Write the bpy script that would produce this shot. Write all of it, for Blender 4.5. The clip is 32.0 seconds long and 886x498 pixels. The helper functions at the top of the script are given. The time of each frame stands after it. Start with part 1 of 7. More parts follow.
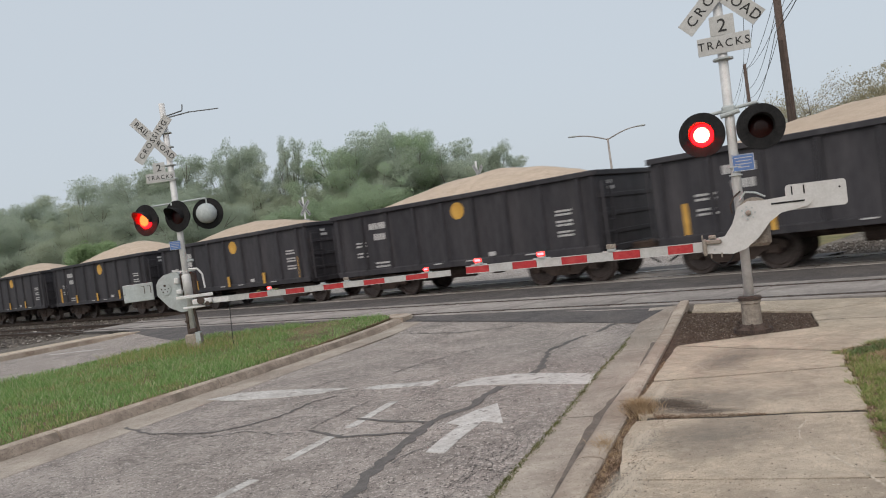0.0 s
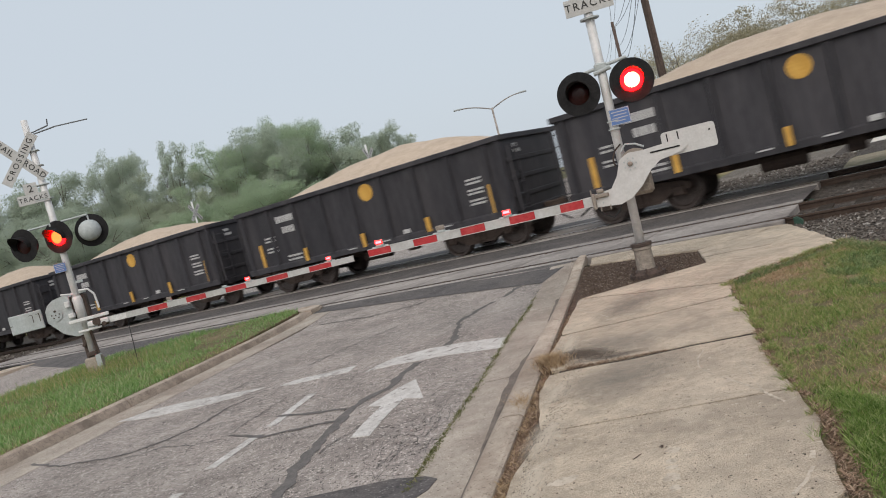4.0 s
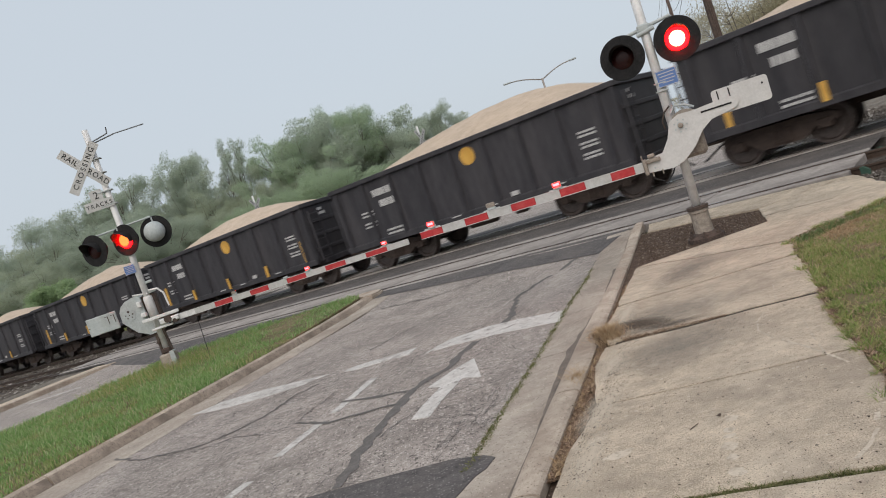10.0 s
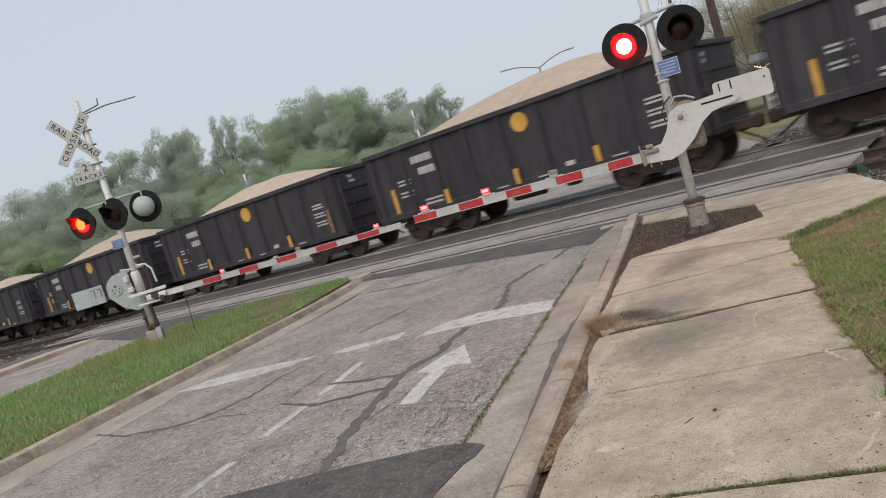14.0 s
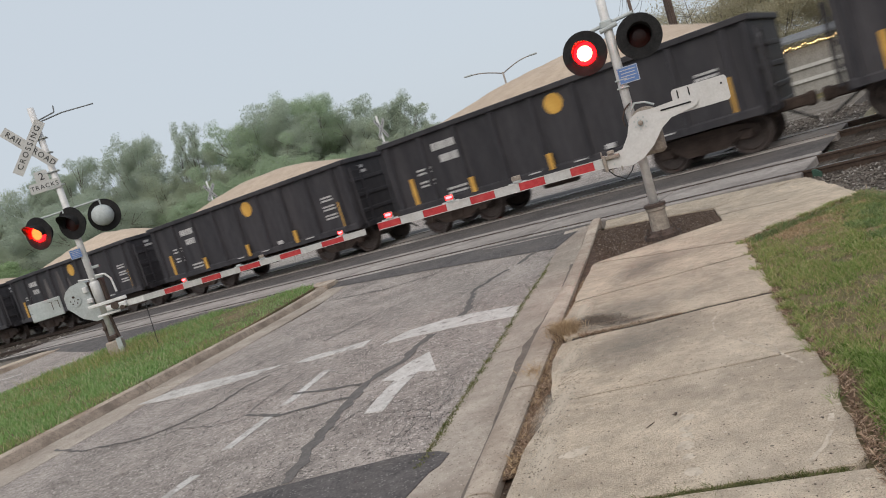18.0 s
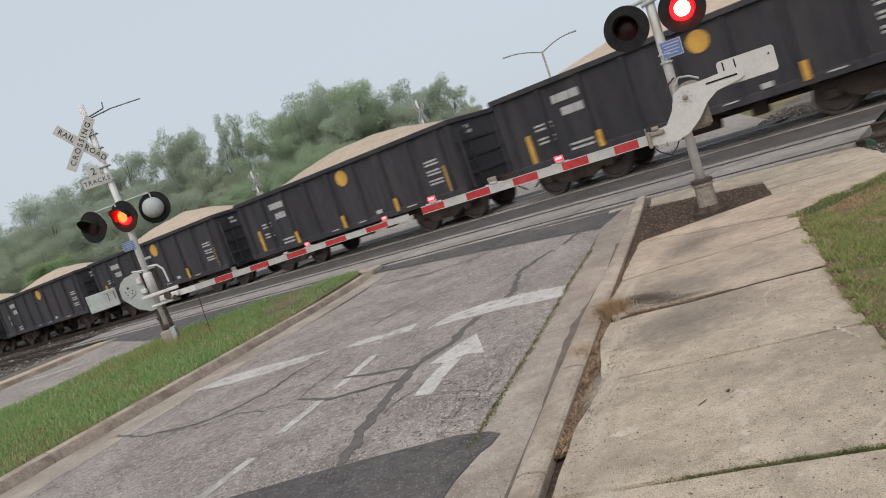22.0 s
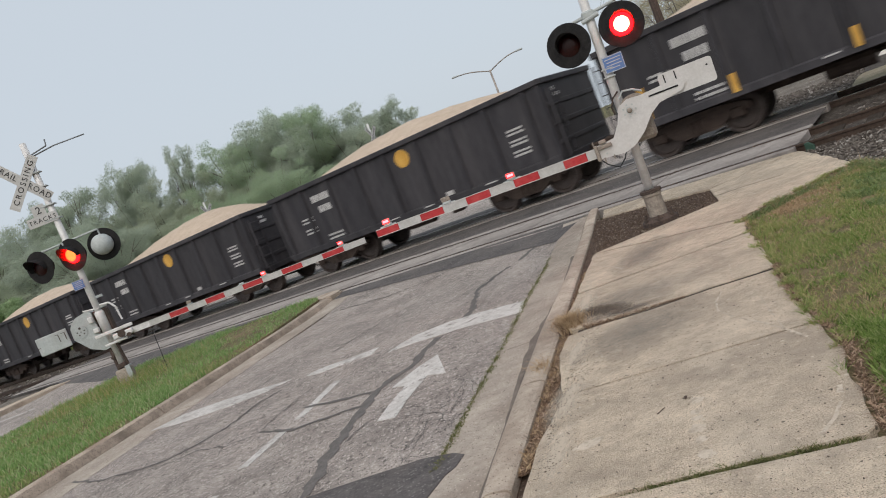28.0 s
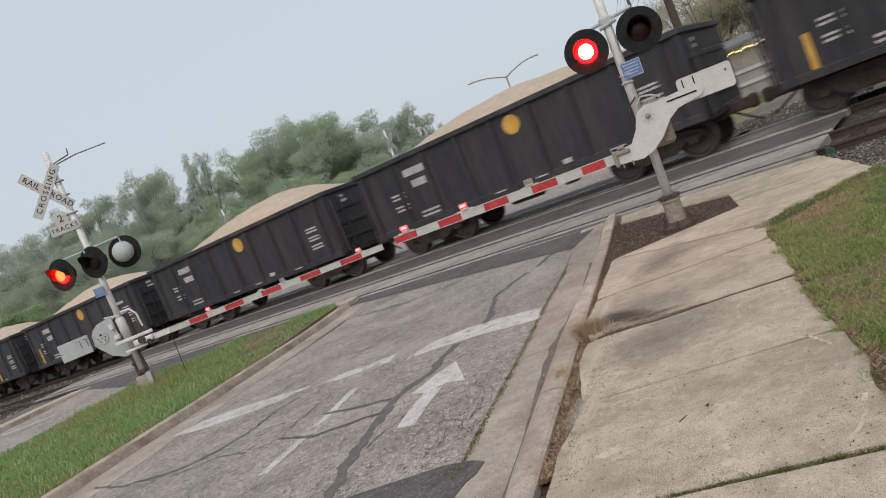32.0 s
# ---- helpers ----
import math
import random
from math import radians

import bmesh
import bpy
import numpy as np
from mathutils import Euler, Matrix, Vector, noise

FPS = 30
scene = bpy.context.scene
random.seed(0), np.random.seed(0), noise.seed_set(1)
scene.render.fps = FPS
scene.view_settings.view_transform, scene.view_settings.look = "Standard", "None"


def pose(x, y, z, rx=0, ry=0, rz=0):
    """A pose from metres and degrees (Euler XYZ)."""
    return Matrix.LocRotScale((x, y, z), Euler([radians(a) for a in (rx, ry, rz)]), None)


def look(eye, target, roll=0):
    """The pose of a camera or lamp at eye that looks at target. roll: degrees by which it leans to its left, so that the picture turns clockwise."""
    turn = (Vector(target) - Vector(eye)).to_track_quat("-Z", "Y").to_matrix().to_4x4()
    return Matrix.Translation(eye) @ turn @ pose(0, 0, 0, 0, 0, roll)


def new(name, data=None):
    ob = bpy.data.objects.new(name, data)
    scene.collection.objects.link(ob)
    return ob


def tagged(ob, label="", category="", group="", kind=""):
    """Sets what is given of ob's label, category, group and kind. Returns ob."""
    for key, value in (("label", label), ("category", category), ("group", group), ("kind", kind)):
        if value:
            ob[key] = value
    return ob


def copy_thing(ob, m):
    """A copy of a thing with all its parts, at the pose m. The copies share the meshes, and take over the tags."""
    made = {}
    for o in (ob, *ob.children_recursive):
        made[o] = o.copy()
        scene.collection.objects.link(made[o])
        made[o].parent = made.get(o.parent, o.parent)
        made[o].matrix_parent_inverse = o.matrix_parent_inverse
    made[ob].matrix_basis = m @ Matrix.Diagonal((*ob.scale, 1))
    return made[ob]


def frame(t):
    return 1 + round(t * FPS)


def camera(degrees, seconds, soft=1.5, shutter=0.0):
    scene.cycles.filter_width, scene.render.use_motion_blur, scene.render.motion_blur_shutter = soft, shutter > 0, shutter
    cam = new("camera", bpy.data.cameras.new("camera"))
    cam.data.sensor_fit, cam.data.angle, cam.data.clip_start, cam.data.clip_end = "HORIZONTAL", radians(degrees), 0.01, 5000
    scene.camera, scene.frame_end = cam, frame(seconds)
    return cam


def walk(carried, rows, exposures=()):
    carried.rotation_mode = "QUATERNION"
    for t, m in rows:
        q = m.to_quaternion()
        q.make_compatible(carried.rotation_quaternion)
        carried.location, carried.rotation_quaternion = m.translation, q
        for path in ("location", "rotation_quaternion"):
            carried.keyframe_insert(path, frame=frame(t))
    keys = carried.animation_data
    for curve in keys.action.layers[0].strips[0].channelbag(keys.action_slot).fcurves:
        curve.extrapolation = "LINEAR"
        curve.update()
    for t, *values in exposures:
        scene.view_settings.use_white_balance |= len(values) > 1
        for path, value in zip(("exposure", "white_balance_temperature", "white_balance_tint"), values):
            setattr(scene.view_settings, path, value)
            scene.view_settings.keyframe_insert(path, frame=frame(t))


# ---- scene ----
cam = camera(60.62, 32.0, soft=1.0, shutter=0.3)
PATH = [
    (0.0, pose(-0.105, -0.037, 1.800, 89.036, 7.845, 0.083)),
    (0.5, pose(-0.100, -0.038, 1.778, 87.846, 9.932, -0.553)),
    (1.0, pose(-0.082, -0.029, 1.768, 85.315, 11.519, -4.101)),
    (1.5, pose(-0.089, -0.055, 1.767, 84.440, 12.183, -6.192)),
    (2.0, pose(-0.089, -0.083, 1.775, 85.349, 12.886, -7.598)),
    (2.5, pose(-0.099, -0.086, 1.774, 86.303, 13.191, -7.928)),
    (4.5, pose(-0.082, -0.068, 1.774, 86.012, 15.643, -7.366)),
    (5.0, pose(-0.073, -0.064, 1.771, 85.874, 16.339, -6.842)),
    (5.5, pose(-0.065, -0.067, 1.766, 85.701, 16.864, -6.222)),
    (6.0, pose(-0.075, -0.075, 1.766, 85.742, 16.564, -5.662)),
    (6.5, pose(-0.071, -0.081, 1.766, 86.429, 16.436, -5.124)),
    (7.0, pose(-0.076, -0.072, 1.771, 87.506, 16.917, -4.002)),
    (7.5, pose(-0.080, -0.076, 1.768, 87.352, 17.836, -3.338)),
    (8.0, pose(-0.084, -0.088, 1.770, 86.918, 18.191, -3.444)),
    (8.5, pose(-0.077, -0.088, 1.772, 86.987, 18.117, -3.266)),
    (9.0, pose(-0.045, -0.077, 1.770, 87.023, 18.587, -3.095)),
    (9.5, pose(-0.006, -0.065, 1.760, 86.381, 19.112, -3.286)),
    (10.0, pose(0.034, -0.068, 1.757, 85.741, 19.151, -3.186)),
    (10.5, pose(0.061, -0.065, 1.760, 85.641, 20.814, -2.006)),
    (11.0, pose(0.065, -0.012, 1.768, 85.974, 22.379, -3.224)),
    (11.5, pose(0.015, 0.113, 1.756, 83.976, 19.221, -10.030)),
    (12.0, pose(0.003, 0.130, 1.728, 80.646, 15.012, -13.464)),
    (12.5, pose(0.019, 0.079, 1.738, 82.788, 14.008, -9.937)),
    (13.0, pose(0.009, 0.048, 1.734, 84.328, 15.427, -5.529)),
    (13.5, pose(0.003, 0.033, 1.735, 84.323, 16.857, -4.138)),
    (14.0, pose(-0.002, 0.032, 1.744, 84.490, 17.148, -3.790)),
    (14.5, pose(0.005, 0.036, 1.746, 84.461, 17.508, -3.357)),
    (16.5, pose(0.006, 0.028, 1.750, 83.973, 16.308, -4.769)),
    (17.0, pose(0.020, 0.036, 1.751, 83.902, 16.952, -6.058)),
    (17.5, pose(0.021, 0.039, 1.751, 83.957, 17.016, -6.750)),
    (18.0, pose(0.028, 0.035, 1.756, 84.064, 17.516, -6.501)),
    (18.5, pose(0.038, 0.040, 1.756, 83.505, 18.945, -5.570)),
    (19.0, pose(0.049, 0.045, 1.764, 83.281, 19.139, -4.451)),
    (19.5, pose(0.037, 0.049, 1.762, 83.653, 17.822, -4.674)),
    (20.0, pose(0.047, 0.052, 1.759, 83.601, 18.213, -5.505)),
    (20.5, pose(0.044, 0.045, 1.759, 83.784, 18.978, -5.780)),
    (21.0, pose(0.046, 0.030, 1.763, 84.058, 19.444, -5.085)),
    (21.5, pose(0.007, 0.016, 1.755, 83.975, 19.426, -3.519)),
    (22.0, pose(0.007, 0.013, 1.758, 83.836, 19.378, -3.273)),
    (22.5, pose(0.012, 0.017, 1.758, 83.905, 19.425, -4.550)),
    (23.0, pose(0.025, 0.027, 1.756, 83.446, 20.031, -5.621)),
    (23.5, pose(0.035, 0.034, 1.756, 82.862, 20.047, -6.230)),
    (24.0, pose(0.042, 0.034, 1.750, 82.582, 20.205, -6.366)),
    (24.5, pose(0.052, 0.028, 1.754, 83.255, 20.591, -6.394)),
    (25.0, pose(0.051, 0.019, 1.765, 84.729, 20.511, -6.982)),
    (25.5, pose(0.039, 0.013, 1.767, 86.158, 20.057, -7.156)),
    (27.5, pose(0.057, 0.012, 1.761, 83.972, 22.038, -8.232)),
    (28.0, pose(0.044, 0.017, 1.756, 84.082, 22.027, -6.890)),
    (28.5, pose(0.056, 0.022, 1.760, 84.549, 21.859, -6.558)),
    (29.0, pose(0.065, 0.027, 1.758, 84.751, 22.130, -6.648)),
    (29.5, pose(0.067, 0.038, 1.754, 84.011, 22.274, -6.544)),
    (30.0, pose(0.055, 0.033, 1.757, 83.470, 21.913, -5.802)),
    (30.5, pose(0.042, 0.027, 1.752, 83.571, 21.338, -4.878)),
    (31.0, pose(0.035, 0.024, 1.754, 83.455, 21.313, -4.589)),
    (31.5, pose(0.032, 0.017, 1.759, 83.470, 22.320, -5.900)),
    (32.0, pose(0.028, 0.008, 1.773, 85.021, 22.327, -5.577)),
]
EXPOSURES = [(0, 0.2), (0.8, 0.27), (11.2, 0.25), (12.0, 0.48), (12.6, 0.36), (13.4, 0.25), (32, 0.25)]
walk(cam, PATH, EXPOSURES)


# ---- light ----
world = bpy.data.worlds.new("world")
scene.world = world
world.use_nodes = True
wn, wl = world.node_tree.nodes, world.node_tree.links
sky = wn.new("ShaderNodeTexSky")
sky.sky_type, sky.sun_disc = "NISHITA", False
sky.sun_elevation, sky.sun_rotation = radians(38), radians(200)
sky.air_density, sky.dust_density, sky.ozone_density = 1.0, 6.0, 1.0
cloud = wn.new("ShaderNodeMix")
cloud.data_type = "RGBA"
cloud.inputs[0].default_value = 0.86
cloud.inputs[7].default_value = (5.45, 6.02, 6.6, 1)
wl.new(sky.outputs[0], cloud.inputs[6])
wl.new(cloud.outputs[2], wn["Background"].inputs[0])
wn["Background"].inputs[1].default_value = 0.1
sun = new("sun", bpy.data.lights.new("sun", "SUN"))
sun.data.energy, sun.data.angle, sun.data.color = 1.5, radians(60), (1.0, 0.92, 0.82)
sun.matrix_world = look((0, 0, 0), (0.25, 0.75, -0.9))


# ---- helpers of this scene ----
TH = radians(49.16)                       # the tracks run this far left of +y
DV = Vector((-math.sin(TH), math.cos(TH), 0))
NV = Vector((math.cos(TH), math.sin(TH), 0))
TURN = math.degrees(TH) - 90              # local x along the train's travel, local y away
CAR, TRAIN_LAT, NEAR_LAT = 10.92, 17.53, 12.96
RAIL_Z = 0.15


def tr(s, lat, z=0.0):
    """A place by metres along the track, metres across it and height."""
    return DV * s + NV * lat + Vector((0, 0, z))


def thing(name, label, category, m, group="", kind=""):
    ob = new(name)
    ob.empty_display_size = 0.1
    ob.matrix_world = m
    return tagged(ob, label, category, group, kind)


def mesh_of(bm, material, smooth=False):
    me = bpy.data.meshes.new("m")
    bmesh.ops.recalc_face_normals(bm, faces=bm.faces)
    bm.to_mesh(me)
    bm.free()
    for m in (material if isinstance(material, (list, tuple)) else [material]):
        me.materials.append(m)
    if smooth:
        me.shade_smooth()
    return me


def part(name, bm, material, parent, label="", smooth=False, at=None, kind=""):
    me = bm if isinstance(bm, bpy.types.Mesh) else mesh_of(bm, material, smooth)
    ob = new(name, me)
    ob.parent = parent
    if at is not None:
        ob.matrix_basis = at
    return tagged(ob, label, kind=kind)


def solo(name, bm, material, label, category, m=None, group="", kind="", smooth=False):
    me = bm if isinstance(bm, bpy.types.Mesh) else mesh_of(bm, material, smooth)
    ob = new(name, me)
    if m is not None:
        ob.matrix_world = m
    return tagged(ob, label, category, group, kind)


def box(bm, x, y, z, sx, sy, sz, m=None, bevel=0.0, mat=0):
    """A box by its centre and size, with worn edges."""
    r = bmesh.ops.create_cube(bm, size=1)
    vs = r["verts"]
    bmesh.ops.scale(bm, vec=(sx, sy, sz), verts=vs)
    es = list({e for v in vs for e in v.link_edges})
    if bevel:
        out = bmesh.ops.bevel(bm, geom=es, offset=bevel, segments=1, affect="EDGES")
        vs = list({v for f in out["faces"] for v in f.verts} | {v for v in vs if v.is_valid})
    bmesh.ops.translate(bm, vec=(x, y, z), verts=vs)
    if m is not None:
        bmesh.ops.transform(bm, matrix=m, verts=vs)
    if mat:
        for f in {f for v in vs for f in v.link_faces}:
            f.material_index = mat
    return vs


def tube(bm, a, b, r0, r1=None, seg=12, caps=True):
    """A round bar from a to b."""
    a, b = Vector(a), Vector(b)
    r1 = r0 if r1 is None else r1
    d = b - a
    q = d.to_track_quat("Z", "Y").to_matrix().to_4x4()
    m = Matrix.Translation((a + b) / 2) @ q
    return bmesh.ops.create_cone(bm, cap_ends=caps, segments=seg, radius1=r0, radius2=r1, depth=d.length, matrix=m)["verts"]


def prism(bm, poly, z0, z1, bevel=0.0):
    """A slab with an outline in the ground plane; z0, z1 may be functions of x, y."""
    f0 = z0 if callable(z0) else (lambda x, y: z0)
    f1 = z1 if callable(z1) else (lambda x, y: z1)
    lo = [bm.verts.new((x, y, f0(x, y))) for x, y in poly]
    hi = [bm.verts.new((x, y, f1(x, y))) for x, y in poly]
    n = len(poly)
    bm.faces.new(hi)
    bm.faces.new(lo[::-1])
    for i in range(n):
        bm.faces.new((lo[i], lo[(i + 1) % n], hi[(i + 1) % n], hi[i]))
    if bevel:
        top = [e for e in bm.edges if e.verts[0] in hi and e.verts[1] in hi]
        bmesh.ops.bevel(bm, geom=top, offset=bevel, segments=2, affect="EDGES")
    return hi


def profile(bm, pts, y0, y1, axis="Y"):
    """An outline (two coordinates) drawn out along one axis."""
    def at(p, w):
        return (p[0], w, p[1]) if axis == "Y" else ((w, p[0], p[1]) if axis == "X" else (p[0], p[1], w))
    a = [bm.verts.new(at(p, y0)) for p in pts]
    b = [bm.verts.new(at(p, y1)) for p in pts]
    n = len(pts)
    bm.faces.new(a)
    bm.faces.new(b[::-1])
    for i in range(n):
        bm.faces.new((a[i], b[i], b[(i + 1) % n], a[(i + 1) % n]))


def lathe(bm, rings, seg=24, m=None):
    """A turned body about z from (radius, height) pairs."""
    rows = []
    for r, z in rings:
        if r < 1e-5:
            rows.append([bm.verts.new((0, 0, z))])
        else:
            rows.append([bm.verts.new((r * math.cos(2 * math.pi * i / seg), r * math.sin(2 * math.pi * i / seg), z)) for i in range(seg)])
    for a, b in zip(rows, rows[1:]):
        for i in range(seg):
            j = (i + 1) % seg
            if len(a) == 1 and len(b) > 1:
                bm.faces.new((a[0], b[i], b[j]))
            elif len(b) == 1 and len(a) > 1:
                bm.faces.new((a[i], a[j], b[0]))
            elif len(a) > 1:
                bm.faces.new((a[i], a[j], b[j], b[i]))
    if m is not None:
        bmesh.ops.transform(bm, matrix=m, verts=[v for r in rows for v in r])
    return rows


def sweep(bm, pts, r0, r1, seg=8):
    """One bent tube through points that run mainly along x."""
    rings = []
    for i, p in enumerate(pts):
        d = (Vector(pts[min(i + 1, len(pts) - 1)]) - Vector(pts[max(i - 1, 0)])).normalized()
        u = d.cross(Vector((0, 1, 0))).normalized()
        v = d.cross(u)
        r = r0 + (r1 - r0) * i / (len(pts) - 1)
        rings.append([bm.verts.new(Vector(p) + (u * math.cos(a) + v * math.sin(a)) * r) for a in [6.2832 * k / seg for k in range(seg)]])
    for a, b in zip(rings, rings[1:]):
        for k in range(seg):
            bm.faces.new((a[k], a[(k + 1) % seg], b[(k + 1) % seg], b[k]))
    bm.faces.new(rings[0])
    bm.faces.new(rings[-1][::-1])


def words(text, size, material, spread=1.0):
    """Raised lettering as a mesh, centred, in its own x, y plane."""
    cu = bpy.data.curves.new("words", "FONT")
    cu.body, cu.size, cu.extrude, cu.align_x, cu.align_y = text, size, 0.002, "CENTER", "CENTER"
    cu.resolution_u = 3
    cu.space_character = spread
    cu.offset = size * 0.006
    ob = bpy.data.objects.new("words", cu)
    me = bpy.data.meshes.new_from_object(ob)
    bpy.data.objects.remove(ob)
    me.materials.clear()
    me.materials.append(material)
    return me


# ---- materials ----
def mat(name, low, high, scale=6.0, rough=0.8, bump=0.2, metal=0.0, fine=90.0, stain=None, stain_scale=0.7, stain_amount=0.5, bump_size=0.01, spec=0.3, piece=0.0, grit=None, streak=False, mix=(1.0, 0.9, 1.1), washes=()):
    """Two colours mixed by noise at three scales, stones or pits, stains on top, and relief."""
    m = bpy.data.materials.new(name)
    m.use_nodes = True
    n, l = m.node_tree.nodes, m.node_tree.links
    b = n["Principled BSDF"]
    co = n.new("ShaderNodeTexCoord")
    where = co.outputs["Object"]
    if streak:
        mp = n.new("ShaderNodeMapping")
        mp.inputs["Scale"].default_value = (1.0, 1.0, 0.12)
        l.new(where, mp.inputs[0])
        where = mp.outputs[0]

    def cloudy(sc, detail, rgh=0.5):
        a = n.new("ShaderNodeTexNoise")
        a.inputs["Scale"].default_value, a.inputs["Detail"].default_value, a.inputs["Roughness"].default_value = sc, detail, rgh
        l.new(where, a.inputs["Vector"])
        return a.outputs[0]

    def calc(op, x, y, z=None):
        a = n.new("ShaderNodeMath")
        a.operation = op
        for k, v in enumerate((x, y, z)):
            if v is None:
                continue
            if isinstance(v, (int, float)):
                a.inputs[k].default_value = v
            else:
                l.new(v, a.inputs[k])
        return a.outputs[0]
    coarse, mid, small = cloudy(scale, 6, 0.6), cloudy((scale * fine) ** 0.5, 4, 0.6), cloudy(fine, 3)
    height = calc("MULTIPLY_ADD", small, mix[2], calc("MULTIPLY_ADD", mid, mix[1], calc("MULTIPLY", coarse, mix[0])))
    rmp = n.new("ShaderNodeMapRange")
    rmp.inputs[1].default_value, rmp.inputs[2].default_value = sum(mix) * 0.407, sum(mix) * 0.593
    l.new(height, rmp.inputs[0])

    def blend(f, x, colour):
        mx = n.new("ShaderNodeMix")
        mx.data_type = "RGBA"
        l.new(f, mx.inputs[0])
        if isinstance(x, tuple):
            mx.inputs[6].default_value = (*x, 1)
        else:
            l.new(x, mx.inputs[6])
        mx.inputs[7].default_value = (*colour, 1)
        return mx.outputs[2]
    col = blend(rmp.outputs[0], low, high)
    if stain:
        r3 = n.new("ShaderNodeMapRange")
        r3.inputs[1].default_value, r3.inputs[2].default_value, r3.inputs[4].default_value = 0.46, 0.66, stain_amount
        l.new(cloudy(stain_scale, 7, 0.68), r3.inputs[0])
        col = blend(r3.outputs[0], col, stain)
    for sc, lo, hi, colour, amount in washes:
        # further stains: noise scale, threshold from and to, colour, strength
        r4 = n.new("ShaderNodeMapRange")
        r4.inputs[1].default_value, r4.inputs[2].default_value, r4.inputs[4].default_value = lo, hi, amount
        l.new(cloudy(sc, 5, 0.62), r4.inputs[0])
        col = blend(r4.outputs[0], col, colour)
    if grit:
        # (cells per metre, share, colour) of stones, chips or pits
        for sc, share, colour in grit:
            v = n.new("ShaderNodeTexVoronoi")
            v.inputs["Scale"].default_value = sc
            l.new(where, v.inputs["Vector"])
            sep = n.new("ShaderNodeSeparateColor")
            l.new(v.outputs["Color"], sep.inputs[0])
            on = calc("LESS_THAN", sep.outputs[0], share)
            near = calc("LESS_THAN", v.outputs["Distance"], 0.42)
            col = blend(calc("MULTIPLY", on, near), col, colour)
    if piece:
        oi, hs, mr = n.new("ShaderNodeObjectInfo"), n.new("ShaderNodeHueSaturation"), n.new("ShaderNodeMapRange")
        mr.inputs[3].default_value, mr.inputs[4].default_value = 1 - piece, 1 + piece
        l.new(oi.outputs["Random"], mr.inputs[0])
        l.new(mr.outputs[0], hs.inputs["Value"])
        l.new(col, hs.inputs["Color"])
        col = hs.outputs[0]
    l.new(col, b.inputs["Base Color"])
    b.inputs["Roughness"].default_value, b.inputs["Metallic"].default_value = rough, metal
    b.inputs["Specular IOR Level"].default_value = spec
    if bump:
        bp = n.new("ShaderNodeBump")
        bp.inputs["Strength"].default_value, bp.inputs["Distance"].default_value = bump, bump_size
        l.new(height, bp.inputs["Height"])
        l.new(bp.outputs[0], b.inputs["Normal"])
    return m


def film_mat(name, colour, strength=0.8):
    """A thin film of dirt that fades out from its middle in an uneven way."""
    m = bpy.data.materials.new(name)
    m.use_nodes = True
    n, l = m.node_tree.nodes, m.node_tree.links
    b = n["Principled BSDF"]
    b.inputs["Base Color"].default_value, b.inputs["Roughness"].default_value = (*colour, 1), 0.95
    co, g, nz, mu, mr = (n.new("ShaderNode" + k) for k in ("TexCoord", "TexGradient", "TexNoise", "Math", "MapRange"))
    g.gradient_type, mu.operation = "SPHERICAL", "MULTIPLY"
    nz.inputs["Scale"].default_value, nz.inputs["Detail"].default_value, nz.inputs["Roughness"].default_value = 5.0, 9, 0.75
    l.new(co.outputs["Object"], g.inputs[0])
    l.new(co.outputs["Object"], nz.inputs["Vector"])
    l.new(g.outputs[1], mu.inputs[0])
    l.new(nz.outputs[0], mu.inputs[1])
    mr.inputs[1].default_value, mr.inputs[2].default_value, mr.inputs[4].default_value = 0.06, 0.40, strength
    l.new(mu.outputs[0], mr.inputs[0])
    l.new(mr.outputs[0], b.inputs["Alpha"])
    return m


def island_mat(name, colours, rough=0.7, trans=0.0, spec=0.2):
    """One colour for each loose piece of a mesh: blades, leaves, stones."""
    m = bpy.data.materials.new(name)
    m.use_nodes = True
    n, l = m.node_tree.nodes, m.node_tree.links
    b = n["Principled BSDF"]
    g, r = n.new("ShaderNodeNewGeometry"), n.new("ShaderNodeValToRGB")
    while len(r.color_ramp.elements) < len(colours):
        r.color_ramp.elements.new(0.5)
    for i, c in enumerate(colours):
        r.color_ramp.elements[i].position = i / (len(colours) - 1)
        r.color_ramp.elements[i].color = (*c, 1)
    l.new(g.outputs["Random Per Island"], r.inputs[0])
    l.new(r.outputs[0], b.inputs["Base Color"])
    b.inputs["Roughness"].default_value = rough
    b.inputs["Specular IOR Level"].default_value = spec
    if trans:
        t, mx = n.new("ShaderNodeBsdfTranslucent"), n.new("ShaderNodeMixShader")
        l.new(r.outputs[0], t.inputs[0])
        mx.inputs[0].default_value = trans
        l.new(b.outputs[0], mx.inputs[1])
        l.new(t.outputs[0], mx.inputs[2])
        l.new(mx.outputs[0], n["Material Output"].inputs[0])
    return m


def glow(name, colour, strength):
    m = bpy.data.materials.new(name)
    m.use_nodes = True
    b = m.node_tree.nodes["Principled BSDF"]
    b.inputs["Base Color"].default_value = (0.3, 0.01, 0.01, 1)
    b.inputs["Emission Color"].default_value = (*colour, 1)
    b.inputs["Emission Strength"].default_value = strength
    return m


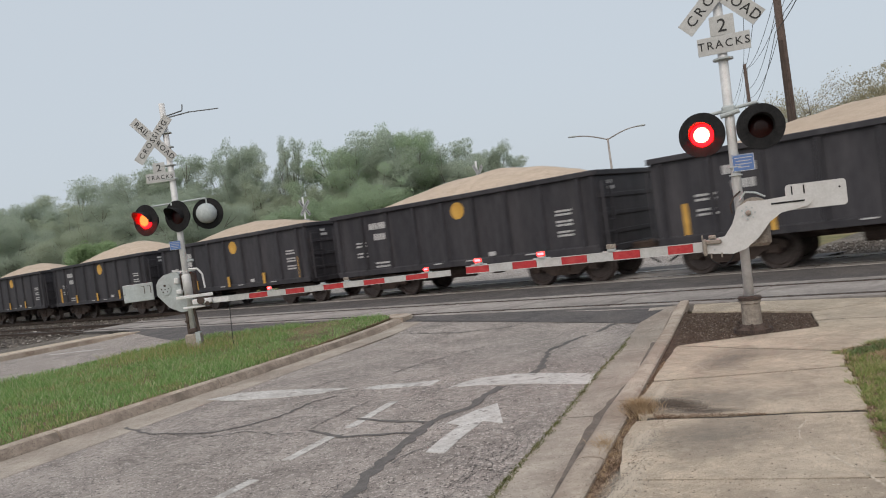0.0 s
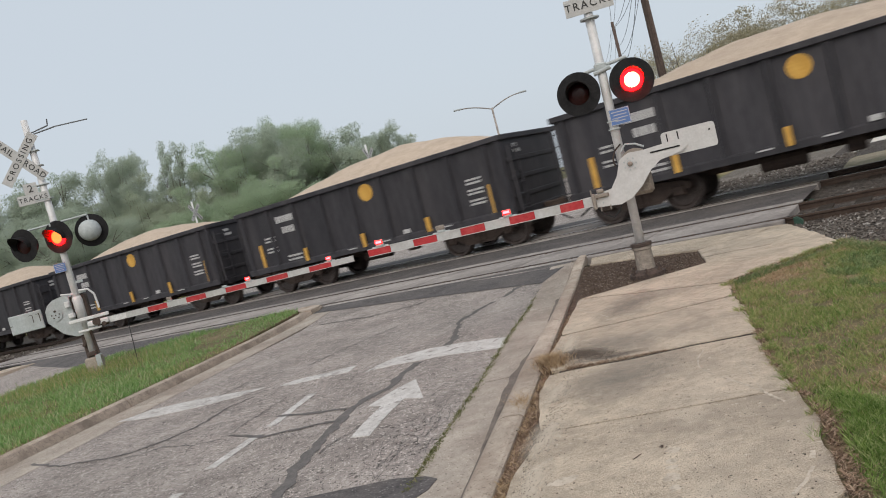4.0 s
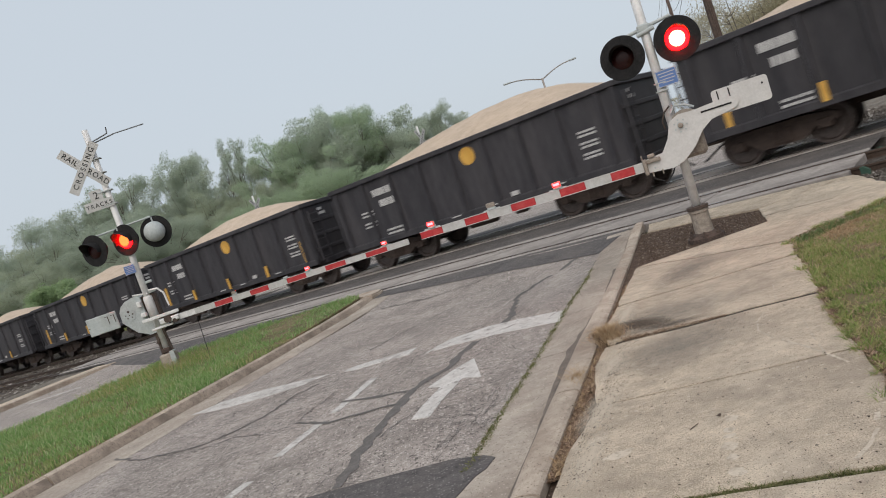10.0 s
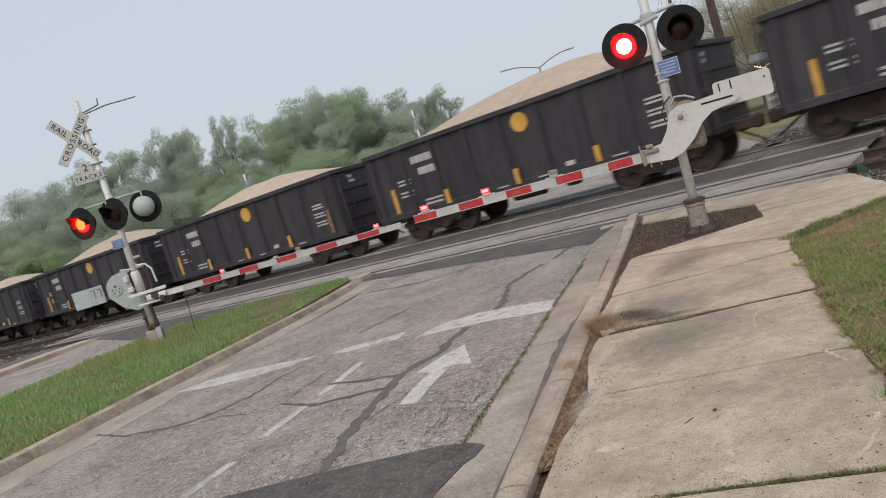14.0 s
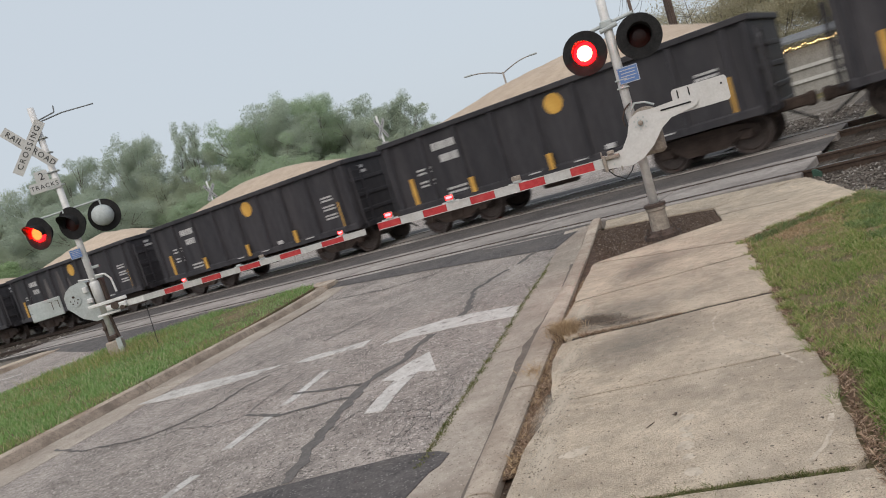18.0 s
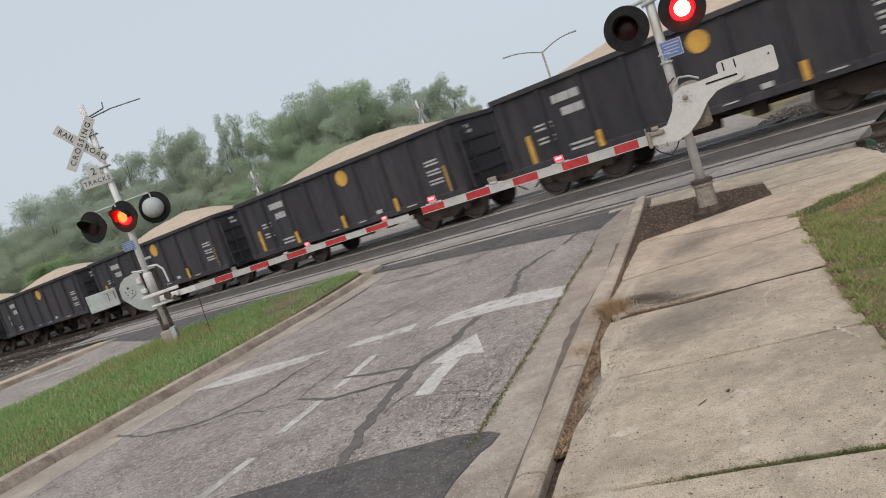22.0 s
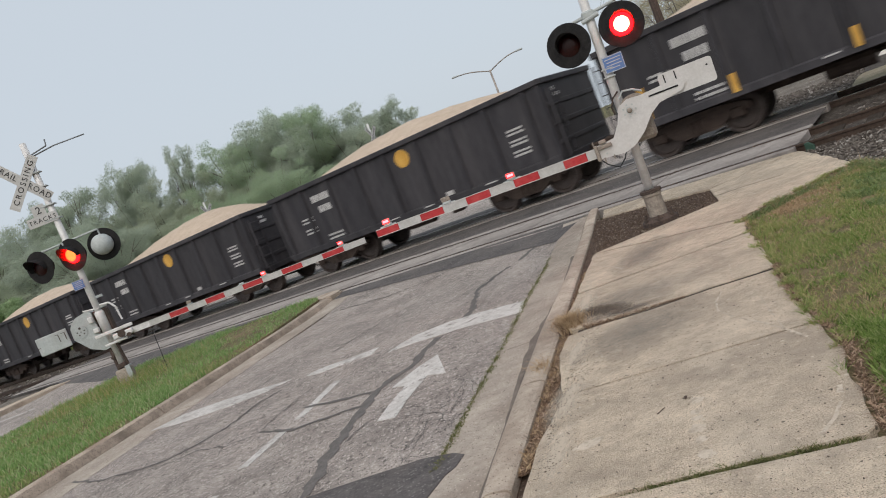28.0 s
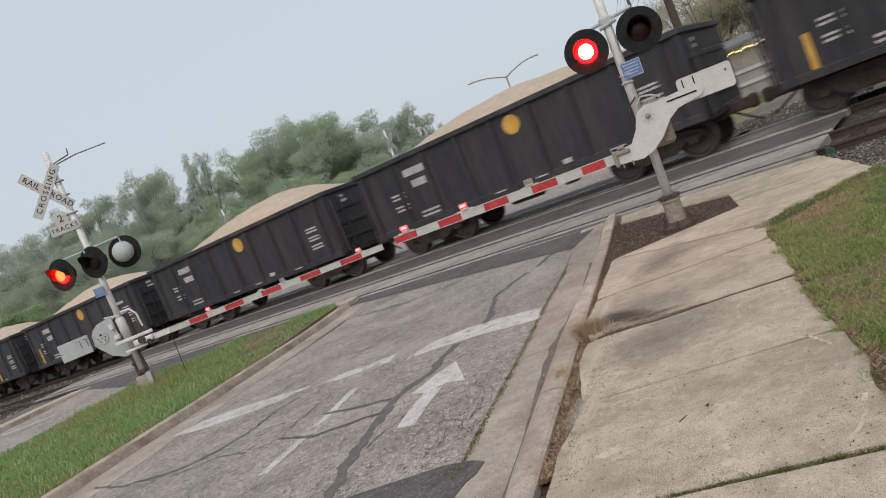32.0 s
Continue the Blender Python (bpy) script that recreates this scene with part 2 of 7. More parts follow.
M_ROAD = mat("worn_asphalt", (0.150, 0.131, 0.120), (0.508, 0.446, 0.408), 1.3, 0.85, 1.0, fine=100, mix=(0.8, 0.7, 1.6), stain=(0.214, 0.183, 0.168), stain_scale=0.6, stain_amount=0.5, washes=[(2.4, 0.54, 0.66, (0.449, 0.388, 0.350), 0.4), (9.0, 0.58, 0.66, (0.171, 0.147, 0.134), 0.45)], grit=[(62, 0.16, (0.642, 0.579, 0.541)), (55, 0.17, (0.075, 0.065, 0.060)), (30, 0.10, (0.55, 0.492, 0.455)), (27, 0.05, (0.13, 0.113, 0.104))])
M_DARK = mat("dark_asphalt", (0.05, 0.046, 0.046), (0.12, 0.108, 0.106), 2.0, 0.8, 0.5, fine=60, stain=(0.15, 0.13, 0.12), stain_scale=0.9, stain_amount=0.55, grit=[(55, 0.18, (0.20, 0.185, 0.18))])
M_SEAL = mat("crack_sealer", (0.090, 0.082, 0.077), (0.155, 0.141, 0.134), 8.0, 0.75, 0.3, fine=90)
M_PAINT = mat("worn_road_paint", (0.43, 0.408, 0.388), (0.66, 0.635, 0.61), 3.0, 0.7, 0.5, fine=90, stain=(0.34, 0.31, 0.29), stain_scale=6.0, stain_amount=0.7, washes=[(7.0, 0.585, 0.61, (0.25, 0.228, 0.212), 0.95)], grit=[(60, 0.12, (0.28, 0.26, 0.245))])
M_PAINT_WORN = mat("scuffed_road_paint", (0.43, 0.408, 0.388), (0.66, 0.635, 0.61), 4.0, 0.75, 0.5, fine=90, stain=(0.30, 0.275, 0.255), stain_scale=3.0, stain_amount=0.8, washes=[(4.0, 0.54, 0.60, (0.28, 0.255, 0.238), 0.75), (16.0, 0.58, 0.62, (0.27, 0.245, 0.228), 0.65)], grit=[(60, 0.2, (0.24, 0.222, 0.208))])
M_WALK = mat("sidewalk_concrete", (0.345, 0.282, 0.216), (0.733, 0.614, 0.483), 1.1, 0.9, 0.9, fine=130, mix=(0.9, 0.8, 1.7), stain=(0.325, 0.270, 0.216), stain_scale=0.8, stain_amount=0.7, piece=0.05, washes=[(2.6, 0.51, 0.62, (0.300, 0.248, 0.198), 0.42), (1.7, 0.54, 0.64, (0.700, 0.596, 0.478), 0.42), (6.0, 0.55, 0.64, (0.320, 0.266, 0.212), 0.38), (24.0, 0.60, 0.66, (0.275, 0.228, 0.180), 0.5), (32.0, 0.62, 0.68, (0.74, 0.645, 0.525), 0.5)], grit=[(150, 0.08, (0.186, 0.153, 0.118)), (48, 0.008, (0.17, 0.143, 0.115)), (42, 0.012, (0.60, 0.525, 0.43))])
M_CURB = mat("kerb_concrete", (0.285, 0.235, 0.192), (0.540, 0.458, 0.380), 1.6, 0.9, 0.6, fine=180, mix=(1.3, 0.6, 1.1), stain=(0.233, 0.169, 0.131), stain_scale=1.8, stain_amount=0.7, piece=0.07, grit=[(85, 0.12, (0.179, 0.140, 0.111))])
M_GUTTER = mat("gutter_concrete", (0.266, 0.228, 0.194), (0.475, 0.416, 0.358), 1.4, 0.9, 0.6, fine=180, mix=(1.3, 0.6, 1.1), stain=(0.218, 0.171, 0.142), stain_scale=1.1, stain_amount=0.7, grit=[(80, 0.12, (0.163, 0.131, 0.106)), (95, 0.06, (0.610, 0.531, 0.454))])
M_KERBFACE = mat("dark_kerb_face", (0.215, 0.172, 0.140), (0.40, 0.330, 0.272), 2.2, 0.9, 0.6, fine=140, stain=(0.155, 0.125, 0.104), stain_scale=2.4, stain_amount=0.75, grit=[(85, 0.12, (0.13, 0.105, 0.086))])
M_PANEL = mat("crossing_panel_concrete", (0.24, 0.215, 0.20), (0.40, 0.365, 0.34), 3.0, 0.85, 0.3, stain=(0.14, 0.12, 0.115), stain_scale=1.2, stain_amount=0.7, piece=0.1)
M_SOIL = mat("bare_soil", (0.075, 0.048, 0.036), (0.18, 0.125, 0.094), 6.0, 0.95, 1.0, fine=110, bump_size=0.03, grit=[(70, 0.06, (0.32, 0.26, 0.22)), (50, 0.16, (0.05, 0.035, 0.028))])
M_GRIME = mat("gutter_grime", (0.12, 0.100, 0.088), (0.21, 0.178, 0.155), 5.0, 0.9, 0.4, fine=90, stain=(0.11, 0.09, 0.078), stain_scale=3.0, stain_amount=0.6)
M_GROUND = mat("rough_ground", (0.075, 0.095, 0.035), (0.20, 0.185, 0.085), 0.8, 0.95, 0.6, fine=30, stain=(0.30, 0.21, 0.12), stain_scale=0.45, stain_amount=0.7, bump_size=0.04)
M_TURF = mat("thin_turf_soil", (0.098, 0.092, 0.043), (0.230, 0.184, 0.109), 1.2, 0.95, 0.8, fine=90, stain=(0.310, 0.213, 0.132), stain_scale=0.7, stain_amount=0.6, bump_size=0.03)
M_BANK = mat("dry_bank_earth", (0.22, 0.185, 0.125), (0.42, 0.36, 0.265), 1.5, 0.95, 0.7, fine=40, stain=(0.15, 0.15, 0.075), stain_scale=0.8, stain_amount=0.55, bump_size=0.04)
M_LOT = mat("pale_lot_concrete", (0.46, 0.425, 0.385), (0.68, 0.635, 0.585), 1.2, 0.85, 0.3, fine=60, stain=(0.38, 0.345, 0.31), stain_scale=0.6, stain_amount=0.5)
M_GRAVEL = mat("tan_gravel", (0.10, 0.085, 0.072), (0.23, 0.20, 0.17), 1.2, 0.95, 0.7, fine=50, stain=(0.07, 0.06, 0.053), stain_scale=0.5, stain_amount=0.6, bump_size=0.03, grit=[(20, 0.15, (0.32, 0.30, 0.275))])
M_BED = mat("ballast_bed", (0.042, 0.034, 0.029), (0.115, 0.097, 0.085), 6.0, 0.9, 0.9, fine=40, bump_size=0.05, grit=[(18, 0.22, (0.16, 0.142, 0.128)), (16, 0.25, (0.035, 0.029, 0.025))])
M_RAIL = mat("rail_steel", (0.05, 0.034, 0.027), (0.10, 0.07, 0.055), 12.0, 0.55, 0.2, metal=0.4)
M_RAILTOP = mat("polished_rail_head", (0.45, 0.44, 0.43), (0.6, 0.59, 0.58), 9.0, 0.25, 0.05, metal=1.0)
M_TIE = mat("railway_sleeper_wood", (0.032, 0.026, 0.022), (0.070, 0.058, 0.050), 6.0, 0.95, 0.5, spec=0.05)
M_CARBODY = mat("black_car_paint", (0.025, 0.024, 0.029), (0.050, 0.047, 0.053), 2.0, 0.6, 0.12, fine=30, stain=(0.085, 0.077, 0.081), stain_scale=1.4, stain_amount=0.45, piece=0.15, streak=True)
M_CARIN = mat("truck_iron", (0.045, 0.033, 0.029), (0.095, 0.068, 0.056), 6.0, 0.8, 0.3)
M_WHEEL = mat("wheel_steel", (0.07, 0.055, 0.05), (0.13, 0.105, 0.095), 8.0, 0.5, 0.1, metal=0.6)
M_CAST = mat("weathered_cast_metal", (0.20, 0.17, 0.145), (0.38, 0.335, 0.29), 5.0, 0.7, 0.3, metal=0.1, stain=(0.12, 0.08, 0.06), stain_scale=5.0, stain_amount=0.7)
M_LOAD = mat("crushed_limestone", (0.41, 0.325, 0.255), (0.56, 0.455, 0.365), 3.0, 0.95, 0.7, fine=45, stain=(0.46, 0.365, 0.285), stain_scale=0.9, stain_amount=0.6, bump_size=0.03, piece=0.06)
M_YELLOW = mat("yellow_marking", (0.50, 0.27, 0.05), (0.64, 0.38, 0.09), 4.0, 0.6, 0.0, stain=(0.36, 0.21, 0.06), stain_scale=3, stain_amount=0.5)
M_STENCIL = mat("white_stencil", (0.36, 0.352, 0.352), (0.56, 0.552, 0.552), 20.0, 0.8, 0.0)
M_ALU = mat("galvanised_metal", (0.58, 0.57, 0.57), (0.72, 0.71, 0.71), 6.0, 0.5, 0.08, metal=0.12, stain=(0.44, 0.42, 0.41), stain_scale=2.5, stain_amount=0.5)
M_PLATE = mat("pale_grey_plate", (0.50, 0.485, 0.48), (0.58, 0.565, 0.56), 2.0, 0.5, 0.04, metal=0.1, fine=40, stain=(0.44, 0.42, 0.41), stain_scale=3.0, stain_amount=0.35)
M_GREYBOX = mat("grey_cast_box", (0.34, 0.37, 0.375), (0.46, 0.49, 0.495), 5.0, 0.5, 0.1, stain=(0.3, 0.3, 0.29), stain_scale=2.0, stain_amount=0.5)
M_WHITE = mat("white_sign_sheet", (0.40, 0.396, 0.392), (0.52, 0.516, 0.512), 7.0, 0.5, 0.03, stain=(0.35, 0.336, 0.32), stain_scale=3.0, stain_amount=0.5)
M_ARMWHITE = mat("grey_white_reflective_sheet", (0.40, 0.395, 0.39), (0.50, 0.495, 0.49), 7.0, 0.5, 0.03, stain=(0.34, 0.325, 0.31), stain_scale=5.0, stain_amount=0.5)
M_REDSH = mat("red_reflective_sheet", (0.34, 0.025, 0.03), (0.46, 0.04, 0.045), 9.0, 0.45, 0.03, stain=(0.42, 0.10, 0.09), stain_scale=7, stain_amount=0.5)
M_BLACK = mat("black_lamp_paint", (0.014, 0.014, 0.015), (0.030, 0.029, 0.030), 8.0, 0.85, 0.05, spec=0.12)
M_INK = mat("black_letters", (0.02, 0.02, 0.02), (0.04, 0.04, 0.04), 20.0, 0.6, 0.0)
M_SCUFF = mat("pale_scuff", (0.47, 0.40, 0.325), (0.61, 0.53, 0.435), 3.0, 0.9, 0.5, fine=130, stain=(0.40, 0.337, 0.272), stain_scale=9, stain_amount=0.9, washes=[(24.0, 0.52, 0.60, (0.33, 0.278, 0.222), 0.8)])
M_DUST = mat("pale_dust_streak", (0.075, 0.068, 0.070), (0.15, 0.138, 0.138), 3.0, 0.85, 0.1, fine=40, stain=(0.06, 0.054, 0.056), stain_scale=2.0, stain_amount=0.8, streak=True)
M_BLUE = mat("blue_sign_sheet", (0.085, 0.16, 0.36), (0.115, 0.20, 0.43), 9.0, 0.5, 0.02)
M_POLE = mat("creosoted_pole_wood", (0.07, 0.05, 0.042), (0.14, 0.10, 0.085), 5.0, 0.9, 0.4)
M_WIRE = mat("wire", (0.015, 0.015, 0.016), (0.03, 0.03, 0.03), 5.0, 0.6, 0.0)
M_BARK = mat("bark", (0.12, 0.105, 0.09), (0.22, 0.195, 0.17), 10.0, 0.95, 0.8, bump_size=0.03)
M_ORANGE = mat("orange_marker", (0.50, 0.19, 0.060), (0.60, 0.25, 0.085), 8.0, 0.6, 0.05, stain=(0.42, 0.20, 0.09), stain_scale=7.0, stain_amount=0.6)
M_LENS_OFF = mat("dark_red_lens", (0.014, 0.003, 0.003), (0.026, 0.004, 0.004), 30.0, 0.3, 0.1, spec=0.25)
M_WALL = mat("pale_wall", (0.21, 0.20, 0.19), (0.31, 0.30, 0.285), 3.0, 0.8, 0.1)
M_ROOF = mat("grey_roof", (0.12, 0.125, 0.135), (0.19, 0.195, 0.205), 4.0, 0.85, 0.3)
M_GREEN = mat("green_steel", (0.022, 0.055, 0.04), (0.045, 0.09, 0.065), 8.0, 0.6, 0.1)
M_HOT = glow("lamp_core", (1.0, 0.52, 0.26), 7.0)
M_WARM = glow("lamp_core_amber", (1.0, 0.24, 0.045), 1.7)
M_RED = glow("lamp_red", (1.0, 0.0003, 0.0005), 90.0)
M_DIODE = glow("arm_lamp_red", (1.0, 0.0008, 0.0015), 16.0)
M_DIODE2 = glow("arm_lamp_core", (1.0, 0.030, 0.034), 20.0)
M_BULB = glow("warm_bulb", (1.0, 0.62, 0.25), 10.0)
M_BLADE = island_mat("grass_blades", [(0.169, 0.239, 0.068), (0.234, 0.311, 0.097), (0.299, 0.358, 0.123), (0.360, 0.385, 0.150), (0.420, 0.390, 0.190), (0.520, 0.405, 0.255)], 0.6, 0.45)
M_LUSH = island_mat("lush_grass", [(0.080, 0.140, 0.030), (0.142, 0.232, 0.052), (0.205, 0.310, 0.078), (0.300, 0.388, 0.120), (0.48, 0.47, 0.26)], 0.6, 0.45)
M_CLOVER = island_mat("blue_green_weeds", [(0.120, 0.175, 0.075), (0.165, 0.232, 0.098), (0.210, 0.280, 0.122), (0.270, 0.330, 0.155)], 0.6, 0.4)
M_MEDIAN = island_mat("median_grass", [(0.128, 0.250, 0.072), (0.192, 0.340, 0.108), (0.258, 0.405, 0.148), (0.330, 0.450, 0.190), (0.480, 0.490, 0.300)], 0.6, 0.45)
M_MEDIAN_SHORT = island_mat("median_short_grass", [(0.135, 0.228, 0.066), (0.200, 0.310, 0.096), (0.285, 0.372, 0.130), (0.372, 0.410, 0.175), (0.520, 0.455, 0.280)], 0.6, 0.45)
M_LITTER = island_mat("leaf_litter", [(0.085, 0.056, 0.040), (0.180, 0.115, 0.080), (0.300, 0.200, 0.135), (0.470, 0.345, 0.255), (0.125, 0.082, 0.058)], 0.85, 0.15)
M_CRUMB = island_mat("soil_crumbs", [(0.045, 0.034, 0.028), (0.09, 0.068, 0.054), (0.15, 0.115, 0.09)], 0.9)
M_MOSS = island_mat("joint_moss", [(0.075, 0.085, 0.03), (0.12, 0.135, 0.05), (0.18, 0.185, 0.08), (0.26, 0.225, 0.13)], 0.85, 0.2)
M_JOINT = mat("joint_dirt", (0.030, 0.024, 0.020), (0.075, 0.060, 0.048), 9.0, 0.95, 0.6, fine=120)
M_MULCH = island_mat("soil_clods", [(0.055, 0.037, 0.028), (0.10, 0.07, 0.053), (0.15, 0.108, 0.082), (0.075, 0.052, 0.04), (0.30, 0.25, 0.21)], 0.95)
M_DRY = island_mat("dry_grass", [(0.330, 0.225, 0.130), (0.450, 0.325, 0.200), (0.540, 0.410, 0.270), (0.240, 0.160, 0.095)], 0.8, 0.25)
M_STONE = island_mat("ballast_stones", [(0.066, 0.055, 0.048), (0.108, 0.092, 0.080), (0.150, 0.132, 0.117), (0.085, 0.070, 0.060), (0.185, 0.164, 0.146), (0.125, 0.106, 0.093), (0.36, 0.335, 0.31)], 0.85)
M_STONE_DARK = island_mat("track_stones", [(0.045, 0.038, 0.034), (0.075, 0.064, 0.057), (0.105, 0.091, 0.082), (0.06, 0.05, 0.045), (0.13, 0.115, 0.104), (0.30, 0.28, 0.26)], 0.9)
M_STRAW = island_mat("tall_straw", [(0.40, 0.30, 0.165), (0.50, 0.385, 0.225), (0.60, 0.48, 0.295)], 0.75, 0.3)
# M_LEAF, M_LEAF2, M_LEAF4: mist over the far trees is put into paler colours
M_LEAF = island_mat("mist_paled_leaves", [(0.395, 0.450, 0.365), (0.420, 0.478, 0.386), (0.448, 0.505, 0.410), (0.475, 0.530, 0.432)], 0.8, 0.5, 0.03)
M_LEAF4 = island_mat("mist_paled_green_leaves", [(0.355, 0.440, 0.300), (0.385, 0.472, 0.325), (0.412, 0.503, 0.350), (0.440, 0.535, 0.375)], 0.8, 0.5, 0.03)
M_BUSH = island_mat("bright_bush_leaves", [(0.27, 0.36, 0.20), (0.33, 0.43, 0.24), (0.38, 0.48, 0.28)], 0.7, 0.5, 0.05)
M_LEAF2 = island_mat("mist_paled_olive_leaves", [(0.385, 0.432, 0.325), (0.412, 0.458, 0.345), (0.438, 0.482, 0.366), (0.460, 0.502, 0.385)], 0.8, 0.5, 0.03)
M_CLEAN = film_mat("clean_concrete_film", (0.66, 0.575, 0.47), 0.5)
M_GREYFILM = film_mat("grey_stain_film", (0.25, 0.222, 0.192), 0.44)
# M_LEAF3 is paled as well: haze put into the leaf colour
M_LEAF3 = island_mat("mist_paled_brown_leaves", [(0.36, 0.33, 0.23), (0.40, 0.37, 0.26), (0.44, 0.405, 0.29), (0.48, 0.43, 0.32)], 0.8, 0.5, 0.05)
M_DAMP = film_mat("dark_soil_film", (0.10, 0.082, 0.068), 0.6)


# ---- ground, road, kerbs ----
def ramp(x, y):
    """The road climbs a little to the rails."""
    lat = x * NV.x + y * NV.y
    return 0.13 * min(1.0, max(0.0, (lat - 10.0) / 1.75))


def pt(p):
    return (p[0], p[1])


def strip(bm, left, right, z, thick=0.1):
    """A band between two lines of the same number of points."""
    f = z if callable(z) else (lambda x, y: z)
    n = len(left)
    rows = []
    for p in (left, right):
        rows.append([bm.verts.new((x, y, f(x, y))) for x, y in p])
        rows.append([bm.verts.new((x, y, f(x, y) - thick)) for x, y in p])
    a, al, b, bl = rows
    for i in range(n - 1):
        bm.faces.new((a[i], b[i], b[i + 1], a[i + 1]))
        bm.faces.new((al[i], al[i + 1], bl[i + 1], bl[i]))
        bm.faces.new((a[i], a[i + 1], al[i + 1], al[i]))
        bm.faces.new((b[i], bl[i], bl[i + 1], b[i + 1]))
    for i in (0, n - 1):
        bm.faces.new((a[i], al[i], bl[i], b[i]))


def fine_line(pts, step=0.4):
    out = [Vector(pts[0])]
    for a, b in zip(pts, pts[1:]):
        a, b = Vector(a), Vector(b)
        k = max(1, int((b - a).length / step))
        out += [a + (b - a) * (i + 1) / k for i in range(k)]
    return out


GUTTER = [(-4.30, -6.5), (-0.42, 4.10), (-0.16, 4.73), (0.21, 5.62), (0.75, 6.91), (1.41, 8.57), (2.09, 10.15), (2.68, 11.60), (3.16, 12.70)]
FACE = [(-3.95, -6.4), (-0.12, 3.55), (0.10, 4.18), (0.44, 5.07), (1.11, 6.77), (1.86, 8.45), (2.52, 10.08), (3.18, 11.70), (3.56, 12.50)]
BACK = [(-3.76, -6.5), (0.33, 4.06), (0.81, 5.25), (1.55, 7.08), (3.40, 11.61), (3.74, 12.42)]
LGUTTER = [(-11.2, -6.0), (-4.66, 7.80), (-3.82, 9.60), (-2.42, 12.70), (-1.10, 15.15), (-1.30, 17.05)]
LFACE = [(-11.75, -5.6), (-5.25, 8.36), (-4.40, 10.0), (-2.93, 12.9), (-1.50, 16.30), (-1.25, 16.95)]
LBACK = [(-11.92, -5.5), (-5.42, 8.50), (-4.58, 10.1), (-3.05, 13.0), (-1.50, 16.30), (-1.35, 16.85)]
# outline of the far carriageway's side of the median
MLEFT = [(-20.0, -3.0), (-12.2, 9.3), (-9.0, 14.7), (-7.8, 16.8), (-6.5, 18.9)]
OCURB = [(-24.5, 2.0), (-17.0, 15.0), (-13.1, 21.2), (-11.3, 23.2), (-10.0, 23.8)]
OBACK = [(-24.9, 2.2), (-17.35, 15.25), (-13.4, 21.5), (-11.5, 23.6), (-10.2, 24.1)]


def build_ground():
    bm = bmesh.new()
    n = 60
    co = [(-900 + 1800 * i / n) for i in range(n + 1)]
    vs = [[bm.verts.new((x, y, -0.09)) for x in co] for y in co]
    for j in range(n):
        for i in range(n):
            bm.faces.new((vs[j][i], vs[j][i + 1], vs[j + 1][i + 1], vs[j + 1][i]))
    solo("ground", bm, M_GROUND, "patchy grass and bare earth round the crossing", "ground", kind="structure")

    # carriageway this side, one sheet that climbs to the rails
    bm = bmesh.new()
    left, right = LGUTTER[:], GUTTER[:]
    la, ra = fine_line(left, 1.0), fine_line(right, 1.0)
    k = 40
    def along(line, f):
        d = [0.0]
        for a, b in zip(line, line[1:]):
            d.append(d[-1] + (b - a).length)
        w = f * d[-1]
        for i in range(len(line) - 1):
            if d[i + 1] >= w:
                return line[i].lerp(line[i + 1], (w - d[i]) / max(1e-6, d[i + 1] - d[i]))
        return line[-1]
    grid = []
    for i in range(k + 1):
        a, b = along(la, i / k), along(ra, i / k)
        grid.append([bm.verts.new((*a.lerp(b, j / 12), ramp(*a.lerp(b, j / 12)))) for j in range(13)])
    for i in range(k):
        for j in range(12):
            bm.faces.new((grid[i][j], grid[i][j + 1], grid[i + 1][j + 1], grid[i + 1][j]))
    solo("road", bm, M_ROAD, "cracked pale grey asphalt road before the level crossing", "road", kind="structure")

    # dark patch of newer asphalt across the road
    bm = bmesh.new()
    strip(bm, [(0.06, 4.80), (0.0, 4.90), (-0.21, 5.04), (-0.60, 5.15), (-0.83, 5.21), (-1.30, 5.33), (-2.2, 5.5), (-2.7, 5.0)], [(-0.02, 4.66), (-0.10, 4.60), (-0.30, 4.30), (-0.70, 3.40), (-1.1, 3.05), (-1.6, 3.2), (-2.9, 3.4), (-3.2, 3.6)], 0.009, 0.02)
    solo("asphalt_patch", bm, M_DARK, "dark patch of newer asphalt in the road", "road patch", kind="structure")

    # dark asphalt apron of the crossing
    bm = bmesh.new()
    lo = [(-2.0, 11.9), (2.2, 11.75), (5.6, 10.60), (8.5, 11.05), (11.0, 11.35), (12.6, 11.4), (14.6, 10.75), (17.3, 9.85), (20.2, 10.5), (23.2, 11.3), (24.6, 11.75), (29.0, 11.8)]
    rows = []
    for s, l0 in lo:
        rows.append([bm.verts.new((*tr(s, l0 + (11.93 - l0) * f)[:2], ramp(*tr(s, l0 + (11.93 - l0) * f)[:2]) + 0.008)) for f in (0, 0.5, 1)])
    for a, b in zip(rows[2:], rows[3:]):
        for j in range(2):
            bm.faces.new((a[j], a[j + 1], b[j + 1], b[j]))
    rows = []
    for s in (2.15, 8, 14, 20, 28):
        rows.append([bm.verts.new(tr(s, l, 0.135)) for l in (14.15, 15.2, 16.25)])
    for a, b in zip(rows, rows[1:]):
        for j in range(2):
            bm.faces.new((a[j], a[j + 1], b[j + 1], b[j]))
    rows = []
    for s in (5.0, 8, 14, 20, 28):
        rows.append([bm.verts.new(tr(s, l, z)) for l, z in ((18.82, 0.135), (19.8, 0.10), (21.5, 0.0))])
    for a, b in zip(rows, rows[1:]):
        for j in range(2):
            bm.faces.new((a[j], a[j + 1], b[j + 1], b[j]))
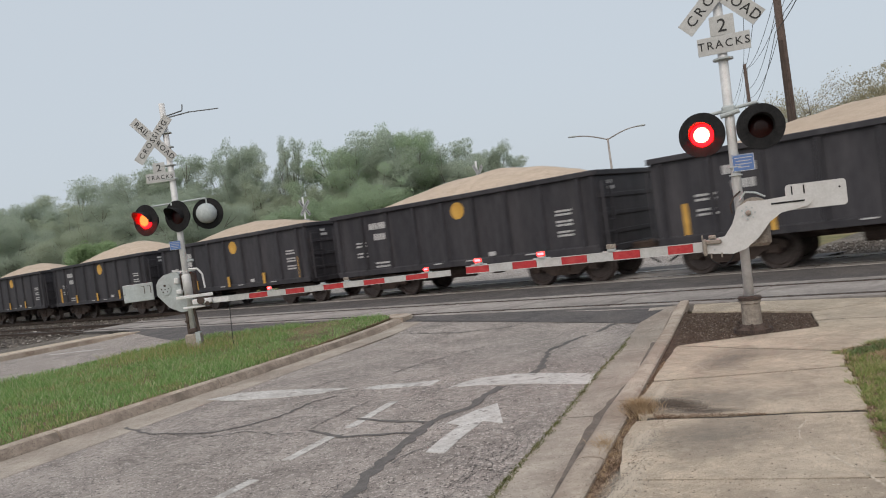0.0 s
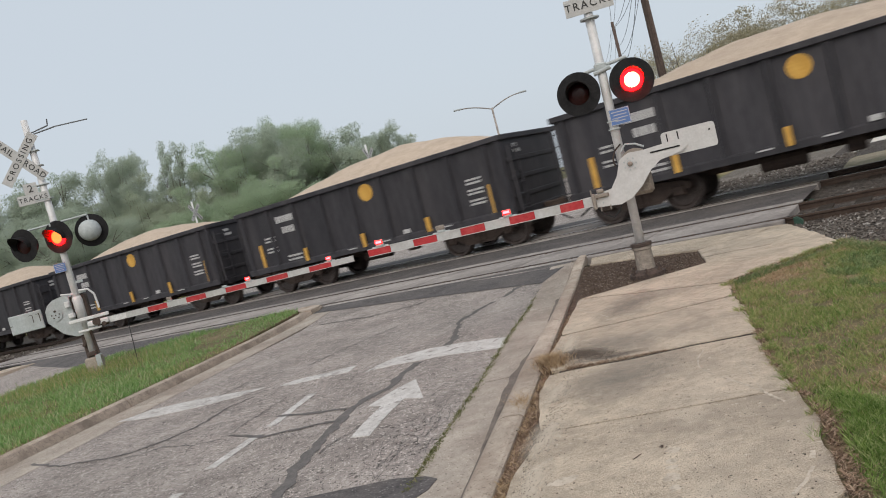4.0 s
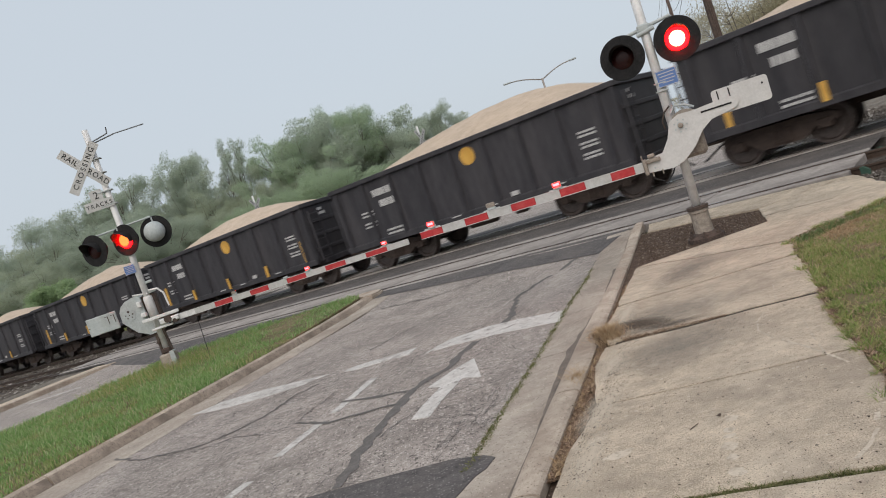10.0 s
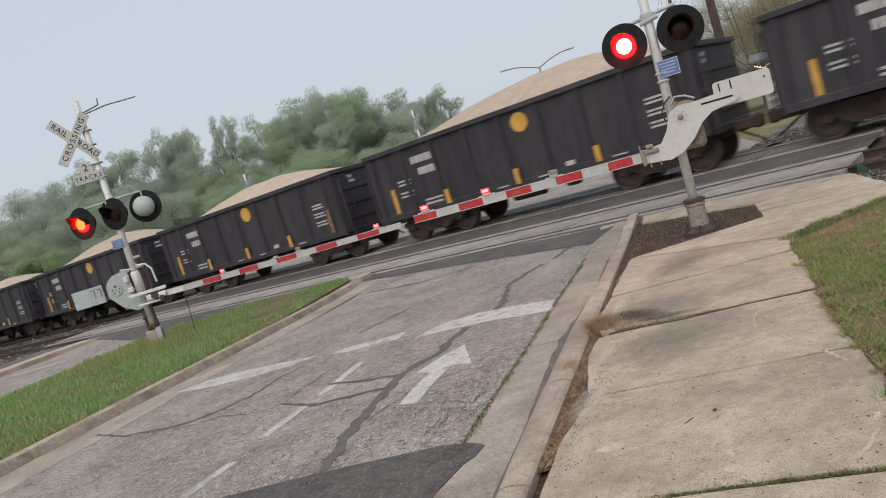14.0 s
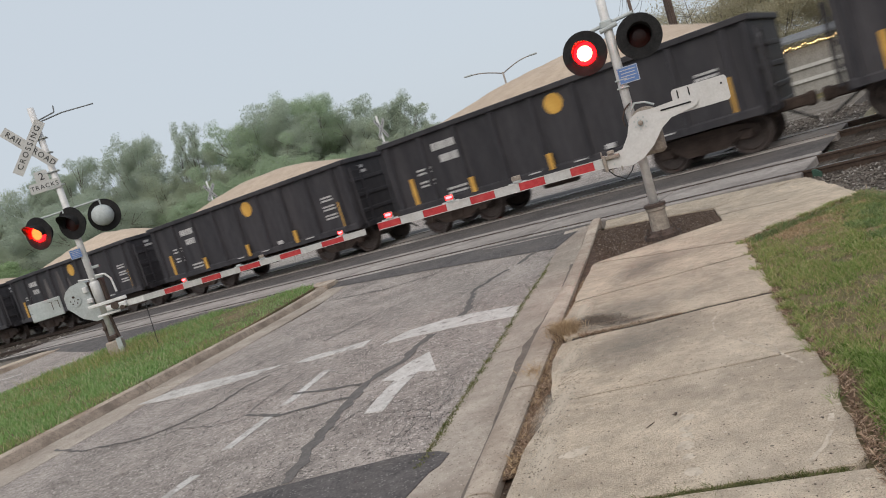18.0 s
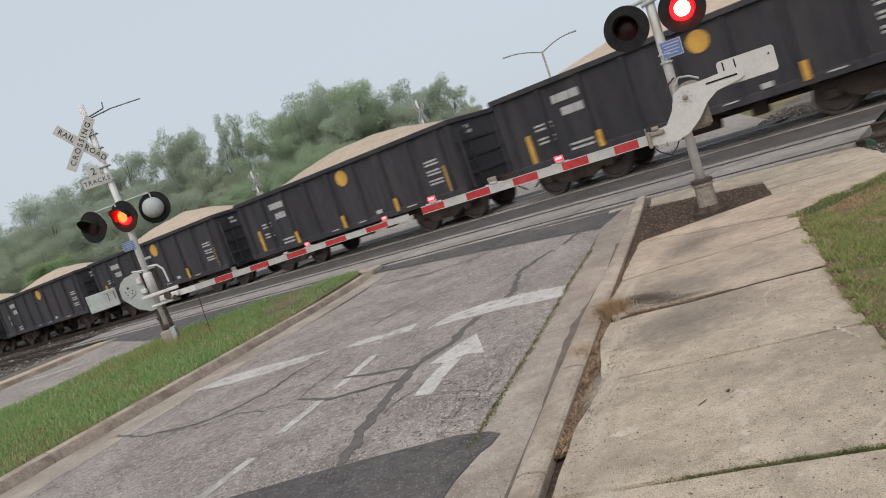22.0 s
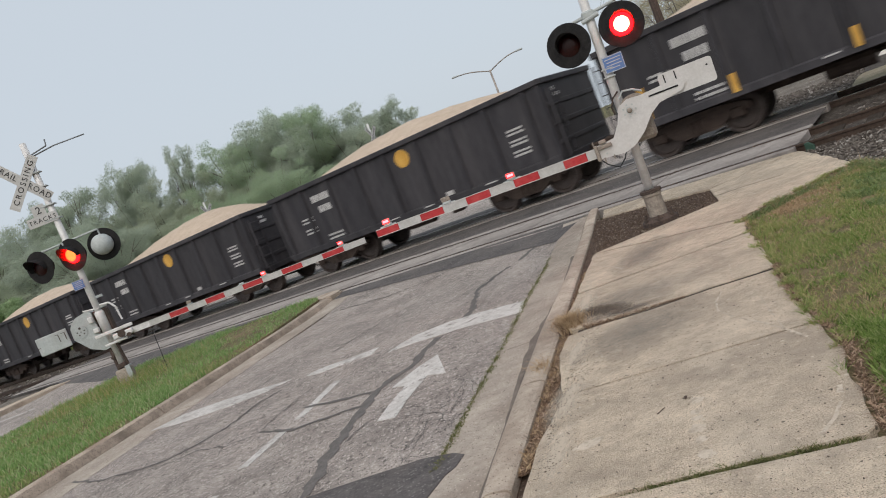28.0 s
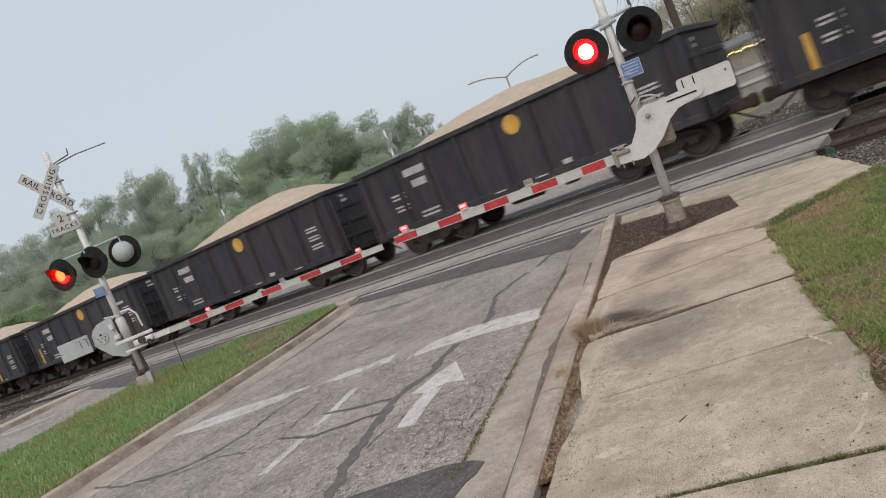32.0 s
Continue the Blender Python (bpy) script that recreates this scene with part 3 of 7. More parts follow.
    solo("crossing_apron", bm, M_DARK, "dark asphalt apron between and beside the rails", "road", kind="structure")

    # the road beyond the rails
    bm = bmesh.new()
    strip(bm, [pt(tr(30.0, 21.4)), (-8.2, 46.0), (16.0, 107.0)], [pt(tr(5.5, 21.4)), (16.0, 38.0), (42.0, 100.0)], 0.0, 0.05)
    solo("road", bm, M_ROAD, "grey road on the far side of the rails", "road", kind="structure")
    # gravel corner between the far road and the rails
    bm = bmesh.new()
    rows = [[bm.verts.new(tr(s, l, z)) for s in (2.05, 4.0, 6.5)] for l, z in ((18.8, 0.04), (21.4, -0.005), (26.0, -0.03), (34.0, -0.06))]
    for a, b in zip(rows, rows[1:]):
        for j in range(2):
            bm.faces.new((a[j], a[j + 1], b[j + 1], b[j]))
    solo("gravel", bm, M_GRAVEL, "bare grey-tan gravel beside the far road", "gravel", kind="structure")
    # dry bank and pale lot beyond the train, away from the road
    bm = bmesh.new()
    rows = [[bm.verts.new(tr(s, l + 0.12 * math.sin(s * 1.7), z)) for s in (2.0, -1, -4, -8, -14, -22, -34)] for l, z in ((19.3, 0.02), (20.2, 0.07), (21.6, 0.06), (23.3, -0.02))]
    for a, b in zip(rows, rows[1:]):
        for j in range(6):
            bm.faces.new((a[j], a[j + 1], b[j + 1], b[j]))
    solo("dry_bank", bm, M_BANK, "dry tan earth and thin grass beyond the train", "bank", kind="structure")
    bm = bmesh.new()
    rows = [[bm.verts.new(tr(s, l, -0.03)) for s in (1.9, -8, -34)] for l in (23.25, 27.0, 31.0)]
    for a, b in zip(rows, rows[1:]):
        for j in range(2):
            bm.faces.new((a[j], a[j + 1], b[j + 1], b[j]))
    solo("pavement", bm, M_LOT, "pale concrete lot beyond the train", "pavement", kind="structure")
    # gravel corner between the far kerb and the ballast
    bm = bmesh.new()
    prism(bm, [(-17.6, 16.6), (-14.1, 22.1), (-12.2, 24.2), (-10.9, 24.8), (-13.56, 27.4), (-16.8, 23.7), (-20.5, 18.0)], -0.1, 0.045)
    solo("gravel", bm, M_GRAVEL, "grey-tan gravel between the far kerb and the tracks", "gravel", kind="structure")
    # opposite carriageway
    bm = bmesh.new()
    strip(bm, MLEFT, OCURB, lambda x, y: ramp(x, y) - 0.01, 0.05)
    solo("road", bm, M_ROAD, "grey asphalt carriageway beyond the grass median", "road", kind="structure")
    bm = bmesh.new()
    strip(bm, OBACK, [(x - 0.8, y + 0.7) for x, y in OBACK], lambda x, y: 0.12, 0.15)
    solo("pavement", bm, M_WALK, "pale concrete footway beside the far carriageway", "pavement", kind="structure")

    # painted marks
    def mark(name, label, polys, material=M_PAINT, z=0.005, cat="road marking"):
        b2 = bmesh.new()
        for p in polys:
            prism(b2, p, lambda x, y: ramp(x, y) - 0.01, lambda x, y: ramp(x, y) + z)
        solo(name, b2, material, label, cat, kind="structure")
    mark("stop_line", "worn white stop line across the road", [
        [(1.24, 8.12), (1.41, 8.62), (0.95, 9.0), (0.54, 9.24), (0.10, 9.30), (-0.12, 9.16), (-0.30, 8.98), (0.06, 8.87), (0.67, 8.55)]])
    mark("stop_line", "scuffed and broken white stop line", [
        [(-0.51, 9.25), (-0.39, 9.53), (-0.81, 9.62), (-1.20, 9.74), (-1.41, 9.66), (-1.24, 9.48), (-0.96, 9.42)],
        [(-1.97, 9.72), (-1.60, 9.84), (-2.62, 10.38), (-3.24, 10.60), (-3.68, 10.40), (-3.18, 10.06), (-2.52, 9.82)]], M_PAINT_WORN)
    mark("arrow_marking", "worn white straight-ahead arrow on the road", [
        [(-0.51, 6.37), (-0.35, 6.26), (-0.18, 6.72), (0.03, 7.16), (0.20, 6.97), (0.21, 7.82), (-0.04, 7.62), (-0.33, 7.27), (-0.20, 7.13), (-0.39, 6.71)]])
    for a, b in (((-1.78, 6.72), (-1.44, 7.42)), ((-1.33, 7.62), (-0.93, 8.62)), ((-2.42, 5.4), (-1.95, 6.25))):
        d = (Vector(b) - Vector(a)).normalized()
        w = Vector((d.y, -d.x)) * 0.055
        a, b = Vector(a), Vector(b)
        mark("lane_dash", "faded white lane dash", [[a - w, a + w, b + w, b - w]], M_PAINT_WORN)

    mark("lane_line", "white line on the carriageway beyond the median", [[(-11.6, 21.22), (-11.58, 21.34), (-9.40, 20.76), (-9.38, 20.62)]])

    # sealed and open cracks
    cracks = [
        [(-1.08, 5.31), (-1.02, 5.62), (-0.93, 6.07), (-0.77, 6.59), (-0.66, 6.92), (-0.57, 7.19), (-0.42, 7.49), (-0.19, 7.72), (-0.04, 7.85), (0.07, 8.22), (0.34, 8.62)],
        [(0.70, 9.13), (0.84, 9.30), (1.01, 10.01), (1.14, 10.60), (1.61, 11.26), (2.39, 12.0)],
        [(-4.31, 9.23), (-3.77, 8.67), (-3.22, 8.39), (-2.90, 8.30), (-2.70, 8.36), (-2.40, 8.50), (-2.17, 8.78), (-2.02, 9.20), (-1.71, 9.42)],
        [(-0.54, 7.42), (-0.78, 7.58), (-1.04, 7.80), (-1.30, 7.98)], [(-0.62, 7.05), (-0.83, 7.16), (-1.12, 7.21), (-1.35, 7.28), (-1.77, 7.74)],
        [(-2.3, 10.09), (-1.9, 10.58), (-1.41, 10.64)], [(-1.07, 10.53), (-0.58, 11.07), (0.35, 11.82)],
        [(-1.02, 14.53), (-0.14, 13.74), (0.89, 13.29)], [(-1.77, 7.76), (-1.60, 8.15), (-1.35, 8.64), (-1.22, 8.84)],
        [(-3.06, 8.17), (-2.75, 8.06), (-2.52, 8.13), (-2.12, 7.75), (-1.82, 7.70)], [(-0.80, 6.18), (-0.66, 6.40), (-0.52, 6.52), (-0.42, 6.66)]]
    widths = [0.060, 0.045, 0.022, 0.030, 0.024, 0.012, 0.010, 0.016, 0.006, 0.008, 0.008]
    rnd = random.Random(4)
    for rank, (line, w) in enumerate(zip(cracks, widths)):
        lift = 0.0042 + 0.0005 * rank
        b2 = bmesh.new()
        ps = fine_line(line, 0.09)
        prev = None
        for i, p in enumerate(ps):
            q = ps[min(i + 1, len(ps) - 1)] - ps[max(i - 1, 0)]
            nrm = Vector((q.y, -q.x)).normalized()
            p = p + nrm * rnd.uniform(-0.025, 0.025)
            ww = w * rnd.uniform(0.55, 1.35)
            c, d = p + nrm * ww, p - nrm * ww
            cur = (b2.verts.new((c.x, c.y, ramp(c.x, c.y) + lift)), b2.verts.new((d.x, d.y, ramp(d.x, d.y) + lift)))
            if prev:
                b2.faces.new((prev[0], prev[1], cur[1], cur[0]))
            prev = cur
        solo("road_crack", b2, M_SEAL, "dark sealed crack in the road surface", "crack", kind="structure")
    # fine open cracks all over
    b2 = bmesh.new()
    for _ in range(120):
        f, g = rnd.random(), rnd.random()
        a, b = along(la, 0.35 + 0.62 * f), along(ra, 0.35 + 0.62 * f)
        p = a.lerp(b, g)
        ang = rnd.uniform(0, math.pi)
        prev = None
        for i in range(rnd.randint(5, 16)):
            ang += rnd.uniform(-0.7, 0.7)
            p = p + Vector((math.cos(ang), math.sin(ang))) * 0.09
            nrm = Vector((-math.sin(ang), math.cos(ang))) * rnd.uniform(0.001, 0.005)
            cur = [b2.verts.new((*(p + nrm * k2), ramp(*p) + 0.003)) for k2 in (1, -1)]
            if prev:
                b2.faces.new((prev[0], prev[1], cur[1], cur[0]))
            prev = cur
    for cx, cy, count, along_road in ((0.16, 6.1, 46, True), (-0.12, 5.5, 24, True), (-2.75, 8.25, 26, False), (-3.3, 8.45, 14, False), (-2.1, 9.0, 12, False)):
        for _ in range(count):
            f, g = rnd.gauss(0, 0.42), rnd.gauss(0, 0.11)
            ux, uy = (0.38, 0.925) if along_road else (0.80, 0.35)
            p = Vector((cx + ux * f - uy * g, cy + uy * f + ux * g))
            ang = math.atan2(uy, ux) + rnd.choice((0, 0, 0, 0, 1.2, -1.2)) + rnd.uniform(-0.2, 0.2)
            prev = None
            for i in range(rnd.randint(4, 9)):
                ang += rnd.uniform(-0.35, 0.35)
                p = p + Vector((math.cos(ang), math.sin(ang))) * 0.055
                nrm = Vector((-math.sin(ang), math.cos(ang))) * rnd.uniform(0.0008, 0.0034)
                cur = [b2.verts.new((*(p + nrm * k2), ramp(*p) + 0.0034)) for k2 in (1, -1)]
                if prev:
                    b2.faces.new((prev[0], prev[1], cur[1], cur[0]))
                prev = cur
    solo("road_cracks", b2, M_SEAL, "fine open cracks in the worn asphalt", "cracks", kind="stuff")

    # kerbs and gutters, in cast lengths
    def kerb(name, label, gut, face, back, gap=3.0):
        root = thing(name, label, "kerb", Matrix(), kind="structure")
        bm = bmesh.new()
        strip(bm, [pt(p) for p in gut], [pt(p) for p in face], lambda x, y: ramp(x, y) + 0.004, 0.12)
        part("gutter", bm, M_GUTTER, root, "stained concrete gutter")
        fa, ba, ga = fine_line(face, 50), fine_line(back, 50), fine_line(gut, 50)
        total = sum((b - a).length for a, b in zip(fa, fa[1:]))
        k2 = int(total / gap)
        for i in range(k2):
            b3 = bmesh.new()
            fs = (i / k2 + 0.0006, (i + 0.33) / k2, (i + 0.66) / k2, (i + 1) / k2 - 0.0006)
            fp, bp = [along(fa, q) for q in fs], [along(ba, q) for q in fs]
            vf = []
            for p, q in zip(fp, bp):
                # the kerb sinks a little where the road climbs
                z0, h = ramp(*p), 0.14 - 0.45 * ramp(*p)
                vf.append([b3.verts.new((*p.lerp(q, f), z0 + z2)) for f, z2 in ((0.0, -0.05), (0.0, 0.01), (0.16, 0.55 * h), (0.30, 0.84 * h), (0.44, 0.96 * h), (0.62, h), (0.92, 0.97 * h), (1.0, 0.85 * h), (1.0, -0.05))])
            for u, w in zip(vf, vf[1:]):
                # the lower faces towards the road take the darker concrete
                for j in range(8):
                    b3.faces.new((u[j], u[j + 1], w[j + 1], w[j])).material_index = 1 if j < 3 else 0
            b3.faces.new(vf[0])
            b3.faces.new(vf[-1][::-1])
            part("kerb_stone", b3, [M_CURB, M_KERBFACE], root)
            if i % 2:
                # open joint across the gutter
                p, q = along(ga, fs[0]), along(fa, fs[0])
                d = Vector((q.y - p.y, p.x - q.x)).normalized() * 0.005
                b3 = bmesh.new()
                b3.faces.new([b3.verts.new((w.x, w.y, ramp(*w) + 0.0065)) for w in (p - d, q - d, q + d, p + d)])
                part("gutter_joint", b3, M_SOIL, root, "dark open joint across the gutter")
        return root
    kerb("kerb", "weathered concrete kerb and gutter along the footway", GUTTER, FACE, BACK, 1.5)
    kerb("kerb", "rounded stained concrete kerb round the grass median", LGUTTER[:4] + [(-1.25, 14.9), (-0.78, 15.75)], LFACE[:4] + [(-1.72, 15.2), (-1.22, 16.06)], LBACK[:4] + [(-1.95, 15.2), (-1.45, 16.15)], 2.5)
    bm = bmesh.new()
    tip = [(-1.22, 16.07), (-1.04, 16.32), (-1.00, 16.62), (-1.16, 16.92), (-1.50, 17.2), (-1.72, 16.9), (-1.45, 16.17)]
    prism(bm, tip, 0.0, 0.205, 0.035)
    solo("median_nose", bm, M_CURB, "rounded concrete nose of the grass median", "kerb", kind="structure")
    bm = bmesh.new()
    strip(bm, OCURB, OBACK, lambda x, y: 0.13, 0.2)
    solo("kerb", bm, M_CURB, "pale concrete kerb of the far carriageway", "kerb", kind="structure")

    # dirt washed along the kerb's foot
    bm = bmesh.new()
    ps = fine_line(FACE[1:7], 0.10)
    prev = None
    for i, p in enumerate(ps):
        q = ps[min(i + 1, len(ps) - 1)] - ps[max(i - 1, 0)]
        nrm = Vector((q.y, -q.x)).normalized()
        w = 0.066 * max(0.30, 0.72 + 0.9 * noise.noise(Vector((i * 0.05, 4.0, 1.0))) + 0.35 * noise.noise(Vector((i * 0.41, 2.0, 1.0))))
        cur = [bm.verts.new((*(p - nrm * k2), ramp(*p) + 0.009)) for k2 in (-0.012, w)]
        if prev:
            bm.faces.new((prev[0], prev[1], cur[1], cur[0]))
        prev = cur
    solo("gutter_dirt", bm, M_GRIME, "line of dark dirt along the kerb's foot", "dirt", kind="stuff")
    # pale scuffs on the footway
    for line, w in (([(2.31, 5.41), (2.17, 5.24), (2.08, 5.04), (2.06, 4.79), (2.09, 4.42), (2.09, 4.20), (2.08, 3.97)], 0.0075), ([(2.36, 4.95), (2.21, 4.56), (2.09, 4.22)], 0.005), ([(2.72, 6.05), (2.60, 5.80), (2.52, 5.63)], 0.004),
                    ([(2.26, 8.43), (2.23, 8.19), (2.29, 7.86), (2.29, 7.50)], 0.007), ([(1.80, 3.30), (1.70, 3.15), (1.59, 3.04), (1.47, 2.96)], 0.011)):
        b2 = bmesh.new()
        prev = None
        ps = fine_line(line, 0.08)
        for i, p in enumerate(ps):
            q = ps[min(i + 1, len(ps) - 1)] - ps[max(i - 1, 0)]
            nrm = Vector((q.y, -q.x)).normalized()
            ww = w * (0.6 + 0.8 * rnd.random())
            cur = [b2.verts.new((*(p + nrm * ww * k2), 0.1335)) for k2 in (1, -1)]
            if prev and rnd.random() < 0.93:
                b2.faces.new((prev[0], prev[1], cur[1], cur[0]))
            prev = cur
        solo("scuff_mark", b2, M_SCUFF, "pale scuff on the footway", "scuff", kind="structure")
    b2 = bmesh.new()
    prism(b2, [(0.68 + 0.085 * math.cos(a) * (1 + 0.2 * math.sin(3 * a)), 3.845 + 0.05 * math.sin(a)) for a in [k2 * 0.4 for k2 in range(16)]], 0.12, 0.1335)
    solo("pale_spot", b2, M_SCUFF, "pale round spot on the footway", "spot", kind="structure")
    # worn pale blotches in a row
    for x, y, r in ((1.30, 3.80, 0.04), (1.23, 3.67, 0.03), (1.20, 3.60, 0.03), (1.15, 3.49, 0.045), (1.11, 3.37, 0.035), (1.06, 3.22, 0.045)):
        b2 = bmesh.new()
        prism(b2, [(x + r * math.cos(a) * rnd.uniform(0.7, 1.2), y + 1.1 * r * math.sin(a) * rnd.uniform(0.7, 1.2)) for a in [q * 0.42 for q in range(15)]], 0.12, 0.1328)
        solo("pale_spot", b2, M_SCUFF, "pale worn blotch on the footway", "spot", kind="structure")
    b2 = bmesh.new()
    bmesh.ops.create_icosphere(b2, subdivisions=2, radius=1.0, matrix=pose(1.27, 3.874, 0.141, 0, 0, 40) @ Matrix.Diagonal((0.014, 0.008, 0.007, 1)))
    solo("seed_pod", b2, M_CARIN, "small dark seed pod lying on the footway", "seed pod")
    b2 = bmesh.new()
    tube(b2, (1.085, 3.835, 0.136), (1.115, 3.85, 0.138), 0.003, seg=6)
    tube(b2, (1.115, 3.85, 0.138), (1.145, 3.872, 0.136), 0.0025, seg=6)
    solo("twig", b2, M_CARIN, "thin dark twig lying on the footway", "twig")
    # median body
    bm = bmesh.new()
    strip(bm, MLEFT, [LBACK[0], LBACK[1], LBACK[3], LBACK[4], (-1.65, 17.0)], lambda x, y: 0.125 + ramp(x, y) * 0.8, 0.25)
    solo("median", bm, M_TURF, "grassy strip of earth between the carriageways", "median", kind="structure")

    # verge on the footway's side
    bm = bmesh.new()
    strip(bm, [(-0.9, -3.6), (1.66, 2.90), (2.44, 4.72), (3.66, 7.46), (5.24, 7.84)],
          [(14.0, -12.0), (13.0, -6.0), (9.5, 1.0), (7.0, 4.7), (5.45, 6.3)], 0.10, 0.3)
    solo("verge", bm, M_TURF, "worn grass verge with brown patches beside the footway", "verge", kind="structure")
    # earth behind the kerb and round the mast foot
    bm = bmesh.new()
    strip(bm, [BACK[0], BACK[1], BACK[2], BACK[3], BACK[4]], [(-3.3, -6.5), (0.9, 4.0), (1.6, 5.4), (4.0, 8.2), (5.3, 10.4)], lambda x, y: 0.112 if y > 8.0 else 0.062, 0.2)
    solo("soil_bed", bm, M_SOIL, "bare brown earth behind the kerb", "soil", kind="structure")


def build_footway():
    root = thing("footway", "stained concrete footway of cast slabs with grassy joints", "footway", Matrix(), kind="structure")
    slabs = [
        [(-3.08, -5.1), (-1.6, -5.75), (-0.68, -3.47), (-2.20, -2.82)],
        [(-2.17, -2.75), (-0.65, -3.4), (0.27, -1.12), (-1.30, -0.47)],
        [(-1.30, -0.40), (0.30, -1.05), (0.95, 1.28), (-0.42, 1.86)],
        [(-0.46, 1.94), (1.10, 1.30), (1.40, 2.05), (1.48, 2.33), (1.52, 2.50), (1.60, 2.62), (1.65, 2.74), (0.98, 3.045), (0.15, 3.385)],
        [(0.17, 3.43), (0.98, 3.085), (1.58, 2.84), (1.67, 2.87), (1.74, 3.05), (1.83, 3.18), (1.87, 3.32), (1.96, 3.47), (2.11, 3.67), (2.15, 3.90), (2.25, 4.115), (1.50, 4.404), (0.78, 4.681), (0.43, 4.06)],
        [(0.790, 4.703), (1.50, 4.427), (2.258, 4.138), (2.40, 4.50), (2.50, 4.82), (2.62, 5.10), (2.76, 5.40), (2.30, 5.595), (1.85, 5.72), (1.42, 5.92), (1.20, 5.97), (1.02, 5.58), (0.94, 5.34)],
        [(1.42, 6.00), (1.85, 5.79), (2.30, 5.66), (2.78, 5.465), (3.08, 6.14), (3.36, 6.82), (2.66, 6.99), (1.70, 7.25), (1.36, 6.55), (1.26, 6.10)],
        [(1.72, 7.295), (2.66, 7.032), (3.37, 6.865), (3.66, 7.46), (3.38, 7.78), (3.16, 8.05), (2.92, 8.30), (2.68, 8.66), (2.44, 8.92), (1.80, 7.50)],
        [(2.47, 8.95), (2.71, 8.70), (2.95, 8.34), (3.19, 8.09), (3.41, 7.82), (3.69, 7.51), (4.32, 7.64), (5.28, 7.88), (6.06, 10.14), (4.62, 10.075), (4.16, 8.93)],
        [(3.49, 11.55), (4.05, 10.95), (4.62, 10.115), (6.03, 10.185), (5.79, 10.47), (5.16, 11.13), (4.40, 11.90), (3.80, 12.34)]]
    rnd = random.Random(8)
    for p in slabs:
        bm = bmesh.new()
        # ragged long edges
        q = []
        for i, a in enumerate(p):
            b = p[(i + 1) % len(p)]
            rag = 0.024 if b[1] > a[1] and b[0] > a[0] else 0.002 if (b[0] - a[0]) * (b[1] - a[1]) < 0 else 0.009
            k = max(1, int((Vector(b) - Vector(a)).length / 0.11))
            for j in range(k):
                w = Vector(a).lerp(Vector(b), j / k)
                q.append((w.x + rnd.uniform(-rag, rag), w.y + rnd.uniform(-rag, rag) * 0.6))
        prism(bm, q, 0.0, 0.132, 0.005)
        part("slab", bm, M_WALK, root)
    # dirt that fills the joints
    for line, half in (([(0.78, 4.692), (1.50, 4.416), (2.25, 4.128)], 0.016), ([(1.30, 6.00), (1.42, 5.96), (1.85, 5.755), (2.30, 5.628), (2.77, 5.432)], 0.04),
                       ([(1.71, 7.272), (2.66, 7.011), (3.365, 6.843)], 0.026), ([(2.455, 8.935), (2.695, 8.68), (2.935, 8.32), (3.175, 8.07), (3.395, 7.80), (3.675, 7.485)], 0.026)):
        bm = bmesh.new()
        lift = Vector((0.37, 0.93)) * half
        for a, b in zip(line, line[1:]):
            bm.faces.new([bm.verts.new((*(Vector(p) + lift * k), 0.124)) for p, k in ((a, -1), (b, -1), (b, 1), (a, 1))])
        part("joint_filling", bm, M_JOINT, root, "dark dirt in the joint")
    # a cut joint across the last slab
    bm = bmesh.new()
    for (ax, ay), (bx, by) in zip(((4.33, 9.34), (4.64, 9.20), (4.82, 9.05)), ((4.64, 9.20), (4.82, 9.05), (5.02, 8.90))):
        bm.faces.new([bm.verts.new(v) for v in ((ax, ay, 0.1335), (bx, by, 0.1335), (bx + 0.014, by + 0.018, 0.1335), (ax + 0.010, ay + 0.022, 0.1335))])
    part("cut_joint", bm, M_JOINT, root, "dark cut joint")


def build_films():
    """Thin dirt lying on slabs, gutter and road: middle, half sizes, turn, material."""
    for name, label, material, spots in (
            ("damp_soil", "dark damp soil washed over the slab by the weeds", M_DAMP, ((1.62, 6.32, 0.42, 0.20, -55, 0.1335), (1.72, 6.02, 0.50, 0.12, -24, 0.1335), (0.80, 5.9, 0.5, 0.07, 67, 0.0), (0.52, 5.2, 0.45, 0.06, 67, 0.0))),
            ("worn_edge", "pale clean edge of the slab along the kerb", M_CLEAN, ((0.80, 4.62, 0.62, 0.17, 63, 0.1332), (0.52, 3.92, 0.60, 0.15, 65, 0.1332), (1.14, 5.48, 0.62, 0.16, 63, 0.1332), (1.66, 6.85, 0.60, 0.14, 66, 0.1332), (0.32, 3.15, 0.5, 0.16, 65, 0.1332))),
            ("grey_stain", "grey weathered stain on the slab", M_GREYFILM, ((1.95, 6.35, 0.85, 0.50, -20, 0.1329), (1.62, 5.35, 0.75, 0.55, 20, 0.1329), (2.6, 7.75, 0.8, 0.4, 50, 0.1329))),):
        for x, y, a, b, turn, z in spots:
            bm = bmesh.new()
            bmesh.ops.create_circle(bm, cap_ends=True, segments=24, radius=1.0)
            zz = z if z else ramp(x, y) + 0.0095
            ob = solo(name, bm, material, label, "stain", kind="structure")
            ob.matrix_world = pose(x, y, zz, 0, 0, turn) @ Matrix.Diagonal((a, b, 1, 1))


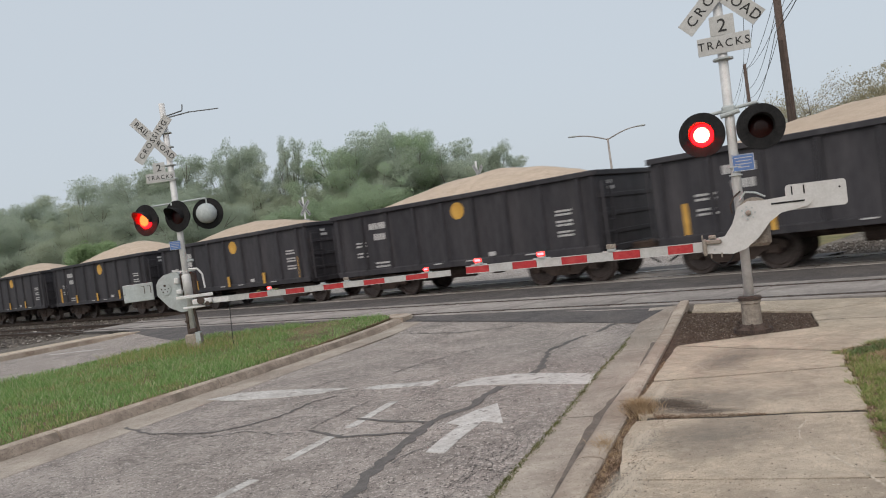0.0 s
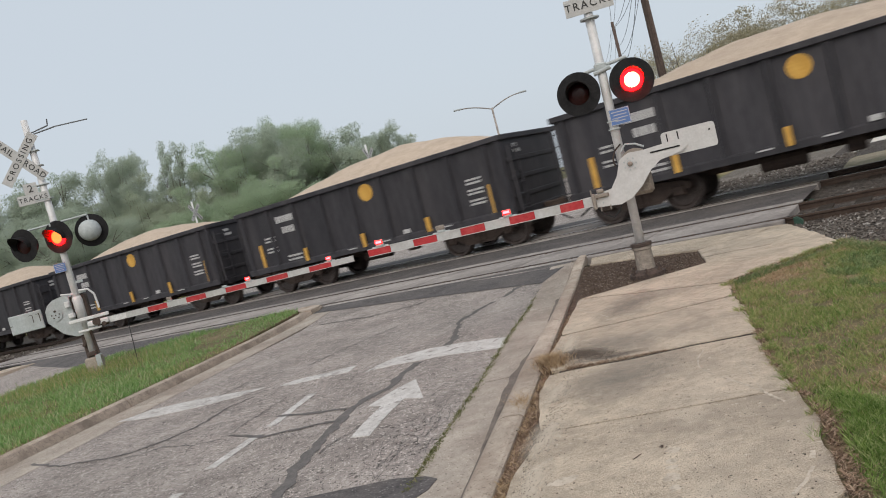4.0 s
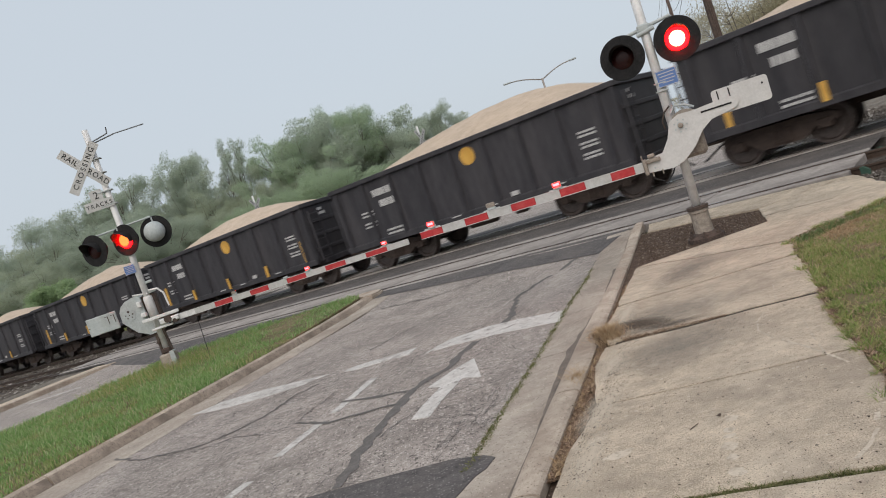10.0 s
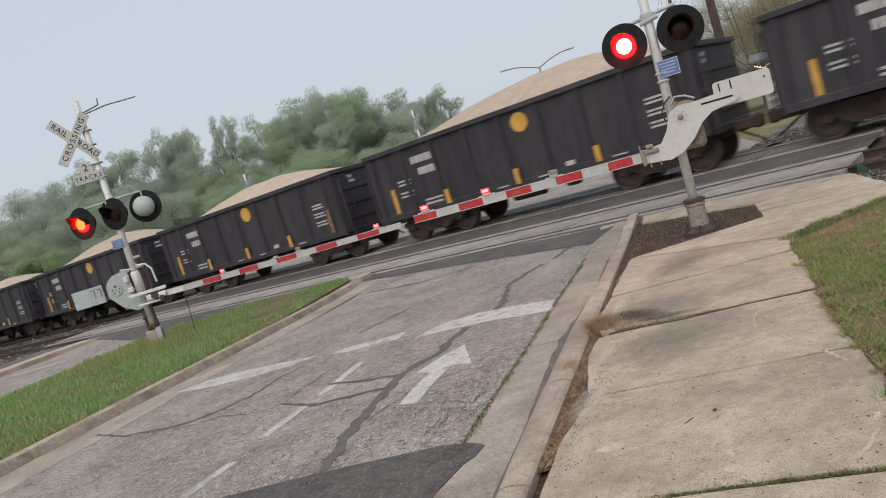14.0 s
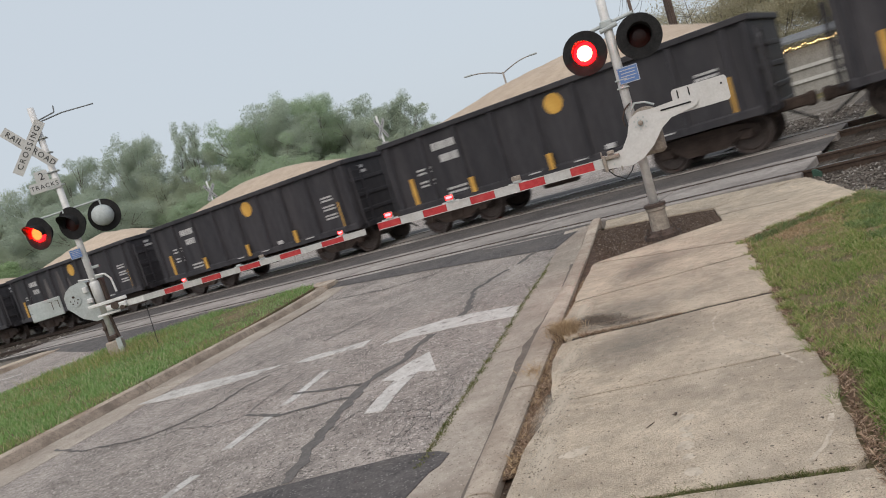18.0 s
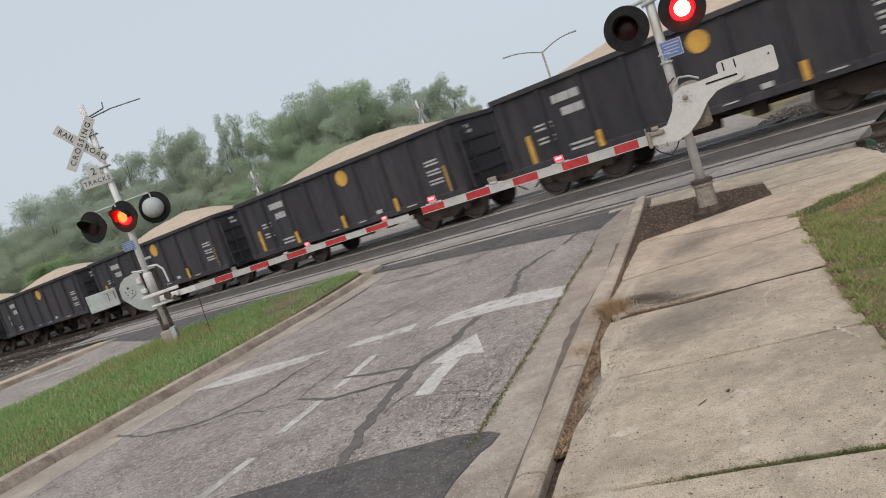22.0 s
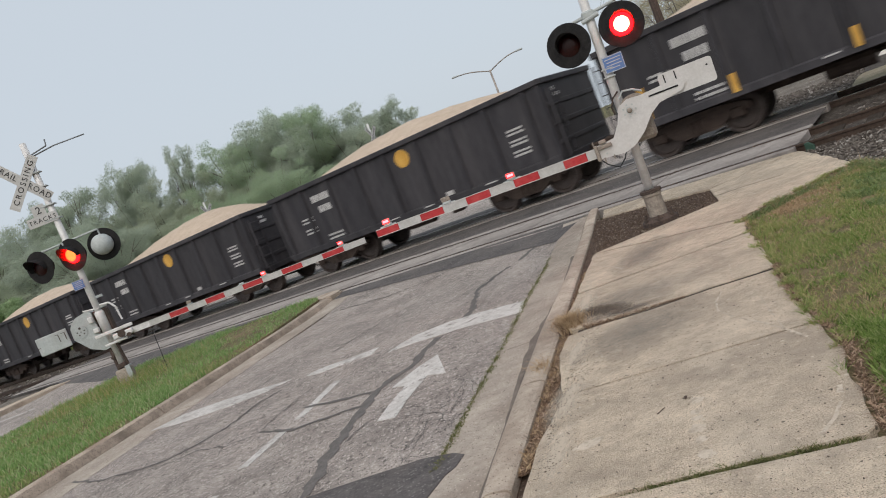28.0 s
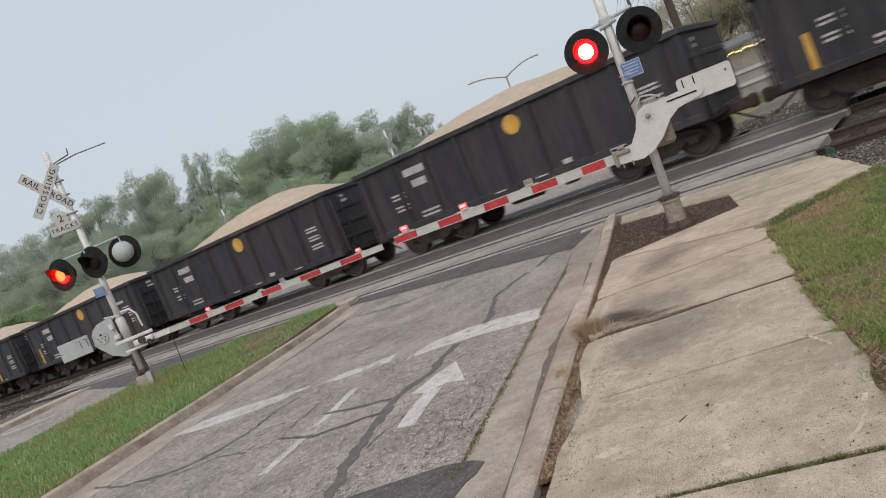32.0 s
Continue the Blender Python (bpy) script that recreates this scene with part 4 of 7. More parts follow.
def build_tracks():
    z = RAIL_Z
    for lat, label in ((NEAR_LAT, "unused near railway track"), (TRAIN_LAT, "railway track under the train")):
        root = thing("railway_track", label + " with steel rails on wooden sleepers", "railway track", pose(*tr(0, lat), 0, 0, TURN), kind="structure")
        for side in (-0.753, 0.753):
            bm = bmesh.new()
            pr = [(-0.07, z - 0.16), (0.07, z - 0.16), (0.07, z - 0.145), (0.012, z - 0.12), (0.012, z - 0.045), (0.036, z - 0.035), (0.036, z - 0.005), (0.028, z), (-0.028, z), (-0.036, z - 0.005), (-0.036, z - 0.035), (-0.012, z - 0.045), (-0.012, z - 0.12), (-0.07, z - 0.145)]
            profile(bm, [(side + a, b) for a, b in pr], -420, 420, "X")
            rail = part("rail", bm, M_RAIL, root)
            bm = bmesh.new()
            box(bm, 0, side, z + 0.001, 840, 0.05, 0.004)
            part("rail_head", bm, M_RAILTOP, rail, "polished running surface")
        bm = bmesh.new()
        box(bm, 0, 0, -0.05, 0.23, 2.6, 0.18, bevel=0.01)
        tie = mesh_of(bm, M_TIE)
        for i in range(-20, 75):
            x = -60 + i * 0.55 if i < 0 else -1.75 + i * 0.55
            if i >= 0 and x < -1.9:
                continue
            part("sleeper", tie, None, root, at=pose(x, 0, 0))
        for i in range(50):
            part("sleeper", tie, None, root, at=pose(-30.5 - i * 0.55, 0, 0))
    # ballast beds either side of the crossing
    bm = bmesh.new()
    for s0, s1 in ((2.75, -420), (27.9, 420)):
        rows = []
        for s in (s0, s1):
            rows.append([bm.verts.new(tr(s, l, zz)) for l, zz in ((7.2, 0.03), (11.2, 0.01), (14.6, 0.02), (15.2, -0.02), (15.9, 0.02), (19.4, 0.02), (34.0, -0.07))])
        for j in range(6):
            bm.faces.new((rows[0][j], rows[0][j + 1], rows[1][j + 1], rows[1][j]))
    solo("ballast_bed", bm, M_BED, "grey crushed stone bed under both tracks", "ballast", kind="structure")
    # crossing panels
    root = thing("crossing_surface", "worn concrete crossing panels between the rails", "level crossing", pose(0, 0, 0, 0, 0, TURN), kind="structure")
    n = 11
    for lat in (NEAR_LAT, TRAIN_LAT):
        for w0, w1 in ((-1.22 if lat > 15 else -1.02, -0.83), (-0.655, 0.655), (0.83, 1.22)):
            bm = bmesh.new()
            box(bm, 0, (w0 + w1) / 2, 0.07, 2.36, w1 - w0, 0.15, bevel=0.012)
            me = mesh_of(bm, M_PANEL)
            for i in range(n):
                part("panel", me, None, root, at=pose(-2.15 - 1.19 - 2.385 * i, lat, 0))
    bm = bmesh.new()
    for lat in (NEAR_LAT, TRAIN_LAT):
        for w in (-0.755, 0.755):
            box(bm, -15.3, lat + w, 0.045, 26.2, 0.14, 0.12)
    part("flangeway_filler", bm, M_DARK, root, "black rubber strip along the rails")
    # steel end guards
    for lat in (12.21, 13.71):
        bm = bmesh.new()
        profile(bm, [(0, 0), (0.12, 0), (0.12, 0.09), (0.05, 0.15), (0, 0.15)], -0.045, 0.045)
        solo("end_guard", bm, M_GREEN, "small green steel guard at the panel's end", "end guard", pose(*tr(2.02, lat + 0.18 - 0.36 * (lat < 13), 0.0), 0, 0, TURN), group="end guards")


def rocks(count, area, size, seed, material=None):
    """Loose broken stones over an area(random) -> x, y, z."""
    rs = np.random.RandomState(seed)
    base = np.array([[1, 0, 0], [-1, 0, 0], [0, 1, 0], [0, -1, 0], [0, 0, 1], [0, 0, -1]], float)
    fcs = np.array([[0, 2, 4], [2, 1, 4], [1, 3, 4], [3, 0, 4], [2, 0, 5], [1, 2, 5], [3, 1, 5], [0, 3, 5]])
    vs, fs = [], []
    for i in range(count):
        x, y, z = area(rs)
        r = size * rs.uniform(0.5, 1.4)
        a = rs.uniform(0, 6.28)
        v = base * rs.uniform(0.6, 1.3, (6, 3)) * r * np.array([1.2, 0.9, 0.7]) + rs.uniform(-0.25, 0.25, (6, 3)) * r
        c, s = math.cos(a), math.sin(a)
        v = np.stack([v[:, 0] * c - v[:, 1] * s + x, v[:, 0] * s + v[:, 1] * c + y, v[:, 2] + z], 1)
        vs.append(v)
        fs.append(fcs + 6 * i)
    me = bpy.data.meshes.new("stones")
    me.from_pydata(np.concatenate(vs).tolist(), [], np.concatenate(fs).tolist())
    me.materials.append(material or M_STONE)
    return me


def blades(count, area, height, width, seed, material, lean=0.5):
    """Grass blades as bent slips; area(random) -> x, y, z, height factor."""
    rs = np.random.RandomState(seed)
    vs, fs = [], []
    k = 0
    for i in range(count):
        got = area(rs)
        if got is None:
            continue
        x, y, z, hf = got
        h = height * hf * rs.uniform(0.45, 1.3)
        a, b = rs.uniform(0, 6.28), rs.uniform(0, 6.28)
        w = width * rs.uniform(0.6, 1.4)
        dx, dy = math.cos(a) * w, math.sin(a) * w
        lx, ly = math.cos(b) * h * lean * rs.uniform(0.2, 1.3), math.sin(b) * h * lean * rs.uniform(0.2, 1.3)
        vs += [(x - dx, y - dy, z), (x + dx, y + dy, z), (x + dx * 0.7 + lx * 0.4, y + dy * 0.7 + ly * 0.4, z + h * 0.6), (x - dx * 0.7 + lx * 0.4, y - dy * 0.7 + ly * 0.4, z + h * 0.6), (x + lx, y + ly, z + h)]
        fs += [(k, k + 1, k + 2, k + 3), (k + 3, k + 2, k + 4)]
        k += 5
    me = bpy.data.meshes.new("blades")
    me.from_pydata(vs, [], fs)
    me.materials.append(material)
    return me


def inside(x, y, poly):
    c = False
    for (x0, y0), (x1, y1) in zip(poly, poly[1:] + poly[:1]):
        if (y0 > y) != (y1 > y) and x < (x1 - x0) * (y - y0) / (y1 - y0) + x0:
            c = not c
    return c


def build_loose():
    verge = [(-0.85, -3.5), (1.66, 2.90), (2.46, 4.70), (3.60, 7.24), (5.20, 7.78), (5.15, 7.2), (5.10, 6.75), (5.45, 6.3), (7.0, 4.7), (9.5, 1.0), (7.5, -3.5)]
    paved = [(3.4, 6.8), (5.31, 7.84), (6.12, 10.16), (4.4, 12.0), (2.0, 9.0)]

    def right_bed(rs):
        for _ in range(20):
            lat = rs.uniform(11.6, 19.4)
            p = tr(2.0 - rs.uniform(0, 1) ** 1.4 * 24, lat, rs.uniform(-0.05, 0.0))
            if min(abs(lat - w - v) for w in (NEAR_LAT, TRAIN_LAT) for v in (-0.753, 0.753)) > 0.1:
                break
        return p
    solo("ballast_stones", rocks(9500, right_bed, 0.034, 1, M_STONE_DARK), None, "loose dark broken stone beside and between the rails", "ballast", kind="stuff")

    def far_corner(rs):
        return tr(rs.uniform(2.0, 6.0), rs.uniform(18.9, 24.5), rs.uniform(-0.02, 0.03))
    solo("ballast_stones", rocks(3500, far_corner, 0.04, 22), None, "dark broken stone beyond the train", "ballast", kind="stuff")

    def near_bed(rs):
        for _ in range(30):
            p = tr(2.0 - rs.uniform(0, 1) ** 1.2 * 10, rs.uniform(7.6, 12.1), rs.uniform(0.01, 0.05))
            if not inside(p[0], p[1], verge) and not inside(p[0], p[1], paved):
                break
        return p
    solo("ballast_stones", rocks(19000, near_bed, 0.020, 21), None, "dark grey broken stone between the verge and the rails", "ballast", kind="stuff")

    def left_bed(rs):
        s = 28.6 + rs.uniform(0, 1) ** 1.5 * 45
        p = tr(s, rs.uniform(9.6, 16.2), rs.uniform(0.0, 0.04))
        return p
    solo("ballast_stones", rocks(4500, left_bed, 0.055, 2), None, "grey broken stone along the tracks past the crossing", "ballast", kind="stuff")


    edge = [(1.10, 1.30), (1.66, 2.80), (2.11, 3.67), (2.50, 4.80), (2.80, 5.46), (3.68, 7.50), (4.32, 7.64), (5.28, 7.87)]

    def off_edge(x, y):
        """Distance from the footway's edge, with a ragged line."""
        best = 9.0
        for (ax, ay), (bx, by) in zip(edge, edge[1:]):
            f = min(1.0, max(0.0, ((x - ax) * (bx - ax) + (y - ay) * (by - ay)) / ((bx - ax) ** 2 + (by - ay) ** 2)))
            best = min(best, math.hypot(x - ax - f * (bx - ax), y - ay - f * (by - ay)))
        return best + 0.05 * noise.noise(Vector((x * 6, y * 6, 2.0)))

    def thick(x, y):
        return y < 4.12 - (x - 2.25) * 2.7 + 0.25 * noise.noise(Vector((x * 2.5, y * 2.5, 7.0)))

    def worn(x, y):
        """How bare the turf is, 0 to 1."""
        n = noise.noise(Vector((x * 0.9, y * 0.9, 3.1))) * 0.6 + noise.noise(Vector((x * 3.1, y * 3.1, 5.0))) * 0.5
        for px, py, r in ((2.74, 3.70, 0.50), (3.3, 4.0, 0.35), (3.95, 7.1, 0.5), (4.45, 7.42, 0.4)):
            n += 0.9 * max(0.0, 1 - math.hypot(x - px, y - py) / r)
        return min(1.0, max(0.0, 0.08 + n))

    def somewhere(rs, x0, x1, y0, y1):
        for _ in range(12):
            x, y = rs.uniform(x0, x1), rs.uniform(y0, y1)
            if inside(x, y, verge):
                return x, y
        return None

    def lush_band(rs):
        p = somewhere(rs, 0.6, 3.2, 1.2, 4.5)
        if p is None or not thick(*p) or off_edge(*p) < 0.06 + 0.05 * rs.uniform():
            return None
        return (*p, 0.09, 0.8 + 0.7 * noise.noise(Vector((p[0] * 4, p[1] * 4, 9))))
    solo("lush_grass", blades(120000, lush_band, 0.072, 0.0027, 3, M_LUSH, 1.1), None, "thick dark green grass beside the footway", "grass", kind="stuff")

    def lush_behind(rs):
        p = somewhere(rs, -0.9, 4.6, -3.4, 1.3)
        if p is None or rs.uniform() < 0.25 + 0.75 * max(0.0, min(1.0, (p[0] - 2.6 + 0.25 * p[1]) / 1.6 + noise.noise(Vector((p[0] * 1.2, p[1] * 1.2, 7.5))))):
            return None
        return (*p, 0.09, 0.9)
    solo("lush_grass", blades(60000, lush_behind, 0.075, 0.0042, 46, M_LUSH, 1.1), None, "thick dark green grass further along the footway", "grass", kind="stuff")

    def on_verge(rs):
        p = somewhere(rs, 1.6, 7.5, 2.4, 8.4)
        if p is None or thick(*p) or rs.uniform() < worn(*p) * 1.1 or off_edge(*p) < 0.03:
            return None
        if rs.uniform() < 0.34 - 1.8 * noise.noise(Vector((p[0] * 5.5, p[1] * 5.5, 4.0))):
            return None
        return (*p, 0.09, 0.75 + 0.6 * (noise.noise(Vector((p[0] * 1.3, p[1] * 1.3, 9))) + 0.3))
    solo("verge_grass", blades(172000, on_verge, 0.047, 0.0031, 16, M_BLADE, 1.1), None, "short green and straw-coloured grass with worn gaps", "grass", kind="stuff")

    def green_clumps(rs):
        p = somewhere(rs, 1.6, 7.5, 2.4, 8.4)
        if p is None or thick(*p) or noise.noise(Vector((p[0] * 2.2, p[1] * 2.2, 8.0))) + 0.5 * noise.noise(Vector((p[0] * 7, p[1] * 7, 1.0))) < 0.22 or rs.uniform() < worn(*p):
            return None
        return (*p, 0.09, 0.9)
    solo("green_clumps", blades(80000, green_clumps, 0.058, 0.003, 26, M_LUSH, 1.1), None, "greener clumps of grass in the worn verge", "grass", kind="stuff")

    def dry_verge(rs):
        p = somewhere(rs, 1.6, 7.5, 2.4, 8.4)
        if p is None or thick(*p) or rs.uniform() > 0.35 + worn(*p) * 0.9:
            return None
        return (*p, 0.093, 0.6)
    solo("dry_grass", blades(62000, dry_verge, 0.04, 0.003, 4, M_DRY, 2.2), None, "dry brown grass and thatch in the worn patches", "dry grass", kind="stuff")

    def clover(rs):
        a, r = rs.uniform(0, 6.28), rs.uniform() ** 0.6
        x, y = 4.72 + 0.62 * r * math.cos(a) + 0.25 * r * math.sin(a), 6.15 + 1.25 * r * math.sin(a)
        if noise.noise(Vector((x * 2.6, y * 2.6, 14.0))) < -0.18 + 0.4 * (r - 0.6) or not inside(x, y, verge):
            return None
        return x, y, 0.09, 0.8 + 0.5 * noise.noise(Vector((x * 5, y * 5, 3.0)))
    solo("clover_patch", blades(14000, clover, 0.06, 0.0055, 41, M_CLOVER, 1.3), None, "dense blue-green weeds in the verge", "weeds", kind="stuff")

    def straw_tuft(rs):
        a, r = rs.uniform(0, 6.28), abs(rs.normal(0, 0.15))
        return 3.76 + r * math.cos(a), 4.62 + r * math.sin(a) * 1.3, 0.09, 1.0
    solo("straw_tuft", blades(520, straw_tuft, 0.14, 0.0026, 42, M_STRAW, 1.1), None, "tuft of tall straw-coloured dead grass", "weeds", kind="stuff")

    rim = [(3.75, 7.50), (4.35, 7.66), (5.22, 7.80), (5.16, 7.2), (5.12, 6.75), (5.47, 6.3), (7.0, 4.72)]

    def rim_weeds(rs):
        k = 2 + rs.randint(0, 4) if rs.uniform() < 0.8 else rs.randint(0, 2)
        f = rs.uniform()
        (ax, ay), (bx, by) = rim[k], rim[k + 1]
        x, y = ax + (bx - ax) * f, ay + (by - ay) * f
        d = 0.14 * noise.noise(Vector((x * 3.0, y * 3.0, 17.0))) + rs.normal(0, 0.07) - (0.10 if k < 2 else 0.0)
        return x + d * 0.8, y + d * 0.6 if k > 1 else y - abs(d), 0.085, 0.8 + 0.8 * max(0.0, noise.noise(Vector((x * 4.0, y * 4.0, 6.0))))
    solo("rim_weeds", blades(7000, rim_weeds, 0.075, 0.005, 44, M_CLOVER, 1.2), None, "ragged green weeds where the verge meets the stones", "weeds", kind="stuff")
    solo("dry_rim", blades(1500, rim_weeds, 0.09, 0.003, 45, M_DRY, 1.2), None, "dry stalks where the verge meets the stones", "dry grass", kind="stuff")

    def brown_patch(rs):
        if rs.uniform() < 0.55:
            a, r = rs.uniform(0, 6.28), rs.uniform() ** 0.7
            x, y = 2.76 + 0.42 * r * math.cos(a), 3.62 + 0.34 * r * math.sin(a)
            if thick(x, y):
                return None
        else:
            f, o = rs.uniform(), abs(rs.normal(0, 0.22))
            x, y = 3.75 + 1.3 * f + 0.25 * o, 7.42 + 0.30 * f - o
        if noise.noise(Vector((x * 5.0, y * 5.0, 21.0))) < -0.25 or not inside(x, y, verge):
            return None
        return x, y, 0.10, 0.7
    solo("dead_thatch", blades(9000, brown_patch, 0.035, 0.0035, 43, M_DRY, 2.4), None, "flattened brown thatch in bare patches of the verge", "dry grass", kind="stuff")

    def outer_verge(rs):
        x, y = rs.uniform(-1.2, 13.0), rs.uniform(-9.0, 6.5)
        if not inside(x, y, [(-0.6, -3.6), (1.66, 2.9), (2.46, 4.7), (5.2, 7.7), (5.45, 6.3), (7.0, 4.7), (9.5, 1.0), (12.8, -6.0), (13.8, -11.0)]):
            return None
        if (x < 7.5 and y > 2.4) or (x < 3.2 and y > 1.2 and thick(x, y)) or rs.uniform() < worn(x, y):
            return None
        return x, y, 0.09, 0.9
    solo("verge_grass", blades(80000, outer_verge, 0.06, 0.006, 31, M_BLADE, 1.0), None, "short patchy grass of the wider verge", "grass", kind="stuff")

    def edge_litter(rs):
        k = rs.randint(0, 4) if rs.uniform() < 0.8 else rs.randint(4, 7)
        f = rs.uniform()
        (ax, ay), (bx, by) = edge[k], edge[k + 1]
        o = abs(rs.normal(0, 0.045)) - 0.02
        return ax + (bx - ax) * f + o, ay + (by - ay) * f - o * 0.4, 0.112 + (0.022 if o < 0.01 else 0), 0.5
    solo("leaf_litter", blades(5000, edge_litter, 0.035, 0.004, 17, M_LITTER, 3.0), None, "brown leaf litter along the footway's edge", "leaf litter", kind="stuff")

    median = [pt(p) for p in MLEFT] + [(-1.75, 16.9)] + [LBACK[4], LBACK[3], LBACK[2], LBACK[1], LBACK[0]]

    olive = [False]

    def on_median(rs):
        for _ in range(8):
            y = 4 + rs.uniform(0, 1) * 17
            x = rs.uniform(-13.5, -1.5)
            if inside(x, y, median):
                break
        else:
            return None
        if (noise.noise(Vector((x * 0.8, y * 0.8, 2.0))) + 0.7 * noise.noise(Vector((x * 2.6, y * 2.6, 6.0))) + 0.25 * rs.uniform(-1, 1) > 0.12) != olive[0]:
            return None
        return x, y, 0.12 + 0.8 * ramp(x, y), 0.8 + 0.9 * max(0, noise.noise(Vector((x * 0.6, y * 0.6, 5))))
    solo("median_grass", blades(90000, on_median, 0.115, 0.007, 5, M_MEDIAN, 0.9), None, "lush uneven green grass on the median", "grass", kind="stuff")
    olive[0] = True
    solo("median_grass", blades(68000, on_median, 0.08, 0.006, 25, M_MEDIAN_SHORT, 1.0), None, "shorter green grass in patches on the median", "grass", kind="stuff")

    def near_median(rs):
        x, y = rs.uniform(-20.0, -5.0), rs.uniform(-6.0, 4.0)
        if not inside(x, y, median):
            return None
        return x, y, 0.12, 0.9
    solo("median_grass", blades(30000, near_median, 0.10, 0.008, 32, M_MEDIAN, 0.9), None, "green grass along the rest of the median", "grass", kind="stuff")

    def mast_weeds(rs):
        a, r = rs.uniform(0, 6.28), rs.uniform(0.1, 1.3)
        return -5.6 + r * math.cos(a) * 1.5, 15.75 + r * math.sin(a), 0.16, 1.3
    solo("dry_grass", blades(1700, mast_weeds, 0.15, 0.005, 6, M_BLADE, 0.8), None, "tall pale weeds round the mast foot", "weeds", kind="stuff")

    # dead weeds in the kerb joint and leaf litter behind the kerb
    def tuft(rs):
        a, r = rs.uniform(0, 6.28), abs(rs.normal(0, 0.085))
        return 1.33 + r * math.cos(a), 6.32 + r * math.sin(a) * 1.5, 0.11, 1.25 - 2.5 * r
    solo("dead_weed_tuft", blades(1900, tuft, 0.085, 0.0022, 7, M_DRY, 1.0), None, "clump of dead straw-coloured weeds at the kerb joint", "weeds", kind="stuff")

    def kerb_tuft(rs):
        a, r = rs.uniform(0, 6.28), abs(rs.normal(0, 0.07))
        return 0.84 + r * math.cos(a) * 0.8, 5.46 + r * math.sin(a) * 1.8, 0.12, 0.9
    solo("dead_weed_tuft", blades(190, kerb_tuft, 0.075, 0.0016, 37, M_DRY, 1.9), None, "wisp of pale dead grass on the kerb", "weeds", kind="stuff")

    solo("dead_leaves", blades(900, tuft, 0.05, 0.004, 29, M_LITTER, 1.8), None, "brown dead leaves caught in the weeds at the kerb joint", "leaf litter", kind="stuff")

    def litter(rs):
        line = [(0.33, 3.92), (0.40, 4.10), (0.62, 4.66), (0.87, 5.30), (1.18, 6.06), (1.62, 7.12), (2.1, 8.25)]
        i = min(5, int(rs.uniform(0, 1) * 5.3))
        f = rs.uniform(0, 1)
        a, b = line[i], line[i + 1]
        return a[0] + (b[0] - a[0]) * f + rs.normal(0, 0.032 if i < 4 else 0.02), a[1] + (b[1] - a[1]) * f, 0.085, 0.55
    solo("dead_leaves", blades(9000, litter, 0.036, 0.006, 8, M_LITTER, 2.6), None, "dead leaves and straw in the gap behind the kerb", "leaf litter", kind="stuff")

    def straw(rs):
        x, y, z, h = litter(rs)
        return x, y, z + 0.02, h
    solo("straw", blades(420, straw, 0.05, 0.003, 28, M_DRY, 2.4), None, "pale straw on the litter behind the kerb", "straw", kind="stuff")

    def joint_a(rs):
        f = min(0.97, max(0.30, rs.choice((rs.normal(0.52, 0.07), rs.normal(0.72, 0.05), rs.uniform(0.4, 0.95)))))
        return 0.17 + 1.46 * f, 3.40 - 0.60 * f + rs.normal(0, 0.013 + 0.012 * (f < 0.6)), 0.115, 0.35 + 0.3 * noise.noise(Vector((f * 14, 0, 0)))
    solo("joint_grass", blades(2200, joint_a, 0.055, 0.0035, 9, M_MOSS, 1.6), None, "low green grass growing in a slab joint", "grass", kind="stuff")

    def joint_b(rs):
        f = rs.uniform(0, 1)
        f = f ** 1.6
        return 1.38 + 0.75 * f, 6.02 - 0.33 * f + rs.normal(0, 0.03 * (1.1 - f)), 0.125, 0.4
    solo("joint_grass", blades(1300, joint_b, 0.04, 0.0035, 10, M_LITTER, 2.2), None, "dry stalks in a slab joint", "grass", kind="stuff")

    def edge_tufts(rs):
        k = rs.randint(2, 7)
        f = rs.uniform()
        (ax, ay), (bx, by) = edge[k], edge[k + 1] if k < 7 else edge[k]
        x, y = ax + (bx - ax) * f, ay + (by - ay) * f
        n = noise.noise(Vector((x * 7, y * 7, 1)))
        if n < -0.05:
            return None
        o = 0.14 * n + rs.normal(0, 0.022)
        return x + 0.03 - o, y + o * 0.3, 0.118, 0.8
    solo("edge_grass", blades(7000, edge_tufts, 0.06, 0.0035, 14, M_BLADE, 1.3), None, "ragged grass creeping over the footway's edge", "grass", kind="stuff")

    # crumbs of soil on the slabs
    def crumbs(rs):
        u = rs.uniform()
        if u < 0.62:
            f = abs(rs.normal(0, 0.4))
            return 1.58 + 0.22 * f + rs.normal(0, 0.07), 6.45 - 0.5 * f + rs.normal(0, 0.07), 0.133
        if u < 0.82:
            f = rs.uniform()
            return 0.28 + 1.0 * f + abs(rs.normal(0, 0.10)) + 0.03, 3.7 + 2.2 * f, 0.133
        x, y = rs.uniform(0, 1), rs.uniform(0, 1)
        return 0.1 + 1.5 * x + 0.75 * y, 2.9 - 0.55 * x + 3.3 * y, 0.133
    solo("soil_crumbs", rocks(2600, crumbs, 0.0045, 18, M_CRUMB), None, "dark crumbs of soil and twigs scattered over the slabs", "soil crumbs", kind="stuff")

    def gutter_weed(rs):
        i = rs.randint(2, 7)
        f = rs.uniform(0, 1)
        a, b = GUTTER[i], GUTTER[i + 1]
        return a[0] + (b[0] - a[0]) * f + rs.normal(0, 0.02), a[1] + (b[1] - a[1]) * f, ramp(*a), 0.4 * (0.3 + max(0, noise.noise(Vector((f * 9, i, 2))) + 0.4))
